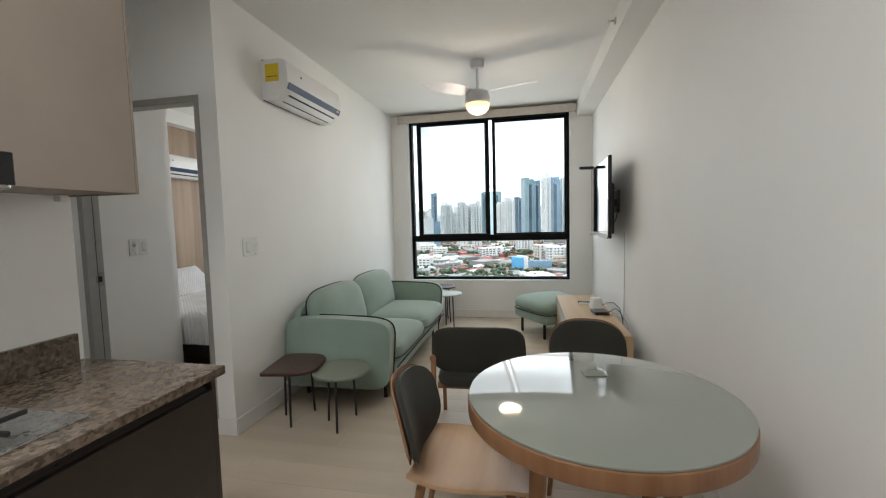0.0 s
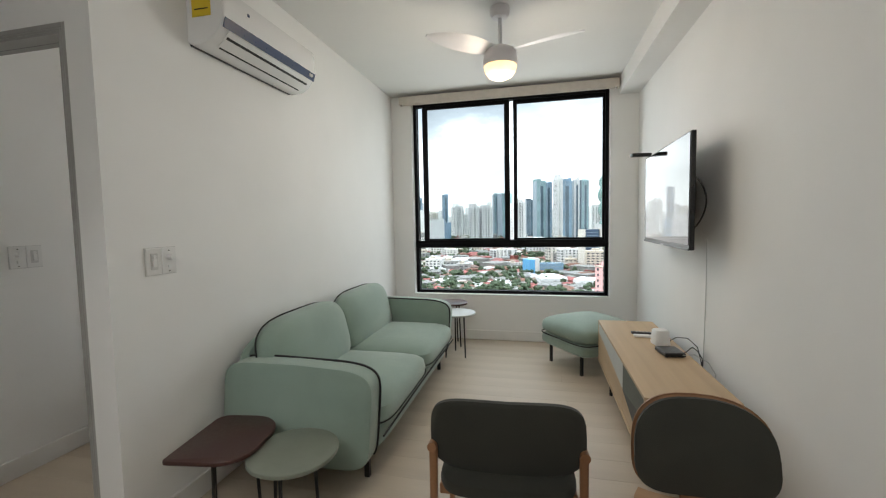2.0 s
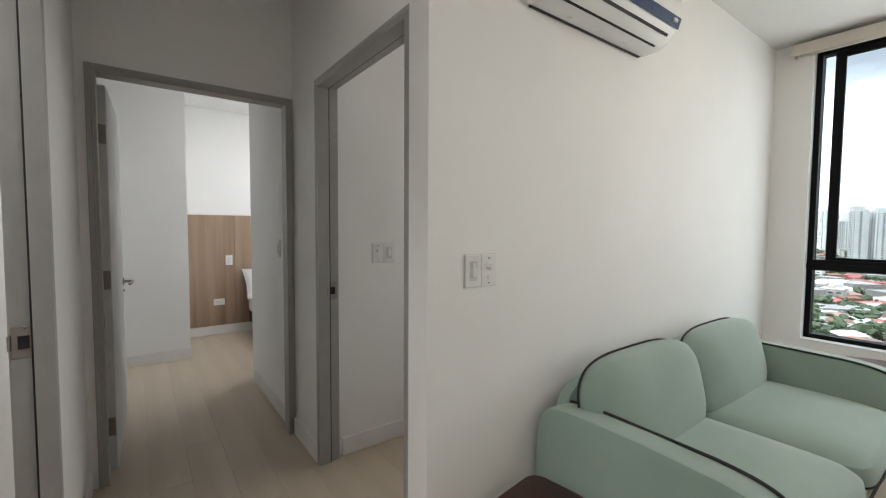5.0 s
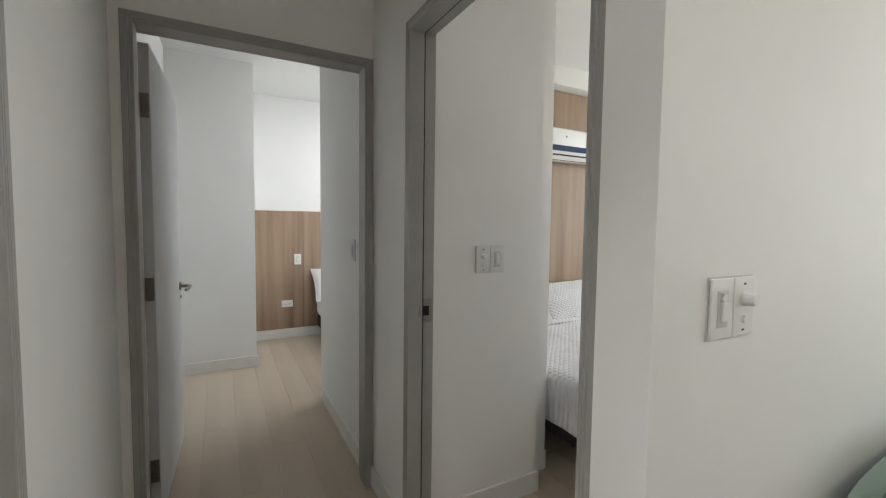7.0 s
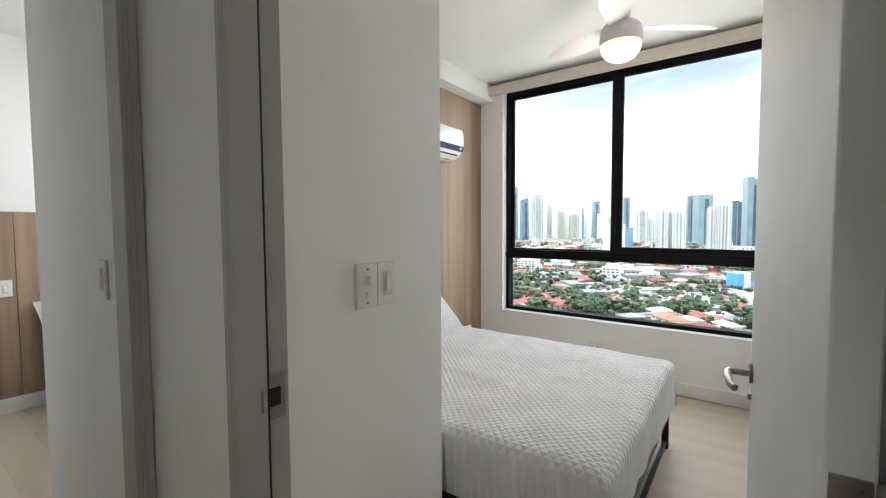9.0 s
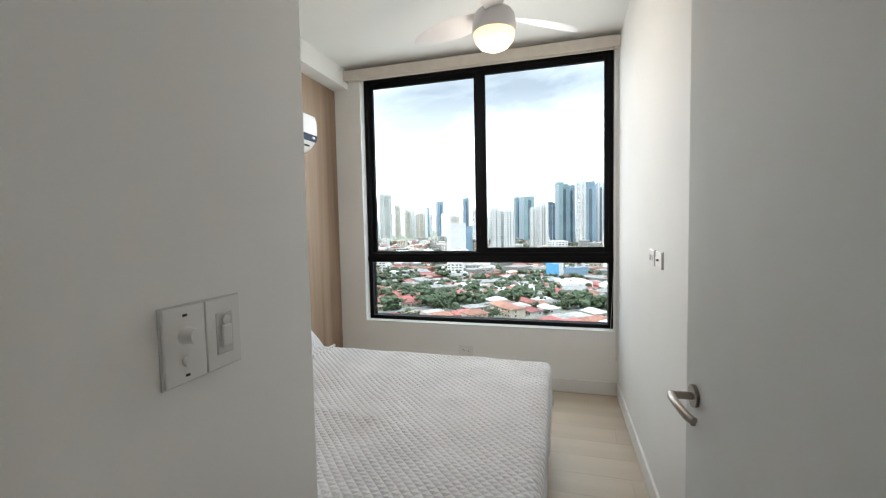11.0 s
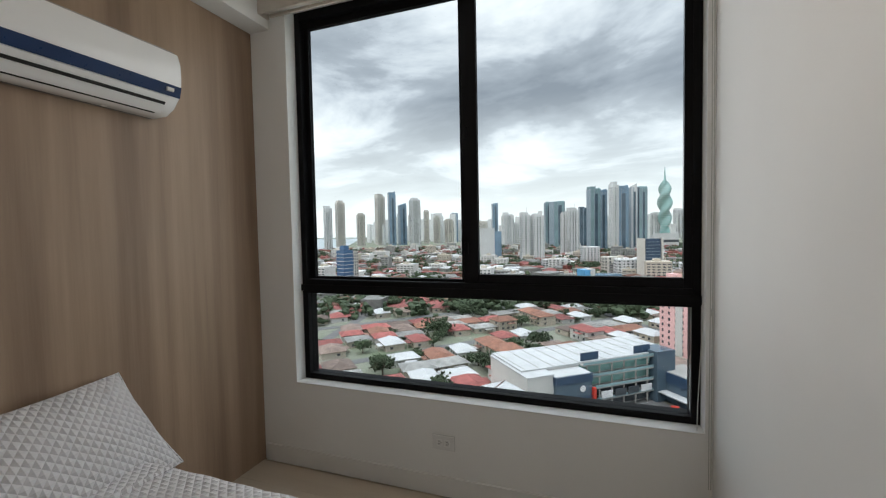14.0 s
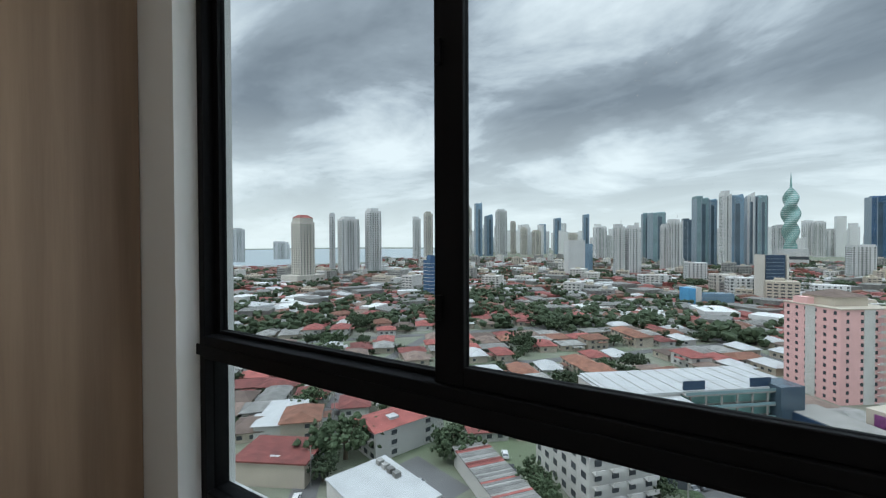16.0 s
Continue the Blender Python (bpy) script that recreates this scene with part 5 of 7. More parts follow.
# ---------------- floor planks ----------------
PX, PY = 1.22, 0.185
pme = mesh_of("plank", box(-PX / 2 + 0.0004, PX / 2 - 0.0004, -PY / 2 + 0.0004, PY / 2 - 0.0004, -0.004, 0.0, 0.0004, 1), M["plank"])
row = 0
y = -3.05 + PY / 2
while y < 5.11:
    x = -6.9 - (row * 0.413) % PX
    while x < RIGHT + PX / 2:
        if not (y < -1.2 and x < -1.9) and not (x < -4.2 and y < 0.5):
            shared("plank", pme, slab_floor, pose(x, y, 0))
        x += PX
    y += PY
    row += 1
# ---------------- the city below ----------------
G = -58.6                      # street level under this floor
EX, EY = -2.5, 4.4             # where the view opens
rng = random.Random(11)


def at(az, d):
    return EX + d * math.sin(radians(az)), EY + d * math.cos(radians(az))


M["ground"] = material("city_ground", (0.23, 0.225, 0.19), 0.9, 0, 0.12, 0.03, 0, 0.6, second=(0.10, 0.14, 0.07))
M["asphalt"] = material("worn_asphalt", (0.14, 0.14, 0.14), 0.85, 0, 0.08, 0.15, 0, 2.0)
M["paving"] = material("pale_concrete_paving", (0.30, 0.29, 0.27), 0.85, 0, 0.06, 0.3, 0, 3.0)
M["line"] = material("white_road_paint", (0.65, 0.65, 0.63), 0.7)
M["sea"] = material("grey_sea_water", (0.36, 0.42, 0.44), 0.4, 0, 0.05, 0.004)
M["render_w"] = material("white_stucco", (0.60, 0.59, 0.56), 0.8, 0, 0.05, 0.25, 0, 2, rand=0.2)
M["render_c"] = material("cream_stucco", (0.52, 0.46, 0.38), 0.8, 0, 0.05, 0.25, 0, 2, rand=0.2)
M["render_p"] = material("pink_stucco", (0.82, 0.49, 0.47), 0.8, 0, 0.04, 0.2, 0, 2)
# both tower concretes are paled in colour to stand in for distance haze
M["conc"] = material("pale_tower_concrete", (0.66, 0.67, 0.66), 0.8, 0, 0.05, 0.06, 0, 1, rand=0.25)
M["conc2"] = material("beige_tower_concrete", (0.60, 0.57, 0.51), 0.8, 0, 0.05, 0.06, 0, 1, rand=0.25)
M["roof_r"] = material("red_metal_roof", (0.285, 0.082, 0.070), 0.7, 0, 0.16, 0.3, 0, 3, rand=0.75)
M["roof_t"] = material("terracotta_tile_roof", (0.26, 0.12, 0.08), 0.8, 0, 0.16, 0.4, 0, 3, rand=0.7)
M["roof_g"] = material("grey_sheet_roof", (0.27, 0.265, 0.25), 0.65, 0, 0.16, 0.3, 0, 3, rand=0.7)
M["roof_w"] = material("white_coated_roof", (0.50, 0.51, 0.51), 0.55, 0, 0.06, 0.2, 0, 2)
M["roof_b"] = material("weathered_brown_roof", (0.20, 0.145, 0.12), 0.8, 0, 0.16, 0.3, 0, 3, rand=0.7)
M["win_d"] = material("dark_window_glass", (0.075, 0.085, 0.095), 0.2, 0, 0.05, 0.5)
# blue and teal tower glass is lightened too, suggesting haze by colour
M["gl_blue"] = material("blue_curtain_wall_glass", (0.22, 0.34, 0.45), 0.12, 0.0, 0.15, 0.03, 0, 0.3)
M["gl_deep"] = material("deep_blue_curtain_wall_glass", (0.07, 0.15, 0.28), 0.15, 0.0, 0.15, 0.03, 0, 0.3)
M["gl_teal"] = material("teal_curtain_wall_glass", (0.25, 0.38, 0.40), 0.12, 0.0, 0.12, 0.03, 0, 0.3)
M["gl_dark"] = material("dark_curtain_wall_glass", (0.09, 0.135, 0.175), 0.12, 0.0, 0.15, 0.03, 0, 0.3)
M["gl_green"] = material("sea_green_tower_glass", (0.24, 0.44, 0.41), 0.25, 0.0, 0.1, 0.03, 0, 0.3)
M["gl_line"] = material("pale_mullion_metal", (0.26, 0.32, 0.37), 0.4, 0, 0.05, 0.2)
M["navy"] = material("navy_cladding", (0.03, 0.06, 0.11), 0.4, 0, 0.06, 0.3)
M["skyblue"] = material("bright_blue_cladding", (0.10, 0.36, 0.62), 0.5, 0, 0.04, 0.3)
M["foliage"] = material("tropical_foliage", (0.050, 0.076, 0.034), 0.8, 0, 0.2, 0.35, 0, 2.5, second=(0.028, 0.047, 0.020), rand=0.6)
M["bark"] = material("grey_brown_bark", (0.14, 0.11, 0.08), 0.9, 0, 0.1, 1.0)
M["orange"] = material("red_sign_enamel", (0.60, 0.05, 0.03), 0.5)
M["signw"] = material("white_sign_enamel", (0.75, 0.75, 0.75), 0.5)
M["purple"] = material("purple_billboard", (0.25, 0.07, 0.22), 0.5, 0, 0.2, 0.8)
M["tyre"] = material("black_tyre", (0.015, 0.015, 0.015), 0.8)
CARS = {n: material(n + "_car_paint", c, 0.25, 0, 0.02, 2, coat=0.5) for n, c in
        (("white", (0.70, 0.70, 0.70)), ("black", (0.02, 0.02, 0.022)), ("grey", (0.16, 0.17, 0.18)), ("silver", (0.42, 0.43, 0.44)), ("navy", (0.03, 0.045, 0.10)), ("red", (0.28, 0.02, 0.02)))}

structure("ground", box(-4700, 4700, 30, 4850, G - 2, G), M["ground"], "low-lying city ground with lawns and yards", "ground")
sea = bmesh.new()
sea.faces.new([sea.verts.new((*at(a, d), G + 0.4)) for a, d in ((-31, 4700), (-33, 1750), (-42, 1350), (-52, 1250), (-64, 1150), (-78, 1500), (-80, 4400), (-50, 4800))])
structure("water", sea, M["sea"], "pale grey bay on the horizon", "sea")


def strip(name, a, b, w, mat, z, label, cat):
    a, b = Vector(a), Vector(b)
    d = (b - a).normalized()
    n = Vector((-d.y, d.x)) * w / 2
    bm = bmesh.new()
    lo = [bm.verts.new((*p, G + 0.01)) for p in (a + n, a - n, b - n, b + n)]
    hi = [bm.verts.new((*p, G + z)) for p in (a + n, a - n, b - n, b + n)]
    bm.faces.new(hi)
    for k in range(4):
        bm.faces.new((lo[k], lo[(k + 1) % 4], hi[(k + 1) % 4], hi[k]))
    return structure(name, bm, mat, label, cat)


U = Vector((0.677, 0.736))                  # the avenue's direction
N = Vector((0.736, -0.677))                 # from the shops towards the avenue
K0 = Vector((-7.5, 101.0))                  # a point on its far kerb
ave = strip("road", K0 + N * 11 - U * 120, K0 + N * 11 + U * 330, 22, M["asphalt"], 0.10, "wide grey asphalt avenue with traffic", "road")
strip("pavement", K0 - N * 2.2 - U * 60, K0 - N * 2.2 + U * 330, 4.4, M["paving"], 0.24, "concrete pavement beside the avenue", "pavement")
strip("pavement_lot", K0 - N * 19 + U * 14, K0 - N * 19 + U * 62, 29, M["asphalt"], 0.08, "asphalt car park in front of the shops", "car park")
for k in range(-6, 40):
    for off in (7.3, 14.7):
        p = K0 + N * off + U * (k * 8)
        q, sd = p + U * 3, N * 0.09
        bm = bmesh.new()
        bm.faces.new([bm.verts.new((*v, G + 0.106)) for v in (p + sd, p - sd, q - sd, q + sd)])
        part("lane_line", bm, M["line"], ave)
STREETS = (((-76, 62), (-101, 94)), ((-101, 94), (-116, 112)), ((-116, 112), (-133, 140)), ((-133, 140), (-170, 330)), ((-133, 140), (40, 330)), ((-150, 215), (20, 420)),
           ((10, 190), (-110, 330)), ((70, 210), (-60, 420)), ((-230, 150), (-60, 330)), ((-300, 180), (-150, 130)))
for k, (a, b) in enumerate(STREETS):
    strip("street", a, b, 6.5, M["asphalt"], 0.07 + 0.012 * k, "narrow grey residential street", "road")


def oriented(c, u):
    a = math.atan2(u[1], u[0])
    return Matrix.Translation((c[0], c[1], G)) @ Matrix.Rotation(a, 4, "Z")


def window_grid(sx, sy, z0, z1, floors, nx, ny, ww=0.55, wh=0.5, proud=0.08):
    """Window panes on all four faces of a box about the origin, as one mesh."""
    bm = bmesh.new()
    fh = (z1 - z0) / floors

    def quad(p, du, dz, out):
        vs = [bm.verts.new(p + du * a + dz * b + out) for a, b in ((-0.5, -0.5), (0.5, -0.5), (0.5, 0.5), (-0.5, 0.5))]
        bm.faces.new(vs)
    for f in range(floors):
        z = z0 + (f + 0.5) * fh
        for i in range(nx):
            x = -sx / 2 + (i + 0.5) * sx / nx
            for s in (-1, 1):
                quad(Vector((x, s * sy / 2, z)), Vector((sx / nx * ww, 0, 0)), Vector((0, 0, fh * wh)), Vector((0, s * proud, 0)))
        for i in range(ny):
            y = -sy / 2 + (i + 0.5) * sy / ny
            for s in (-1, 1):
                quad(Vector((s * sx / 2, y, z)), Vector((0, sy / ny * ww, 0)), Vector((0, 0, fh * wh)), Vector((s * proud, 0, 0)))
    return bm


def tower(az, d, w, dep, h, style, mat, turn=20, crown=1, label=""):
    """A high-rise: residential slabs with windows and balcony lines, or a curtain wall with floor lines."""
    if h > 80:
        w, dep = w * 0.84, dep * 0.84
    x, y = at(az, d + dep / 2)
    t = thing("high_rise", Matrix.Translation((x, y, G)) @ Matrix.Rotation(radians(turn - az), 4, "Z"), label or ("pale concrete apartment tower in the skyline" if style == "res" else "glazed office tower in the skyline"), "building", "skyline towers")
    fl = max(4, int(h / 3.6))
    part("wall", box(-w / 2, w / 2, -dep / 2, dep / 2, 0, h), M[mat], t)
    if style == "res":
        g = part("windows", window_grid(w, dep, h * 0.04, h * 0.97, fl, max(3, int(w / 4.5)), max(3, int(dep / 4.5)), 0.5, 0.52), M["win_d"], t)
        g["kind"] = "stuff"
        v = int(abs(az) * 13 + d) % 3
        for s in (-1, 1):
            part("pier", box(s * w * 0.32 - w * 0.06, s * w * 0.32 + w * 0.06, -dep / 2 - 0.8, dep / 2 + 0.8, 0, h * (0.985 if s > 0 else 1.02)), M[mat], t)
        # balcony slabs between the piers, floor by floor
        bm = bmesh.new()
        for f in range(1, fl):
            z = h * 0.04 + (h * 0.93) * f / fl
            add_box(bm, -w * (0.26 if v else 0.5), w * 0.26, -dep / 2 - 1.1, dep / 2 + 1.1, z - 0.5, z + 0.45)
            if v == 2:
                add_box(bm, -w / 2 - 0.9, w / 2 + 0.9, -dep * 0.2, dep * 0.2, z - 0.5, z + 0.45)
        g = part("balcony_front", bm, M[mat], t)
        g["kind"] = "stuff"
        if v == 2 and h > 60:
            part("low_wing", box(w / 2, w * 0.60, -dep * 0.3, dep * 0.3, 0, h * 0.86), M[mat], t)
        if h > 60:
            part("setback", box(-w * 0.36, w * 0.30, -dep * 0.36, dep * 0.36, h, h * 1.0 + 0.045 * h), M[mat], t)
    else:
        bm = bmesh.new()
        for f in range(1, fl):
            z = h * f / fl
            add_box(bm, -w / 2 - 0.12, w / 2 + 0.12, -dep / 2 - 0.12, dep / 2 + 0.12, z - 0.22, z + 0.22)
        g = part("floor_lines", bm, M["conc"] if style == "off" else M["gl_line"], t)
        g["kind"] = "stuff"
        if h > 80:
            # full-height pale fins, a darker recessed bay and a slanted crown
            for u in (-0.5, -0.12, 0.5):
                part("fin", box(u * w - 0.7, u * w + 0.7, -dep / 2 - 0.9, dep / 2 + 0.4, 0, h * 1.01), M["gl_line"], t)
            part("dark_bay", box(-0.10 * w, 0.22 * w, -dep / 2 - 0.5, dep / 2 + 0.3, h * 0.05, h * 0.93), M["gl_dark"], t)
            lift = 0.07 * h if int(abs(az) * 10) % 2 else 0.03 * h
            part("slanted_crown", loft([[(-w / 2, -dep / 2, h), (w / 2, -dep / 2, h), (w / 2, dep / 2, h), (-w / 2, dep / 2, h)],
                                        [(-w * 0.42, -dep * 0.42, h + lift * 0.3), (w * 0.46, -dep * 0.42, h + lift), (w * 0.46, dep * 0.42, h + lift), (-w * 0.42, dep * 0.42, h + lift * 0.3)]]), M[mat], t)
    if crown:
        k = int(az * 7 + d) % 4
        if k == 0:
            part("roof_house", box(-w * 0.30, w * 0.22, -dep * 0.28, dep * 0.28, h, h + 5), M[mat], t)
        elif k == 1:
            part("roof_step", box(-w * 0.5, 0, -dep * 0.5, dep * 0.5, h, h + 0.05 * h), M[mat], t)
            part("mast", rod((w * 0.2, 0, h), (w * 0.2, 0, h + 14), 0.5, 0.2, 6), M["conc"], t)
        elif k == 2:
            part("parapet", box(-w * 0.46, w * 0.46, -dep * 0.46, dep * 0.46, h, h + 2.2), M["conc"], t)
    return t


def H_at(d, el):
    return 60 + d * math.tan(radians(el))


# towers named by bearing, distance, width, and how high they stand over the horizon
for az, d, w, el, style, mat, turn in (
        (-57.8, 1500, 42, 1.8, "res", "conc", 10), (-52.9, 1700, 52, 0.2, "res", "conc", 5), (-46.5, 900, 13, 3.8, "res", "conc", 15),
        (-44.4, 790, 40, 3.3, "res", "conc", 22), (-41.1, 800, 30, 4.4, "res", "conc", 30), (-35.2, 1500, 32, 3.4, "res", "conc", 10),
        (-33.6, 1700, 38, 4.1, "res", "conc2", 25), (-30.9, 1900, 40, 2.5, "res", "conc2", 15), (-28.3, 2000, 48, 4.9, "res", "conc2", 30)):
    tower(az, d, w, w * 0.7, H_at(d, el), style, mat, turn)
for az, d, w, el, style, mat, turn in (
        (-26.7, 1900, 36, 5.1, "glass", "gl_blue", 15), (-25.3, 1950, 38, 3.6, "glass", "gl_blue", 25), (-23.6, 1850, 50, 4.4, "res", "conc", 20),
        (-22.0, 2100, 30, 2.8, "res", "conc2", 10), (-20.6, 2000, 32, 2.0, "res", "conc2", 18), (-18.9, 2000, 42, 1.6, "res", "conc2", 25),
        (-18.2, 2300, 45, 2.4, "glass", "gl_blue", 12), (-16.2, 2300, 38, 3.2, "glass", "gl_blue", 20), (-12.6, 2400, 36, 3.6, "glass", "gl_blue", 15)):
    tower(az, d, w, w * 0.8, H_at(d, el), style, mat, turn)
for az, d, w, el, style, mat, turn in (
        (-14.2, 1900, 40, 1.2, "res", "conc2", 15), (-10.9, 1600, 46, 2.0, "res", "conc", 22), (-9.9, 1800, 34, 0.9, "res", "conc", 10),
        (-8.6, 810, 20, 2.05, "res", "conc", 18), (-7.0, 820, 26, 1.9, "res", "conc", 25), (-5.6, 1500, 24, 3.5, "glass", "gl_teal", 20),
        (-4.4, 1450, 48, 3.6, "glass", "gl_teal", 30), (-3.5, 960, 18, 2.0, "res", "conc", 10), (-2.4, 950, 26, 2.5, "res", "conc", 25)):
    tower(az, d, w, w * 0.8, H_at(d, el), style, mat, turn)
for az, d, w, el, style, mat, turn in (
        (0.2, 1180, 34, 5.0, "glass", "gl_teal", 28), (1.2, 1190, 26, 4.8, "off", "gl_blue", 20), (3.3, 1170, 42, 4.9, "glass", "gl_blue", 35),
        (4.9, 1230, 20, 5.0, "off", "conc", 15), (5.8, 1240, 26, 4.9, "glass", "gl_teal", 30), (-1.0, 1500, 40, 2.6, "glass", "gl_dark", 12),
        (10.6, 2200, 40, 2.0, "res", "conc", 20), (11.7, 2300, 60, 1.2, "res", "conc", 10), (9.8, 2400, 46, 2.1, "res", "conc", 26)):
    tower(az, d, w, w * 0.75, H_at(d, el), style, mat, turn)
for az, d, w, el, style, mat, turn in (
        (14.6, 1550, 40, 4.2, "glass", "gl_deep", 30), (16.2, 1600, 36, 5.4, "off", "gl_blue", 20), (18.3, 1500, 40, 4.6, "glass", "gl_deep", 15),
        (20.5, 1700, 44, 4.0, "res", "conc", 20), (23.0, 1500, 50, 3.0, "res", "conc", 24), (26.0, 1400, 60, 3.4, "glass", "gl_blue", 12),
        (13.6, 935, 30, -0.4, "res", "conc", 22), (17.2, 960, 24, -0.6, "res", "conc", 10), (7.6, 1480, 46, 1.6, "res", "conc", 8)):
    tower(az, d, w, w * 0.75, H_at(d, el), style, mat, turn)

tower(2.6, 1150, 21, 24, H_at(1150, 5.5), "res", "conc", 30, 0, "tall concrete core tower with a flat cap")
tw = tower(-50.2, 640, 30, 26, 92, "res", "conc2", 35, 0, "beige apartment tower with a red hipped roof")
part("upper_wall", box(-11, 11, -9.5, 9.5, 92, 98), M["conc2"], tw)
part("roof", loft([[(-11.5, -10, 98), (11.5, -10, 98), (11.5, 10, 98), (-11.5, 10, 98)], [(-6, -4, 102.5), (6, -4, 102.5), (6, 4, 102.5), (-6, 4, 102.5)]]), M["roof_r"], tw, "red hipped roof")
part("podium", box(-24, 24, -20, 20, 0, 14), M["conc2"], tw)
bt = tower(-33.2, 445, 12, 13, 42, "off", "gl_deep", 35, 1, "blue and beige apartment tower with flat cap")
part("side_wing", box(5, 13, -6, 7, 0, 41), M["conc2"], bt)
g = part("windows", moved(window_grid(8, 13, 2, 40, 12, 3, 4, 0.5, 0.5), Matrix.Translation((9, 0.5, 0))), M["win_d"], bt)
g["kind"] = "stuff"
bk = tower(6.7, 527, 17, 17, 47, "glass", "navy", 28, 0, "black glass office block")
part("end_pier", boxes((9.6, 11.5, -9, 9, 0, 48), (-10.4, -9.6, -9, 9, 0, 47.5)), M["conc2"], bk)
ob = tower(-14.0, 770, 30, 22, 64, "off", "conc", 20, 0, "white banded office block with glass wing")
part("glass_wing", box(15, 29, -10, 10, 0, 58), M["gl_blue"], ob)
lb = tower(1.2, 440, 34, 14, 14, "glass", "gl_blue", 30, 0, "low blue glazed office with bright blue end")
part("blue_end", box(-23, -17, -8, 8, 0, 19), M["skyblue"], lb)
part("white_end", box(-17, -12, -8.4, 8, 0, 20), M["render_w"], lb)
br = tower(2.4, 560, 24, 14, 24, "res", "conc2", 20, 0, "brown mid-rise apartment block")
tower(4.3, 545, 30, 14, 22, "res", "conc", 20, 0, "cream mid-rise apartment block")
tower(11.4, 600, 30, 16, 14, "res", "conc", 15, 0, "white mid-rise block with dark windows")
tower(-4.6, 640, 40, 16, 15, "res", "conc", 25, 0, "white mid-rise block in the flats")
tower(-0.3, 720, 26, 20, 30, "res", "conc", 18, 0, "white stepped mid-rise block")

# the twisted tower
tx, ty = at(8.35, 1450)
sc = thing("twisted_tower", Matrix.Translation((tx, ty, G)), "sea-green glass tower that twists as it rises", "building", "skyline towers")
rings = []
for i in range(61):
    g = i / 60
    z = 40 + 165 * g
    rad = (12.5 + 5.0 * math.sin(math.pi * min(1.0, g / 0.62 * 0.5))) * math.sqrt(1 - 0.95 * (max(0.0, g - 0.68) / 0.32) ** 2)
    a0 = g * math.pi * 3.4
    rings.append([(rad * (1 + 0.26 * math.cos(2 * t)) * math.cos(t + a0), rad * (1 + 0.26 * math.cos(2 * t)) * math.sin(t + a0), z) for t in np.linspace(0, 2 * math.pi, 25)[:-1]])
part("shaft", loft(rings), M["gl_green"], sc)
bm = bmesh.new()
for i in range(3, 60, 2):
    r0 = [(x * 1.02, y * 1.02, z - 0.4) for x, y, z in rings[i]]
    r1 = [(x * 1.02, y * 1.02, z + 0.4) for x, y, z in rings[i]]
    va, vb = [bm.verts.new(p) for p in r0], [bm.verts.new(p) for p in r1]
    for k in range(24):
        bm.faces.new((va[k], va[(k + 1) % 24], vb[(k + 1) % 24], vb[k]))
g = part("floor_lines", bm, M["conc"], sc)
g["kind"] = "stuff"
part("spire", rod((0, 0, 204), (0, 0, H_at(1450, 7.3)), 3.0, 0.4, 12), M["gl_green"], sc, "tapering spire", True)
part("podium", box(-34, 34, -26, 26, 0, 42), M["conc"], sc)
part("podium_glass", box(-34.3, 34.3, -26.3, 26.3, 14, 22), M["win_d"], sc)

# far low-rise fabric, too small to pick apart
far = {k: bmesh.new() for k in ("roof_r", "roof_t", "roof_g", "roof_w", "roof_b", "conc")}


def add_hut(bm, x, y, a, w, l, h, rise):
    c, s = math.cos(a), math.sin(a)

    def P(u, v, z):
        return bm.verts.new((x + u * c - v * s, y + u * s + v * c, G + z))
    b = [P(-w, -l, 0), P(w, -l, 0), P(w, l, 0), P(-w, l, 0)]
    t = [P(-w, -l, h), P(w, -l, h), P(w, l, h), P(-w, l, h)]
    for k in range(4):
        bm.faces.new((b[k], b[(k + 1) % 4], t[(k + 1) % 4], t[k]))
    r0, r1 = P(0, -l * 0.6, h + rise), P(0, l * 0.6, h + rise)
    bm.faces.new((t[0], t[1], r0))
    bm.faces.new((t[1], t[2], r1, r0))
    bm.faces.new((t[2], t[3], r1))
    bm.faces.new((t[3], t[0], r0, r1))


for _ in range(4200):
    az, d = rng.uniform(-66, 32), 330 * (1 + 3.9 * rng.random() ** 1.25)
    x, y = at(az, d)
    if az < -40 and d > 1150:
        continue
    if rng.random() < 0.9:
        add_hut(far[rng.choice(("roof_r", "roof_r", "roof_r", "roof_t", "roof_t", "roof_g", "roof_g", "roof_b", "roof_w"))], x, y, rng.uniform(0, 3.14), rng.uniform(4, 7), rng.uniform(6, 10), rng.uniform(3, 6), rng.uniform(0.8, 2))
    else:
        add_hut(far[rng.choice(("conc", "roof_g", "roof_g", "roof_g", "roof_w"))], x, y, rng.uniform(0, 3.14), rng.uniform(6, 13), rng.uniform(8, 17), rng.uniform(4, 10), 0.4)
for k, bm in far.items():
    tagged(part("distant_houses", bm, M[k]), "distant low houses and sheds across the flats", "houses", kind="stuff")

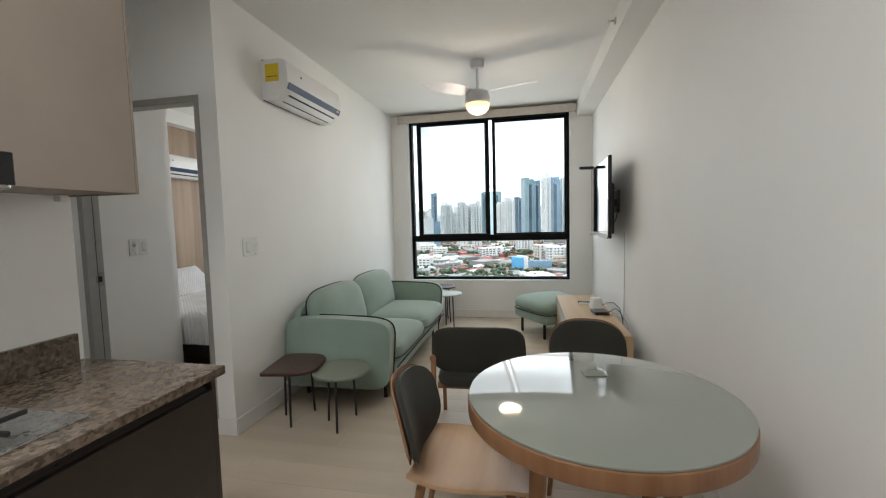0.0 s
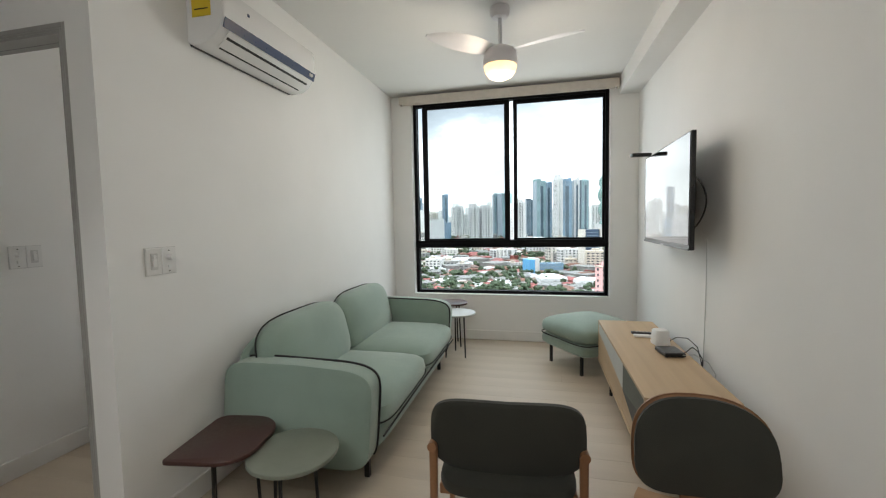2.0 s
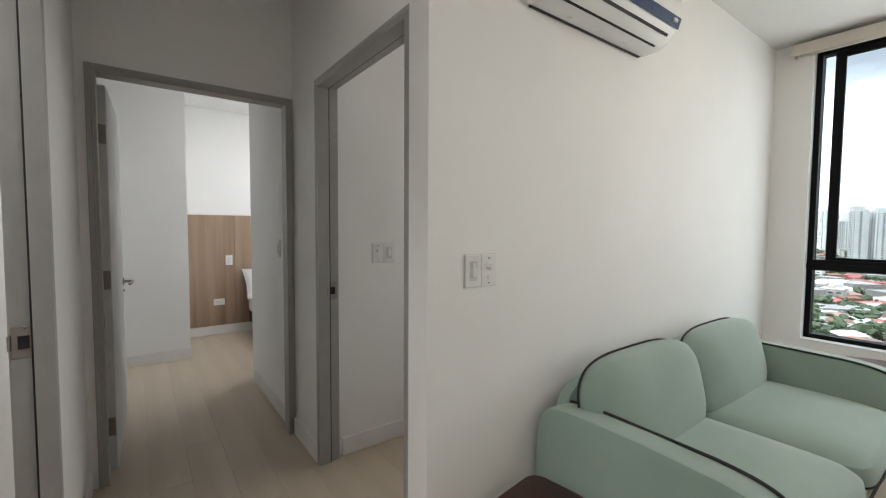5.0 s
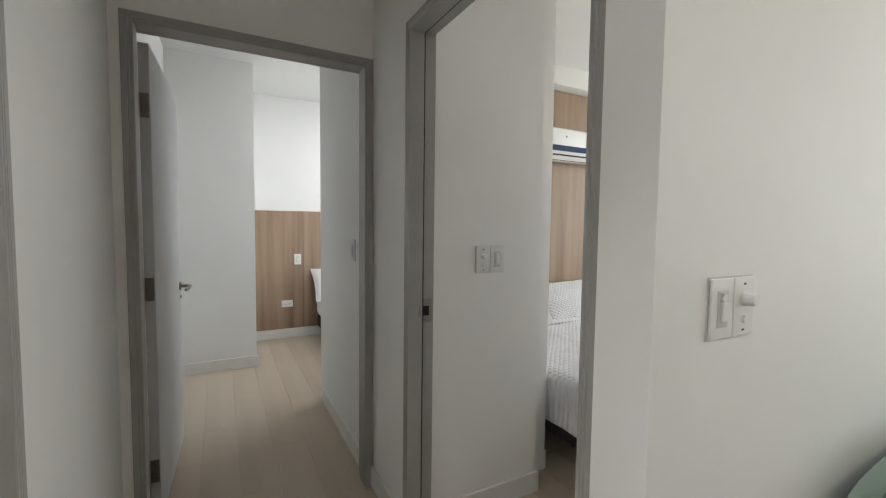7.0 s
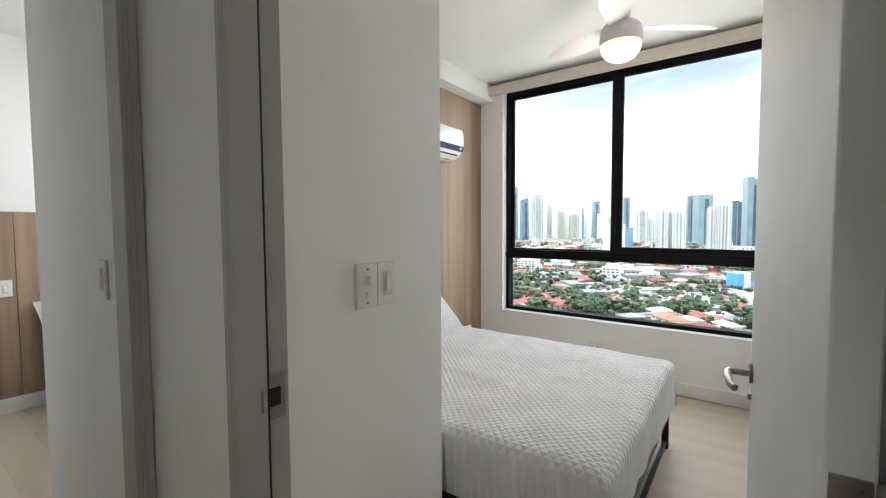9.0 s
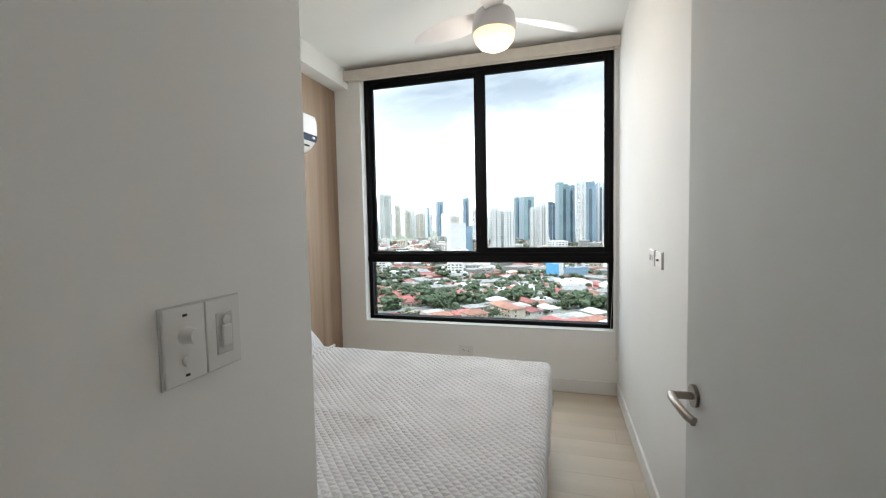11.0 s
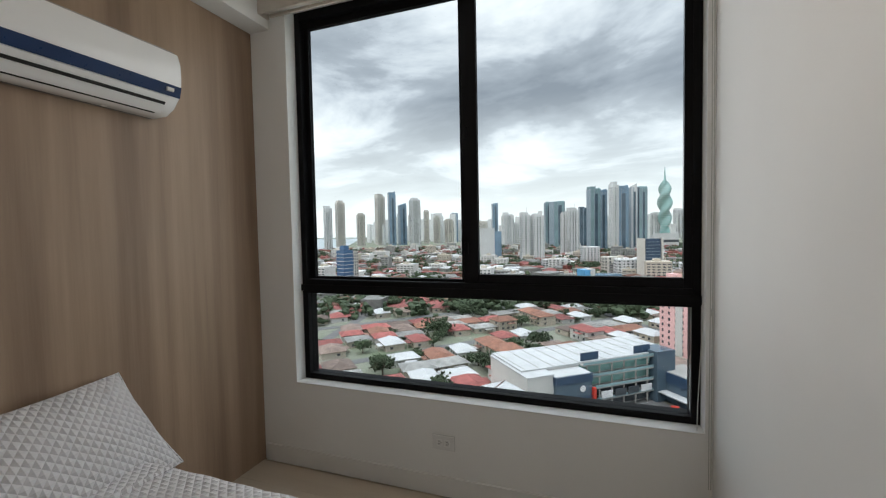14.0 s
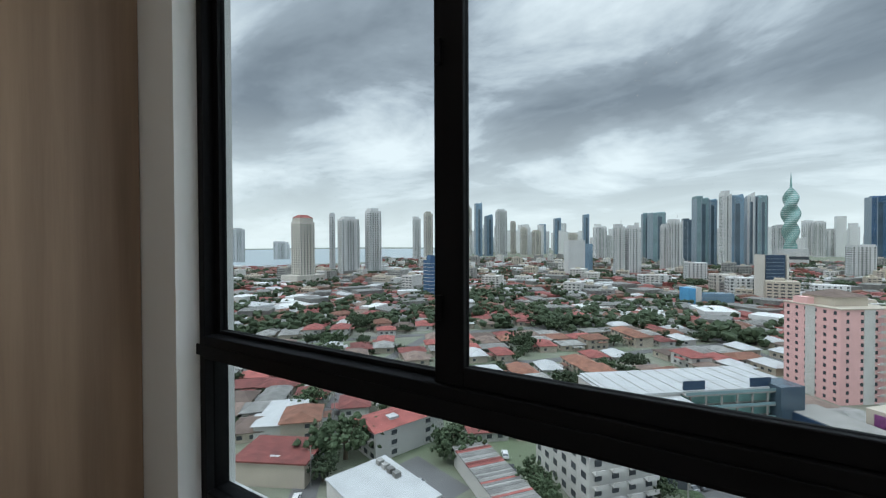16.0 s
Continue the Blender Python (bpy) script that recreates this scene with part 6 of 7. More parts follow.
# mid-rise blocks and sheds between the houses and the skyline
blk = {k: bmesh.new() for k in ("render_w", "render_c", "roof_g", "win_d")}
for _ in range(190):
    az, d = rng.uniform(-62, 28), rng.uniform(480, 1500)
    if az < -40 and d > 1000:
        continue
    x, y = at(az, d)
    w, l, hh = rng.uniform(6, 13), rng.uniform(6, 11), rng.choice((7.5, 10.5, 10.5, 13.5, 16.5, 22.5))
    add_box(blk[rng.choice(("render_w", "render_w", "render_c", "roof_g"))], x - w, x + w, y - l, y + l, G, G + hh)
    add_box(blk["render_c"], x - w * 0.4, x + w * 0.2, y - l * 0.4, y + l * 0.4, G + hh, G + hh + 2.6)
    for f in range(int(hh / 3)):
        n = max(2, int(w / 2.2))
        for k in range(n):
            u = x - w + (k + 0.5) * 2 * w / n
            add_box(blk["win_d"], u - w / n * 0.62, u + w / n * 0.62, y - l - 0.12, y - l + 0.1, G + 3 * f + 1.0, G + 3 * f + 2.3)
for k, bm in blk.items():
    tagged(part("distant_blocks", bm, M[k]), "distant mid-rise blocks among the low houses", "buildings", kind="stuff")

# background skyline between the named towers, its haze put into the pale concrete
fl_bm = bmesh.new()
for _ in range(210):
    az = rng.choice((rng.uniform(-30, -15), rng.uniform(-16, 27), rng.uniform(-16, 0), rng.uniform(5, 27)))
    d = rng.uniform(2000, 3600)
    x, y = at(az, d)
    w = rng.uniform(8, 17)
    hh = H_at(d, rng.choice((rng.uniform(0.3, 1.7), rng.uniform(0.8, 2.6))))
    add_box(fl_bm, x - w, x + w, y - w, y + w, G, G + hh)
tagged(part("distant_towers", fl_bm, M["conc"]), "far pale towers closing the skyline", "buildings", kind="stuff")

# ---------------- trees ----------------


def tree_meshes(seed, wide, tall):
    r = random.Random(seed)
    tr = bmesh.new()
    add_rod(tr, (0, 0, 0), (0.1, 0, tall * 0.45), wide * 0.055, wide * 0.035, 8)
    tips = []
    for k in range(6):
        a = k * 1.05 + r.uniform(-0.3, 0.3)
        tip = Vector((math.cos(a) * wide * r.uniform(0.3, 0.55), math.sin(a) * wide * r.uniform(0.3, 0.55), tall * r.uniform(0.58, 0.85)))
        add_rod(tr, (0.08, 0, tall * r.uniform(0.3, 0.44)), tip, wide * 0.026, wide * 0.008, 6)
        tips.append(tip)
    blobs = []
    for _ in range(300):
        c = Vector(r.choice(tips)) + Vector((r.gauss(0, 1), r.gauss(0, 1), r.gauss(0, 0.7))) * wide * 0.17 - Vector((0, 0, tall * 0.10))
        s = wide * r.uniform(0.04, 0.105)
        blobs.append((c, (s, s * r.uniform(0.6, 1.1), s * r.uniform(0.4, 0.8)), Euler((r.uniform(0, 3), r.uniform(0, 3), r.uniform(0, 3)))))
    return mesh_of("trunk", tr, M["bark"]), clump_mesh("crown", blobs, M["foliage"], 0.3, seed)


KINDS = [tree_meshes(5 + k, w, t) for k, (w, t) in enumerate(((9, 9), (11, 10), (8, 11), (6, 7), (13, 12)))]


def tree(x, y, kind, s=1.0, turn=0.0, label="broad green tree among the houses"):
    t = thing("tree", Matrix.Translation((x, y, G)) @ Matrix.Rotation(turn, 4, "Z") @ Matrix.Diagonal((s, s, s, 1)), label, "tree", "trees of the neighbourhood")
    shared("trunk", KINDS[kind][0], t)
    shared("crown", KINDS[kind][1], t)
    return t


# ---------------- houses ----------------
ROOFS = ("roof_r", "roof_g", "roof_t", "roof_r", "roof_g", "roof_b", "roof_w", "roof_r")
WORDS = {"roof_r": "red metal", "roof_t": "terracotta tile", "roof_g": "grey sheet", "roof_b": "weathered brown", "roof_w": "white coated"}


def house(m, w, l, h, rise, roof, wall, hip=0.5):
    o = thing("house", m, "low house with %s roof and pale walls" % WORDS[roof], "house", "houses of the neighbourhood")
    part("wall", box(-w / 2, w / 2, -l / 2, l / 2, 0, h), M[wall], o)
    e = 0.7
    part("roof", loft([[(-w / 2 - e, -l / 2 - e, h - 0.15), (w / 2 + e, -l / 2 - e, h - 0.15), (w / 2 + e, l / 2 + e, h - 0.15), (-w / 2 - e, l / 2 + e, h - 0.15)],
                       [(-w / 2 - e, -l / 2 - e, h + 0.05), (w / 2 + e, -l / 2 - e, h + 0.05), (w / 2 + e, l / 2 + e, h + 0.05), (-w / 2 - e, l / 2 + e, h + 0.05)],
                       [(-0.1, -l / 2 * hip, h + rise), (0.1, -l / 2 * hip, h + rise), (0.1, l / 2 * hip, h + rise), (-0.1, l / 2 * hip, h + rise)]]), M[roof], o)
    part("porch_roof", box(-w / 2 - 3.2, -w / 2 - 0.7, -l * 0.32, l * 0.1, h * 0.78, h * 0.78 + 0.14), M[roof], o)
    for x in (-w / 2 - 3.0, ):
        for y in (-l * 0.3, l * 0.08):
            part("post", box(x - 0.1, x + 0.1, y - 0.1, y + 0.1, 0, h * 0.78), M[wall], o)
    for f in range(max(1, int(h / 2.9))):
        z = 1.7 + 2.9 * f
        for s in (-1, 1):
            for y in (-l * 0.28, 0.0, l * 0.28):
                a, b = sorted((s * w / 2, s * (w / 2 + 0.06)))
                part("window", box(a, b, y - 0.8, y + 0.8, z - 0.6, z + 0.6), M["win_d"], o)
            a, b = sorted((s * l / 2, s * (l / 2 + 0.06)))
            part("window", box(-w * 0.2 - 0.8, -w * 0.2 + 0.8, a, b, z - 0.6, z + 0.6), M["win_d"], o)
    return o


protos = []
BLOCKED = [(-25, 112, 22), (2, 138, 34), (28, 160, 28), (-6, 122, 14), (-78, 101, 20), (-48, 92, 22), (-66, 75, 17), (-95, 73, 16), (46, 222, 24)]


def free(x, y, pad=0):
    if Vector((x, y)).dot(N) - K0.dot(N) > -8 - pad:
        return False
    for a, b in STREETS:
        a, b = Vector(a), Vector(b)
        t = max(0, min(1, (Vector((x, y)) - a).dot(b - a) / (b - a).length_squared))
        if (a + (b - a) * t - Vector((x, y))).length < 7 + pad:
            return False
    return all(math.hypot(x - bx, y - by) > r + 2 for bx, by, r in BLOCKED)


spots = []
tilt = radians(41)
for i in range(-24, 26):
    for j in range(-4, 30):
        u, v = i * 14.6 + rng.uniform(-1.5, 1.5), j * 13.8 + rng.uniform(-1.5, 1.5)
        x, y = -30 + u * math.cos(tilt) - v * math.sin(tilt), 90 + u * math.sin(tilt) + v * math.cos(tilt)
        d, az = math.hypot(x - EX, y - EY), math.degrees(math.atan2(x - EX, y - EY))
        if -64 < az < 24 and 92 < d < 430 and y > 60 and free(x, y):
            spots.append((d, x, y))
spots.sort()
trees = 0
for k, (d, x, y) in enumerate(spots):
    if rng.random() < 0.15 or k >= 285:
        if trees < 150:
            tree(x + rng.uniform(-3, 3), y + rng.uniform(-3, 3), rng.randrange(5), rng.uniform(0.55, 1.05), rng.uniform(0, 6.2))
            trees += 1
        continue
    m = Matrix.Translation((x, y, G)) @ Matrix.Rotation(tilt + rng.choice((0, math.pi / 2, math.pi, -math.pi / 2)) + rng.uniform(-0.08, 0.08), 4, "Z")
    if len(protos) < 16:
        protos.append(house(m, rng.uniform(8.5, 11.5), rng.uniform(11, 15.5), rng.choice((3.4, 3.6, 6.0, 3.2)), rng.uniform(1.3, 2.3), ROOFS[len(protos) % 8], rng.choice(("render_w", "render_c")), rng.uniform(0.35, 0.75)))
    else:
        copy_thing(rng.choice(protos), m)
    if rng.random() < 0.34 and trees < 170:
        tree(x + rng.choice((-9, 9)), y + rng.uniform(-5, 5), rng.choice((0, 2, 3)), rng.uniform(0.32, 0.62), rng.uniform(0, 6.2))
        trees += 1

blobs = []
for _ in range(520):
    az, d = rng.uniform(-66, 30), 300 + 1250 * rng.random() ** 1.4
    if az < -40 and d > 1000:
        continue
    x, y = at(az, d)
    grove = rng.choice((5, 8, 8, 15))
    for _ in range(rng.randrange(16, 46)):
        s = rng.uniform(1.3, 3.6)
        blobs.append(((x + rng.gauss(0, grove), y + rng.gauss(0, grove * 0.8), G + rng.uniform(1.0, 8.5)), (s, s * 0.9, s * 0.75), Euler((0, 0, rng.uniform(0, 6)))))
tagged(new("distant_trees", clump_mesh("distant_trees", blobs, M["foliage"], 0.22, 3)), "distant clumps of trees between the roofs", "trees", kind="stuff")

# ---------------- nearer blocks ----------------


def banded(name, m, w, l, h, floors, label, wall="render_w", roof="roof_w", n=6, half=0.9):
    o = thing(name, m, label, "building")
    part("wall", box(-w / 2, w / 2, -l / 2, l / 2, 0, h), M[wall], o)
    part("roof", box(-w / 2 - 0.4, w / 2 + 0.4, -l / 2 - 0.4, l / 2 + 0.4, h, h + 0.5, 0.05, 1), M[roof], o)
    fh = h / floors
    for f in range(floors):
        for s in (-1, 1):
            for i in range(n):
                y = -l / 2 + (i + 0.5) * l / n
                a, b = sorted((s * w / 2, s * (w / 2 + 0.08)))
                part("window", box(a, b, y - half, y + half, fh * (f + 0.32), fh * (f + 0.78)), M["win_d"], o)
            for i in range(max(2, n - 2)):
                x = -w / 2 + (i + 0.5) * w / max(2, n - 2)
                a, b = sorted((s * l / 2, s * (l / 2 + 0.08)))
                part("window", box(x - half, x + half, a, b, fh * (f + 0.32), fh * (f + 0.78)), M["win_d"], o)
    return o


# white block of flats with hipped white roof and balconies
U2 = Vector((0.68, 0.733))
wf = banded("apartment_building", oriented((-25.3, 112.5), U2), 18, 24, 13.0, 4, "white four-storey flats with balconies and white hipped roof", n=6)
part("hipped_roof", loft([[(-10, -13, 13.5), (10, -13, 13.5), (10, 13, 13.5), (-10, 13, 13.5)], [(-0.2, -4.5, 15.6), (0.2, -4.5, 15.6), (0.2, 4.5, 15.6), (-0.2, 4.5, 15.6)]]), M["roof_w"], wf)
for sx, sy in ((-1, -1), (1, -1), (1, 1), (-1, 1)):
    part("ridge_cap", rod((sx * 9.9, sy * 12.9, 13.62), (sx * 0.2, sy * 4.5, 15.68), 0.16, seg=6), M["roof_t"], wf, "red ridge cap")
for f in range(1, 4):
    for k in range(4):
        x = -6.8 + 4.5 * k
        bl = part("balcony", boxes((x - 1.6, x + 1.6, -13.6, -12, f * 3.25 - 0.1, f * 3.25 + 0.08), (x - 1.6, x + 1.6, -13.6, -13.48, f * 3.25 + 0.08, f * 3.25 + 0.95)), M["render_w"], wf)
# shops: long white-roofed block, dark glazed corner and right wing
US = Vector((0.777, 0.629))
O = Vector((-5.0, 140.0))
mall = thing("shopping_centre", oriented(O, US), "white-roofed shopping centre with glazed galleries and dark blocks", "building")
part("wall", box(-20, 40, 4, 24, 0, 16), M["render_w"], mall)
part("roof", box(-20.4, 40.4, 3.6, 24.4, 16, 16.5), M["roof_w"], mall)
for k in range(12):
    part("roof_seam", box(-19 + 5 * k - 0.1, -19 + 5 * k + 0.1, 3.7, 24.3, 16.5, 16.58), M["paving"], mall)
part("white_end", box(-21, -12, -1, 24, 0, 15.5), M["render_w"], mall)
part("end_roof", box(-21.3, -11.7, -1.3, 24.2, 15.5, 15.9), M["roof_w"], mall)
for f in range(4):
    z = 0.4 + 4 * f
    part("gallery", box(1, 34, 1.6, 3.99, z + 3.2, z + 3.6), M["paving"], mall, "gallery floor")
    part("gallery_glass", box(1, 34, 3.5, 3.99, z + 0.3, z + 3.2), M["gl_green"] if f > 1 else M["win_d"], mall)
    part("balustrade", box(1, 34, 1.6, 1.7, z + 3.6, z + 4.4), M["gl_teal"], mall)
for k in range(7):
    part("column", rod((2.5 + 5 * k, 1.9, 0), (2.5 + 5 * k, 1.9, 16), 0.3, seg=10), M["paving"], mall)
cbk = part("corner_block", box(-12, 1, -2.5, 8, 0, 14), M["gl_dark"], mall, "dark glazed corner block")
part("fascia", box(-12.2, 1.2, -2.7, 8.2, 12.6, 15), M["navy"], cbk)
part("cap", box(-11.8, 0.8, -2.3, 7.8, 15, 15.2), M["roof_w"], cbk)
part("band", box(-12.1, 1.1, -2.6, 8.1, 7.4, 8.0), M["navy"], cbk)
part("round_sign", rod((-2.5, -2.62, 10.6), (-2.5, -2.78, 10.6), 1.0, seg=24), M["signw"], cbk, "round pale sign")
wing = part("right_wing", box(34, 46, -28, 4, 0, 9.5), M["gl_dark"], mall, "dark right-hand wing")
part("fascia", box(33.8, 46.2, -28.2, 4, 6.8, 10.2), M["navy"], wing)
part("cap", box(34.2, 45.8, -27.8, 3.8, 10.2, 10.4), M["paving"], wing)
part("canopy", box(30.5, 34, -26, 2, 3.6, 4.0), M["roof_w"], wing)
part("stair_tower", box(30, 38, 0, 8, 0, 17.5), M["gl_dark"], mall, "dark stair tower")
for x0, mat in ((8, "signw"), (13.5, "win_d"), (19, "win_d"), (24.5, "signw")):
    part("shop_sign", box(x0, x0 + 4.6, 1.40, 1.58, 4.3, 6.6), M[mat], mall, "plain shop sign panel")
for x0 in (2, 24):
    part("roof_screen", box(x0, x0 + 7, 4.2, 4.5, 16.6, 19.2), M["navy"], mall, "blue roof screen")
part("red_sign", box(1.1, 2.0, -3.4, -2.4, 5, 10.5), M["orange"], mall, "tall red sign")
pv = thing("pavilion", oriented((-6.5, 124.5), US), "small blue-fronted pavilion with flat pale roof", "building")
part("wall", box(-6.5, 6.5, -5, 5, 0, 8.0), M["navy"], pv)
part("roof", box(-6.9, 6.9, -5.4, 5.4, 8.0, 8.4), M["paving"], pv)
part("glass_front", box(-6.0, 6.0, -5.1, -5.0, 0.4, 3.8), M["win_d"], pv)
part("sign_band", box(-3, 4, -5.2, -5.1, 3.9, 4.7), M["signw"], pv)
for k in range(9):
    part("fin", box(-6.2 + 1.5 * k, -6.0 + 1.5 * k, -5.16, -5.0, 4.8, 7.6), M["skyblue"], pv)
ms = thing("pole_sign", Matrix.Translation((20, 137, G)), "tall pole sign with red panel by the car park", "sign")
part("pole", rod((0, 0, 0), (0, 0, 5.5), 0.2, seg=10), M["paving"], ms)
part("panel", box(-1.1, 1.1, -0.2, 0.2, 5.5, 8.0), M["orange"], ms)
bb = thing("billboard", oriented((41, 160), N), "purple advertising billboard on a grey wall", "billboard")
part("panel", box(-3, 3, -0.3, 0.1, 6, 13), M["purple"], bb)
part("wall", box(-5, 14, 0.1, 10, 0, 14), M["render_c"], bb)
# pink block
pk = banded("pink_apartment_building", Matrix.Translation((*at(12.0, 226), G)) @ Matrix.Rotation(radians(36), 4, "Z"), 23, 23, 35, 12, "pink and white apartment block with stepped roof", "render_p", "render_c", 6, 0.55)
part("white_strip", boxes((-2.2, 2.2, -11.7, -11.5, 0, 35), (-11.7, -11.5, -2, 2, 0, 35)), M["render_w"], pk)
for f in range(12):
    for x in (4.5, 9.0):
        part("balcony", boxes((x - 1.5, x + 1.5, -12.9, -11.5, f * 2.92 + 0.15, f * 2.92 + 0.3), (x - 1.5, x + 1.5, -12.9, -12.75, f * 2.92 + 0.3, f * 2.92 + 1.15)), M["render_w"], pk)
part("penthouse", box(-8, 6, -6, 7, 35.5, 39), M["render_c"], pk)
part("penthouse_roof", loft([[(-8.6, -6.6, 39), (6.6, -6.6, 39), (6.6, 7.6, 39), (-8.6, 7.6, 39)], [(-2, -0.5, 41.4), (0, -0.5, 41.4), (0, 1.5, 41.4), (-2, 1.5, 41.4)]]), M["roof_b"], pk)
part("stair_head", box(-11, -7, 2, 8, 35.5, 38), M["render_p"], pk)
# long red-roofed school-like block, sheds and yard
rr = banded("red_roofed_block", oriented((-78.5, 103.5), Vector((0.32, 0.95))), 24, 11, 8.2, 3, "long white three-storey block with red roof", "render_w", "render_w", 3)
part("pitched_roof", loft([[(-13, -6.6, 8.7), (13, -6.6, 8.7), (13, 6.6, 8.7), (-13, 6.6, 8.7)], [(-12.6, -0.1, 10.4), (12.6, -0.1, 10.4), (12.6, 0.1, 10.4), (-12.6, 0.1, 10.4)]]), M["roof_r"], rr, "red sheet roof")
part("roof_patch", box(-6, -3, -3.4, -0.6, 9.6, 10.25), M["roof_w"], rr)
sh = thing("long_shed", oriented((-43, 94), Vector((0.78, -0.62))), "long grey corrugated shed with rusty patches", "shed")
part("wall", box(-16, 16, -4.5, 4.5, 0, 5), M["render_w"], sh)
for k in range(40):
    part("roof_sheet", box(-16.3 + 0.815 * k, -15.52 + 0.815 * k, -5, 5, 5.0 + 0.05 * (k % 2), 5.22 + 0.05 * (k % 2)), M["roof_r"] if k in (3, 4, 11, 12, 13, 22, 29) else M["roof_g"], sh)
fr = thing("flat_roofed_hall", oriented((-63, 76), Vector((0.95, -0.3))), "white flat-roofed hall with roof machines", "building")
part("wall", box(-11, 11, -8, 8, 0, 5), M["render_w"], fr)
part("roof", box(-11.3, 11.3, -8.3, 8.3, 5, 5.4), M["roof_w"], fr)
for k in range(4):
    part("roof_unit", box(-9 + 2.4 * k, -7.4 + 2.4 * k, 4, 5.6, 5.4, 6.6, 0.05, 1), M["roof_g"], fr)
lf = thing("red_roofed_house", oriented((-95, 76), Vector((0.9, 0.44))), "two large red-roofed houses joined by a yard", "house")
part("wall", boxes((-10, 8, -8, 0, 0, 6.2), (-12, 4, 0.1, 8, 0, 4.4)), M["render_c"], lf)
part("roof", boxes((-10.8, 8.8, -8.8, 0.6, 6.2, 6.6), (-12.8, 4.8, 0.7, 8.8, 4.4, 4.8)), M["roof_r"], lf)
part("roof_light", box(-2, 0.5, -6, -5.2, 6.6, 6.66), M["roof_w"], lf)
yl = house(oriented((-118, 92), Vector((0.8, 0.6))), 12, 20, 5, 1.2, "roof_w", "render_w", 0.8)
strip("pavement_yard", (-72, 92), (-52, 86), 16, M["asphalt"], 0.06, "asphalt yard behind the white hall", "yard")
for x, y, k, s in ((-86, 88, 1, 1.2), (-60, 103, 0, 0.95), (-64, 108, 2, 0.7), (-35, 99, 2, 0.8), (-31, 95, 3, 0.9), (-52, 134, 3, 0.8), (-10, 113, 3, 0.8), (-88, 96, 3, 1.0), (-83, 77, 2, 0.7), (32, 150, 3, 0.6), (28, 146, 3, 0.5)):
    tree(x, y, k, s, x * 0.7)


def palm(x, y, h):
    t = thing("palm", Matrix.Translation((x, y, G)), "small palm tree by the car park", "tree")
    part("trunk", rod((0, 0, 0), (0.2, 0, h), 0.16, 0.11, 8), M["bark"], t)
    for k in range(13):
        a = k * 2.4
        bm = bmesh.new()
        pr = None
        for i in range(7):
            g = i / 6
            r, z = 2.4 * g, h + 0.8 * math.sin(g * 2.4) - 1.2 * g * g
            wd_ = 0.35 * math.sin(math.pi * min(1, g + 0.12)) + 0.02
            c = Vector((0.2 + r * math.cos(a), r * math.sin(a), z))
            s = Vector((-math.sin(a), math.cos(a), 0)) * wd_
            cur = (bm.verts.new(c - s + Vector((0, 0, -0.12))), bm.verts.new(c), bm.verts.new(c + s + Vector((0, 0, -0.12))))
            if pr:
                bm.faces.new((pr[0], pr[1], cur[1], cur[0]))
                bm.faces.new((pr[1], pr[2], cur[2], cur[1]))
            pr = cur
        part("frond", bm, M["foliage"], t)


for x, y, h in ((11, 121, 4), (14, 122, 3.4), (-5, 110, 4.2), (-3, 112, 3.6), (20, 134, 4)):
    palm(x, y, h)


def car(m, paint, label):
    c = thing("car", m, label, "car", "cars")
    prof = [(-2.15, 0.35), (-2.2, 0.75), (-1.9, 0.92), (-0.95, 0.98), (-0.35, 1.42), (1.2, 1.45), (1.85, 1.0), (2.15, 0.92), (2.2, 0.4)]
    part("body", loft([[(x, y, min(z, 0.97)) for x, z in prof] for y in (-0.86, -0.8, 0.8, 0.86)]), CARS[paint], c)
    part("roof", loft([[(x, y * (1 - 0.0), z) for x, z in ((-0.42, 1.36), (-0.3, 1.43), (1.15, 1.46), (1.3, 1.38))] for y in (-0.64, 0.64)]), CARS[paint], c)
    part("windows", loft([[(-1.0, s * 0.78, 0.96), (-0.4, s * 0.64, 1.38), (1.28, s * 0.64, 1.4), (1.9, s * 0.78, 0.97)] for s in (-1, 1)]), M["win_d"], c)
    for x in (-1.35, 1.35):
        for s in (-1, 1):
            w = part("wheel", rod((x, s * 0.66, 0.32), (x, s * 0.88, 0.32), 0.32, seg=14), M["tyre"], c)
            part("rim", rod((x, s * 0.875, 0.32), (x, s * 0.89, 0.32), 0.19, seg=10), M["steel"], w)
    return c


master = {}


def park(p, direction, paint):
    m = Matrix.Translation((p[0], p[1], G + 0.12)) @ Matrix.Rotation(math.atan2(direction[1], direction[0]), 4, "Z")
    if paint in master:
        copy_thing(master[paint], m)
    else:
        master[paint] = car(m, paint, "%s car seen from far above" % paint)


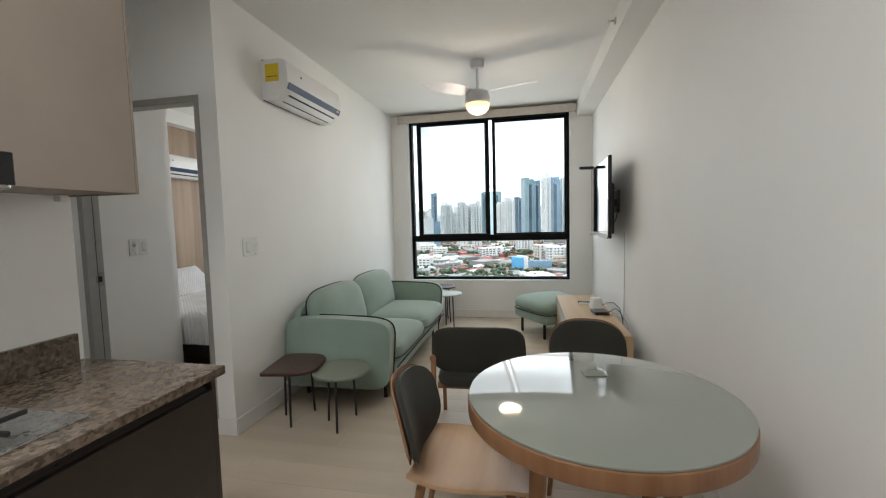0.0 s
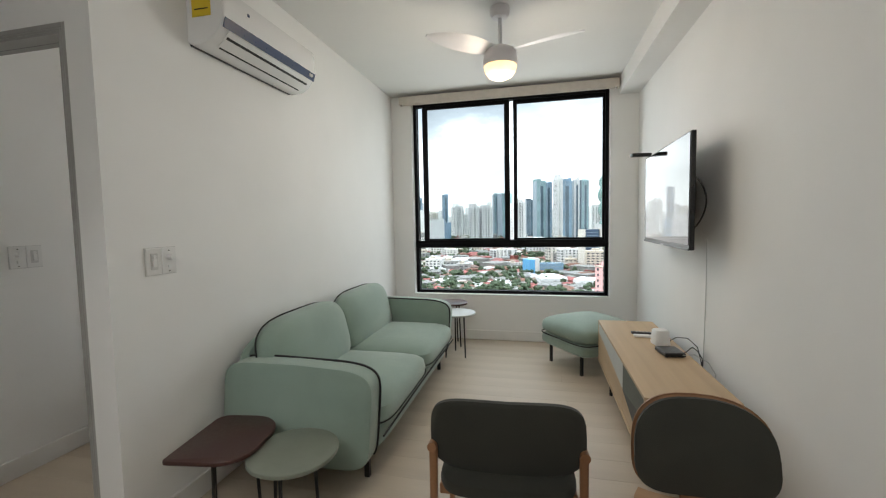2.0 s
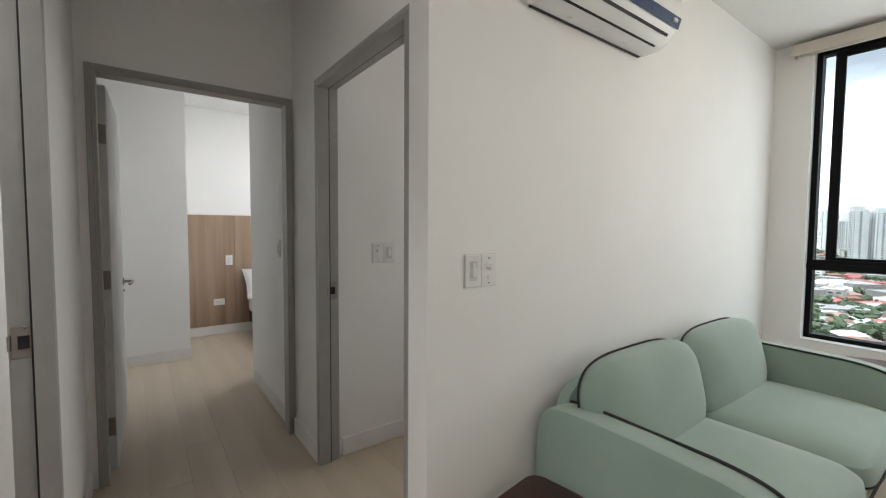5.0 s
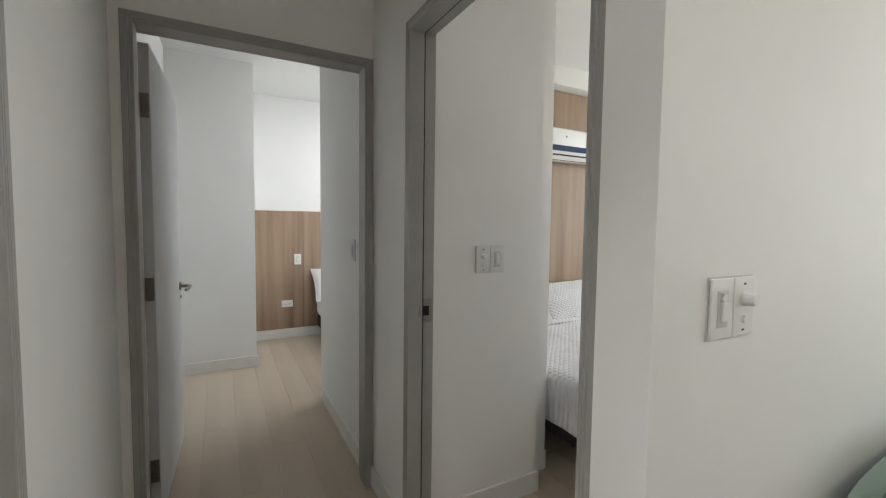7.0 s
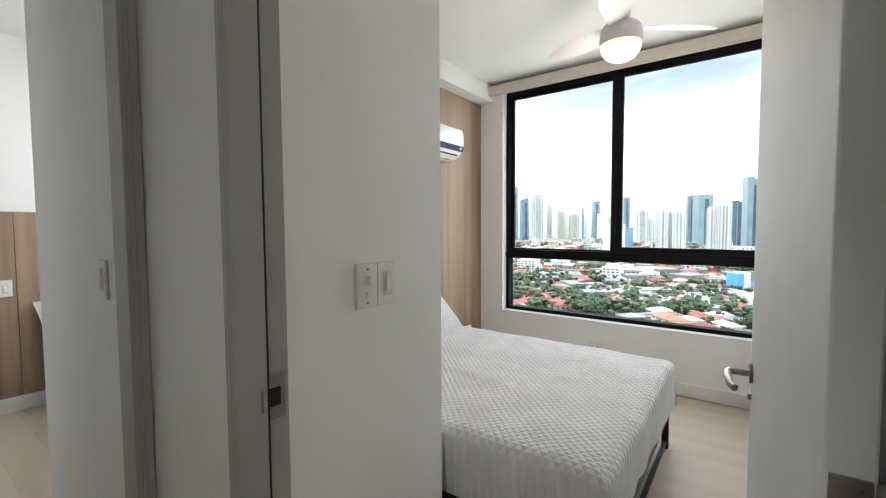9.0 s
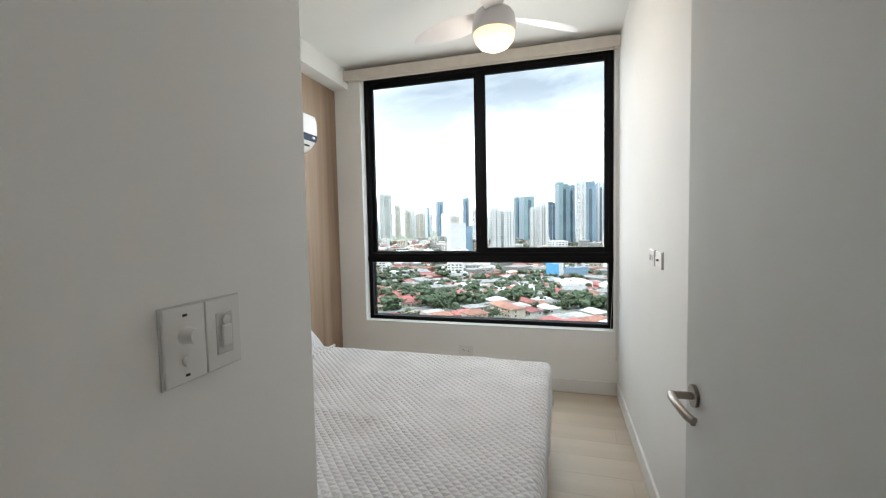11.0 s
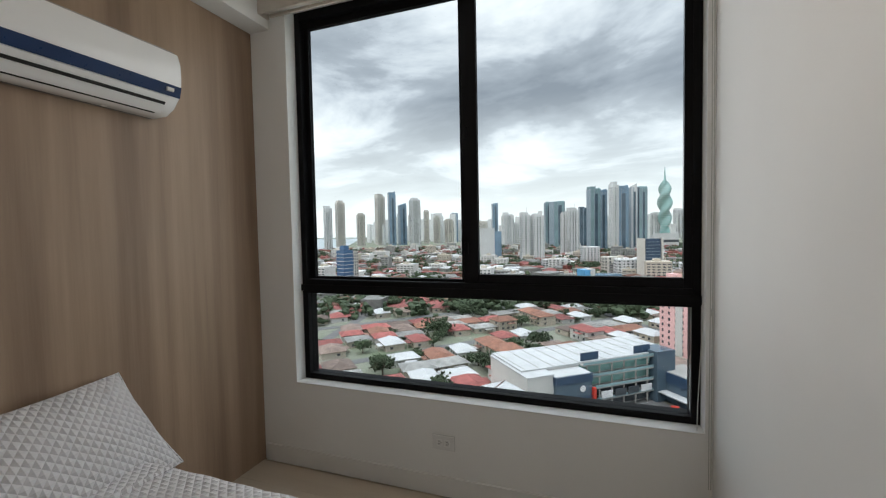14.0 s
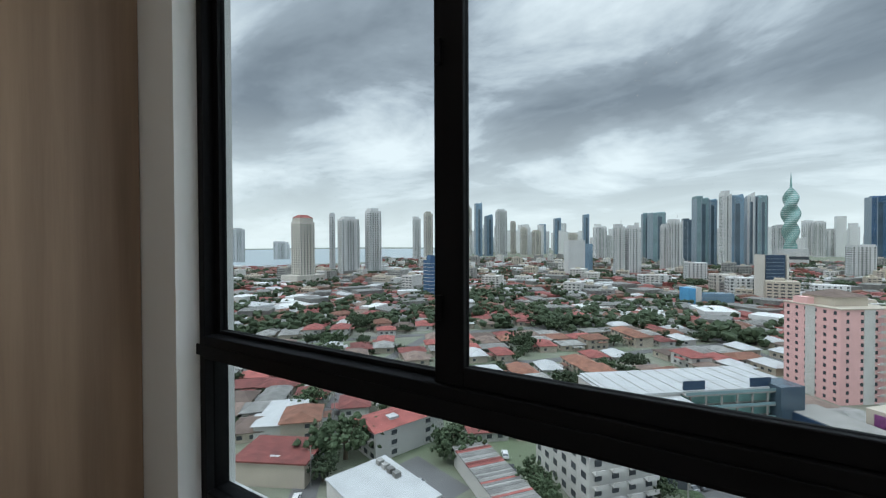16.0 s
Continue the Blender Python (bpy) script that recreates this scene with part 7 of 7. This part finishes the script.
NAMES = ("white", "silver", "grey", "black", "white", "navy", "grey", "silver")
for k in range(6):
    park(O + US * (6 + 3 * k) - Vector((-0.629, 0.777)) * 5.5, (-0.629, 0.777), NAMES[(k * 3) % 8])
for k in range(7):
    park(K0 - N * 16 + U * (30 + 2.9 * k), N, NAMES[(k + 4) % 8])
for k in range(5):
    park(K0 - N * 11 + U * (17 + 3.0 * k), N, NAMES[(k * 5 + 1) % 8])
for k in range(5):
    park(K0 - N * 5 - U * (4 - 2.8 * k) + U * 1, -N, ("black", "navy", "navy", "black", "grey")[k])
for off, s, paint, sg in ((2.8, 24, "navy", 1), (4, 2, "black", 1), (5.5, -3, "grey", 1), (9, 17, "white", 1), (12.5, 23, "white", 1), (13, 42, "silver", 1), (10.5, 47, "white", 1), (17.5, 33, "red", -1),
                          (18, 60, "white", -1), (9, 70, "silver", 1), (13, 90, "white", 1), (17, 110, "grey", -1), (5, 60, "white", 1)):
    park(K0 + N * off + U * s, U * sg, paint)
for (x, y), dr, paint in (((-48.5, 112), (0.5, -0.85), "white"), ((-44, 106), (0.5, -0.85), "black"), ((-62, 88), (1, 0.2), "white"), ((-66, 87), (1, 0.2), "grey"), ((-104, 97), (0.6, 0.8), "silver"), ((-118, 120), (0.5, 0.9), "white"), ((-82, 68), (0.6, -0.75), "white")):
    park((x, y), dr, paint)


def street_pole(x, y, h):
    p = thing("street_pole", Matrix.Translation((x, y, G)), "grey street pole with crossarm and wires", "pole")
    part("pole", rod((0, 0, 0), (0, 0, h), 0.16, 0.09, 8), M["paving"], p)
    part("crossarm", box(-1.2, 1.2, -0.06, 0.06, h - 1.2, h - 1.05), M["bark"], p)
    part("transformer", rod((0.3, 0.3, h - 3.2), (0.3, 0.3, h - 2.2), 0.28, seg=10), M["roof_g"], p)


for s in range(-1, 9):
    q = K0 - N * 1.0 + U * (6 + s * 30)
    street_pole(q.x, q.y, 11)
for x, y in ((-84, 74), (-107, 104), (-124, 130), (-92, 84)):
    street_pole(x, y, 10)
q = K0 + N * 21.5 + U * 34
street_pole(q.x, q.y, 12)
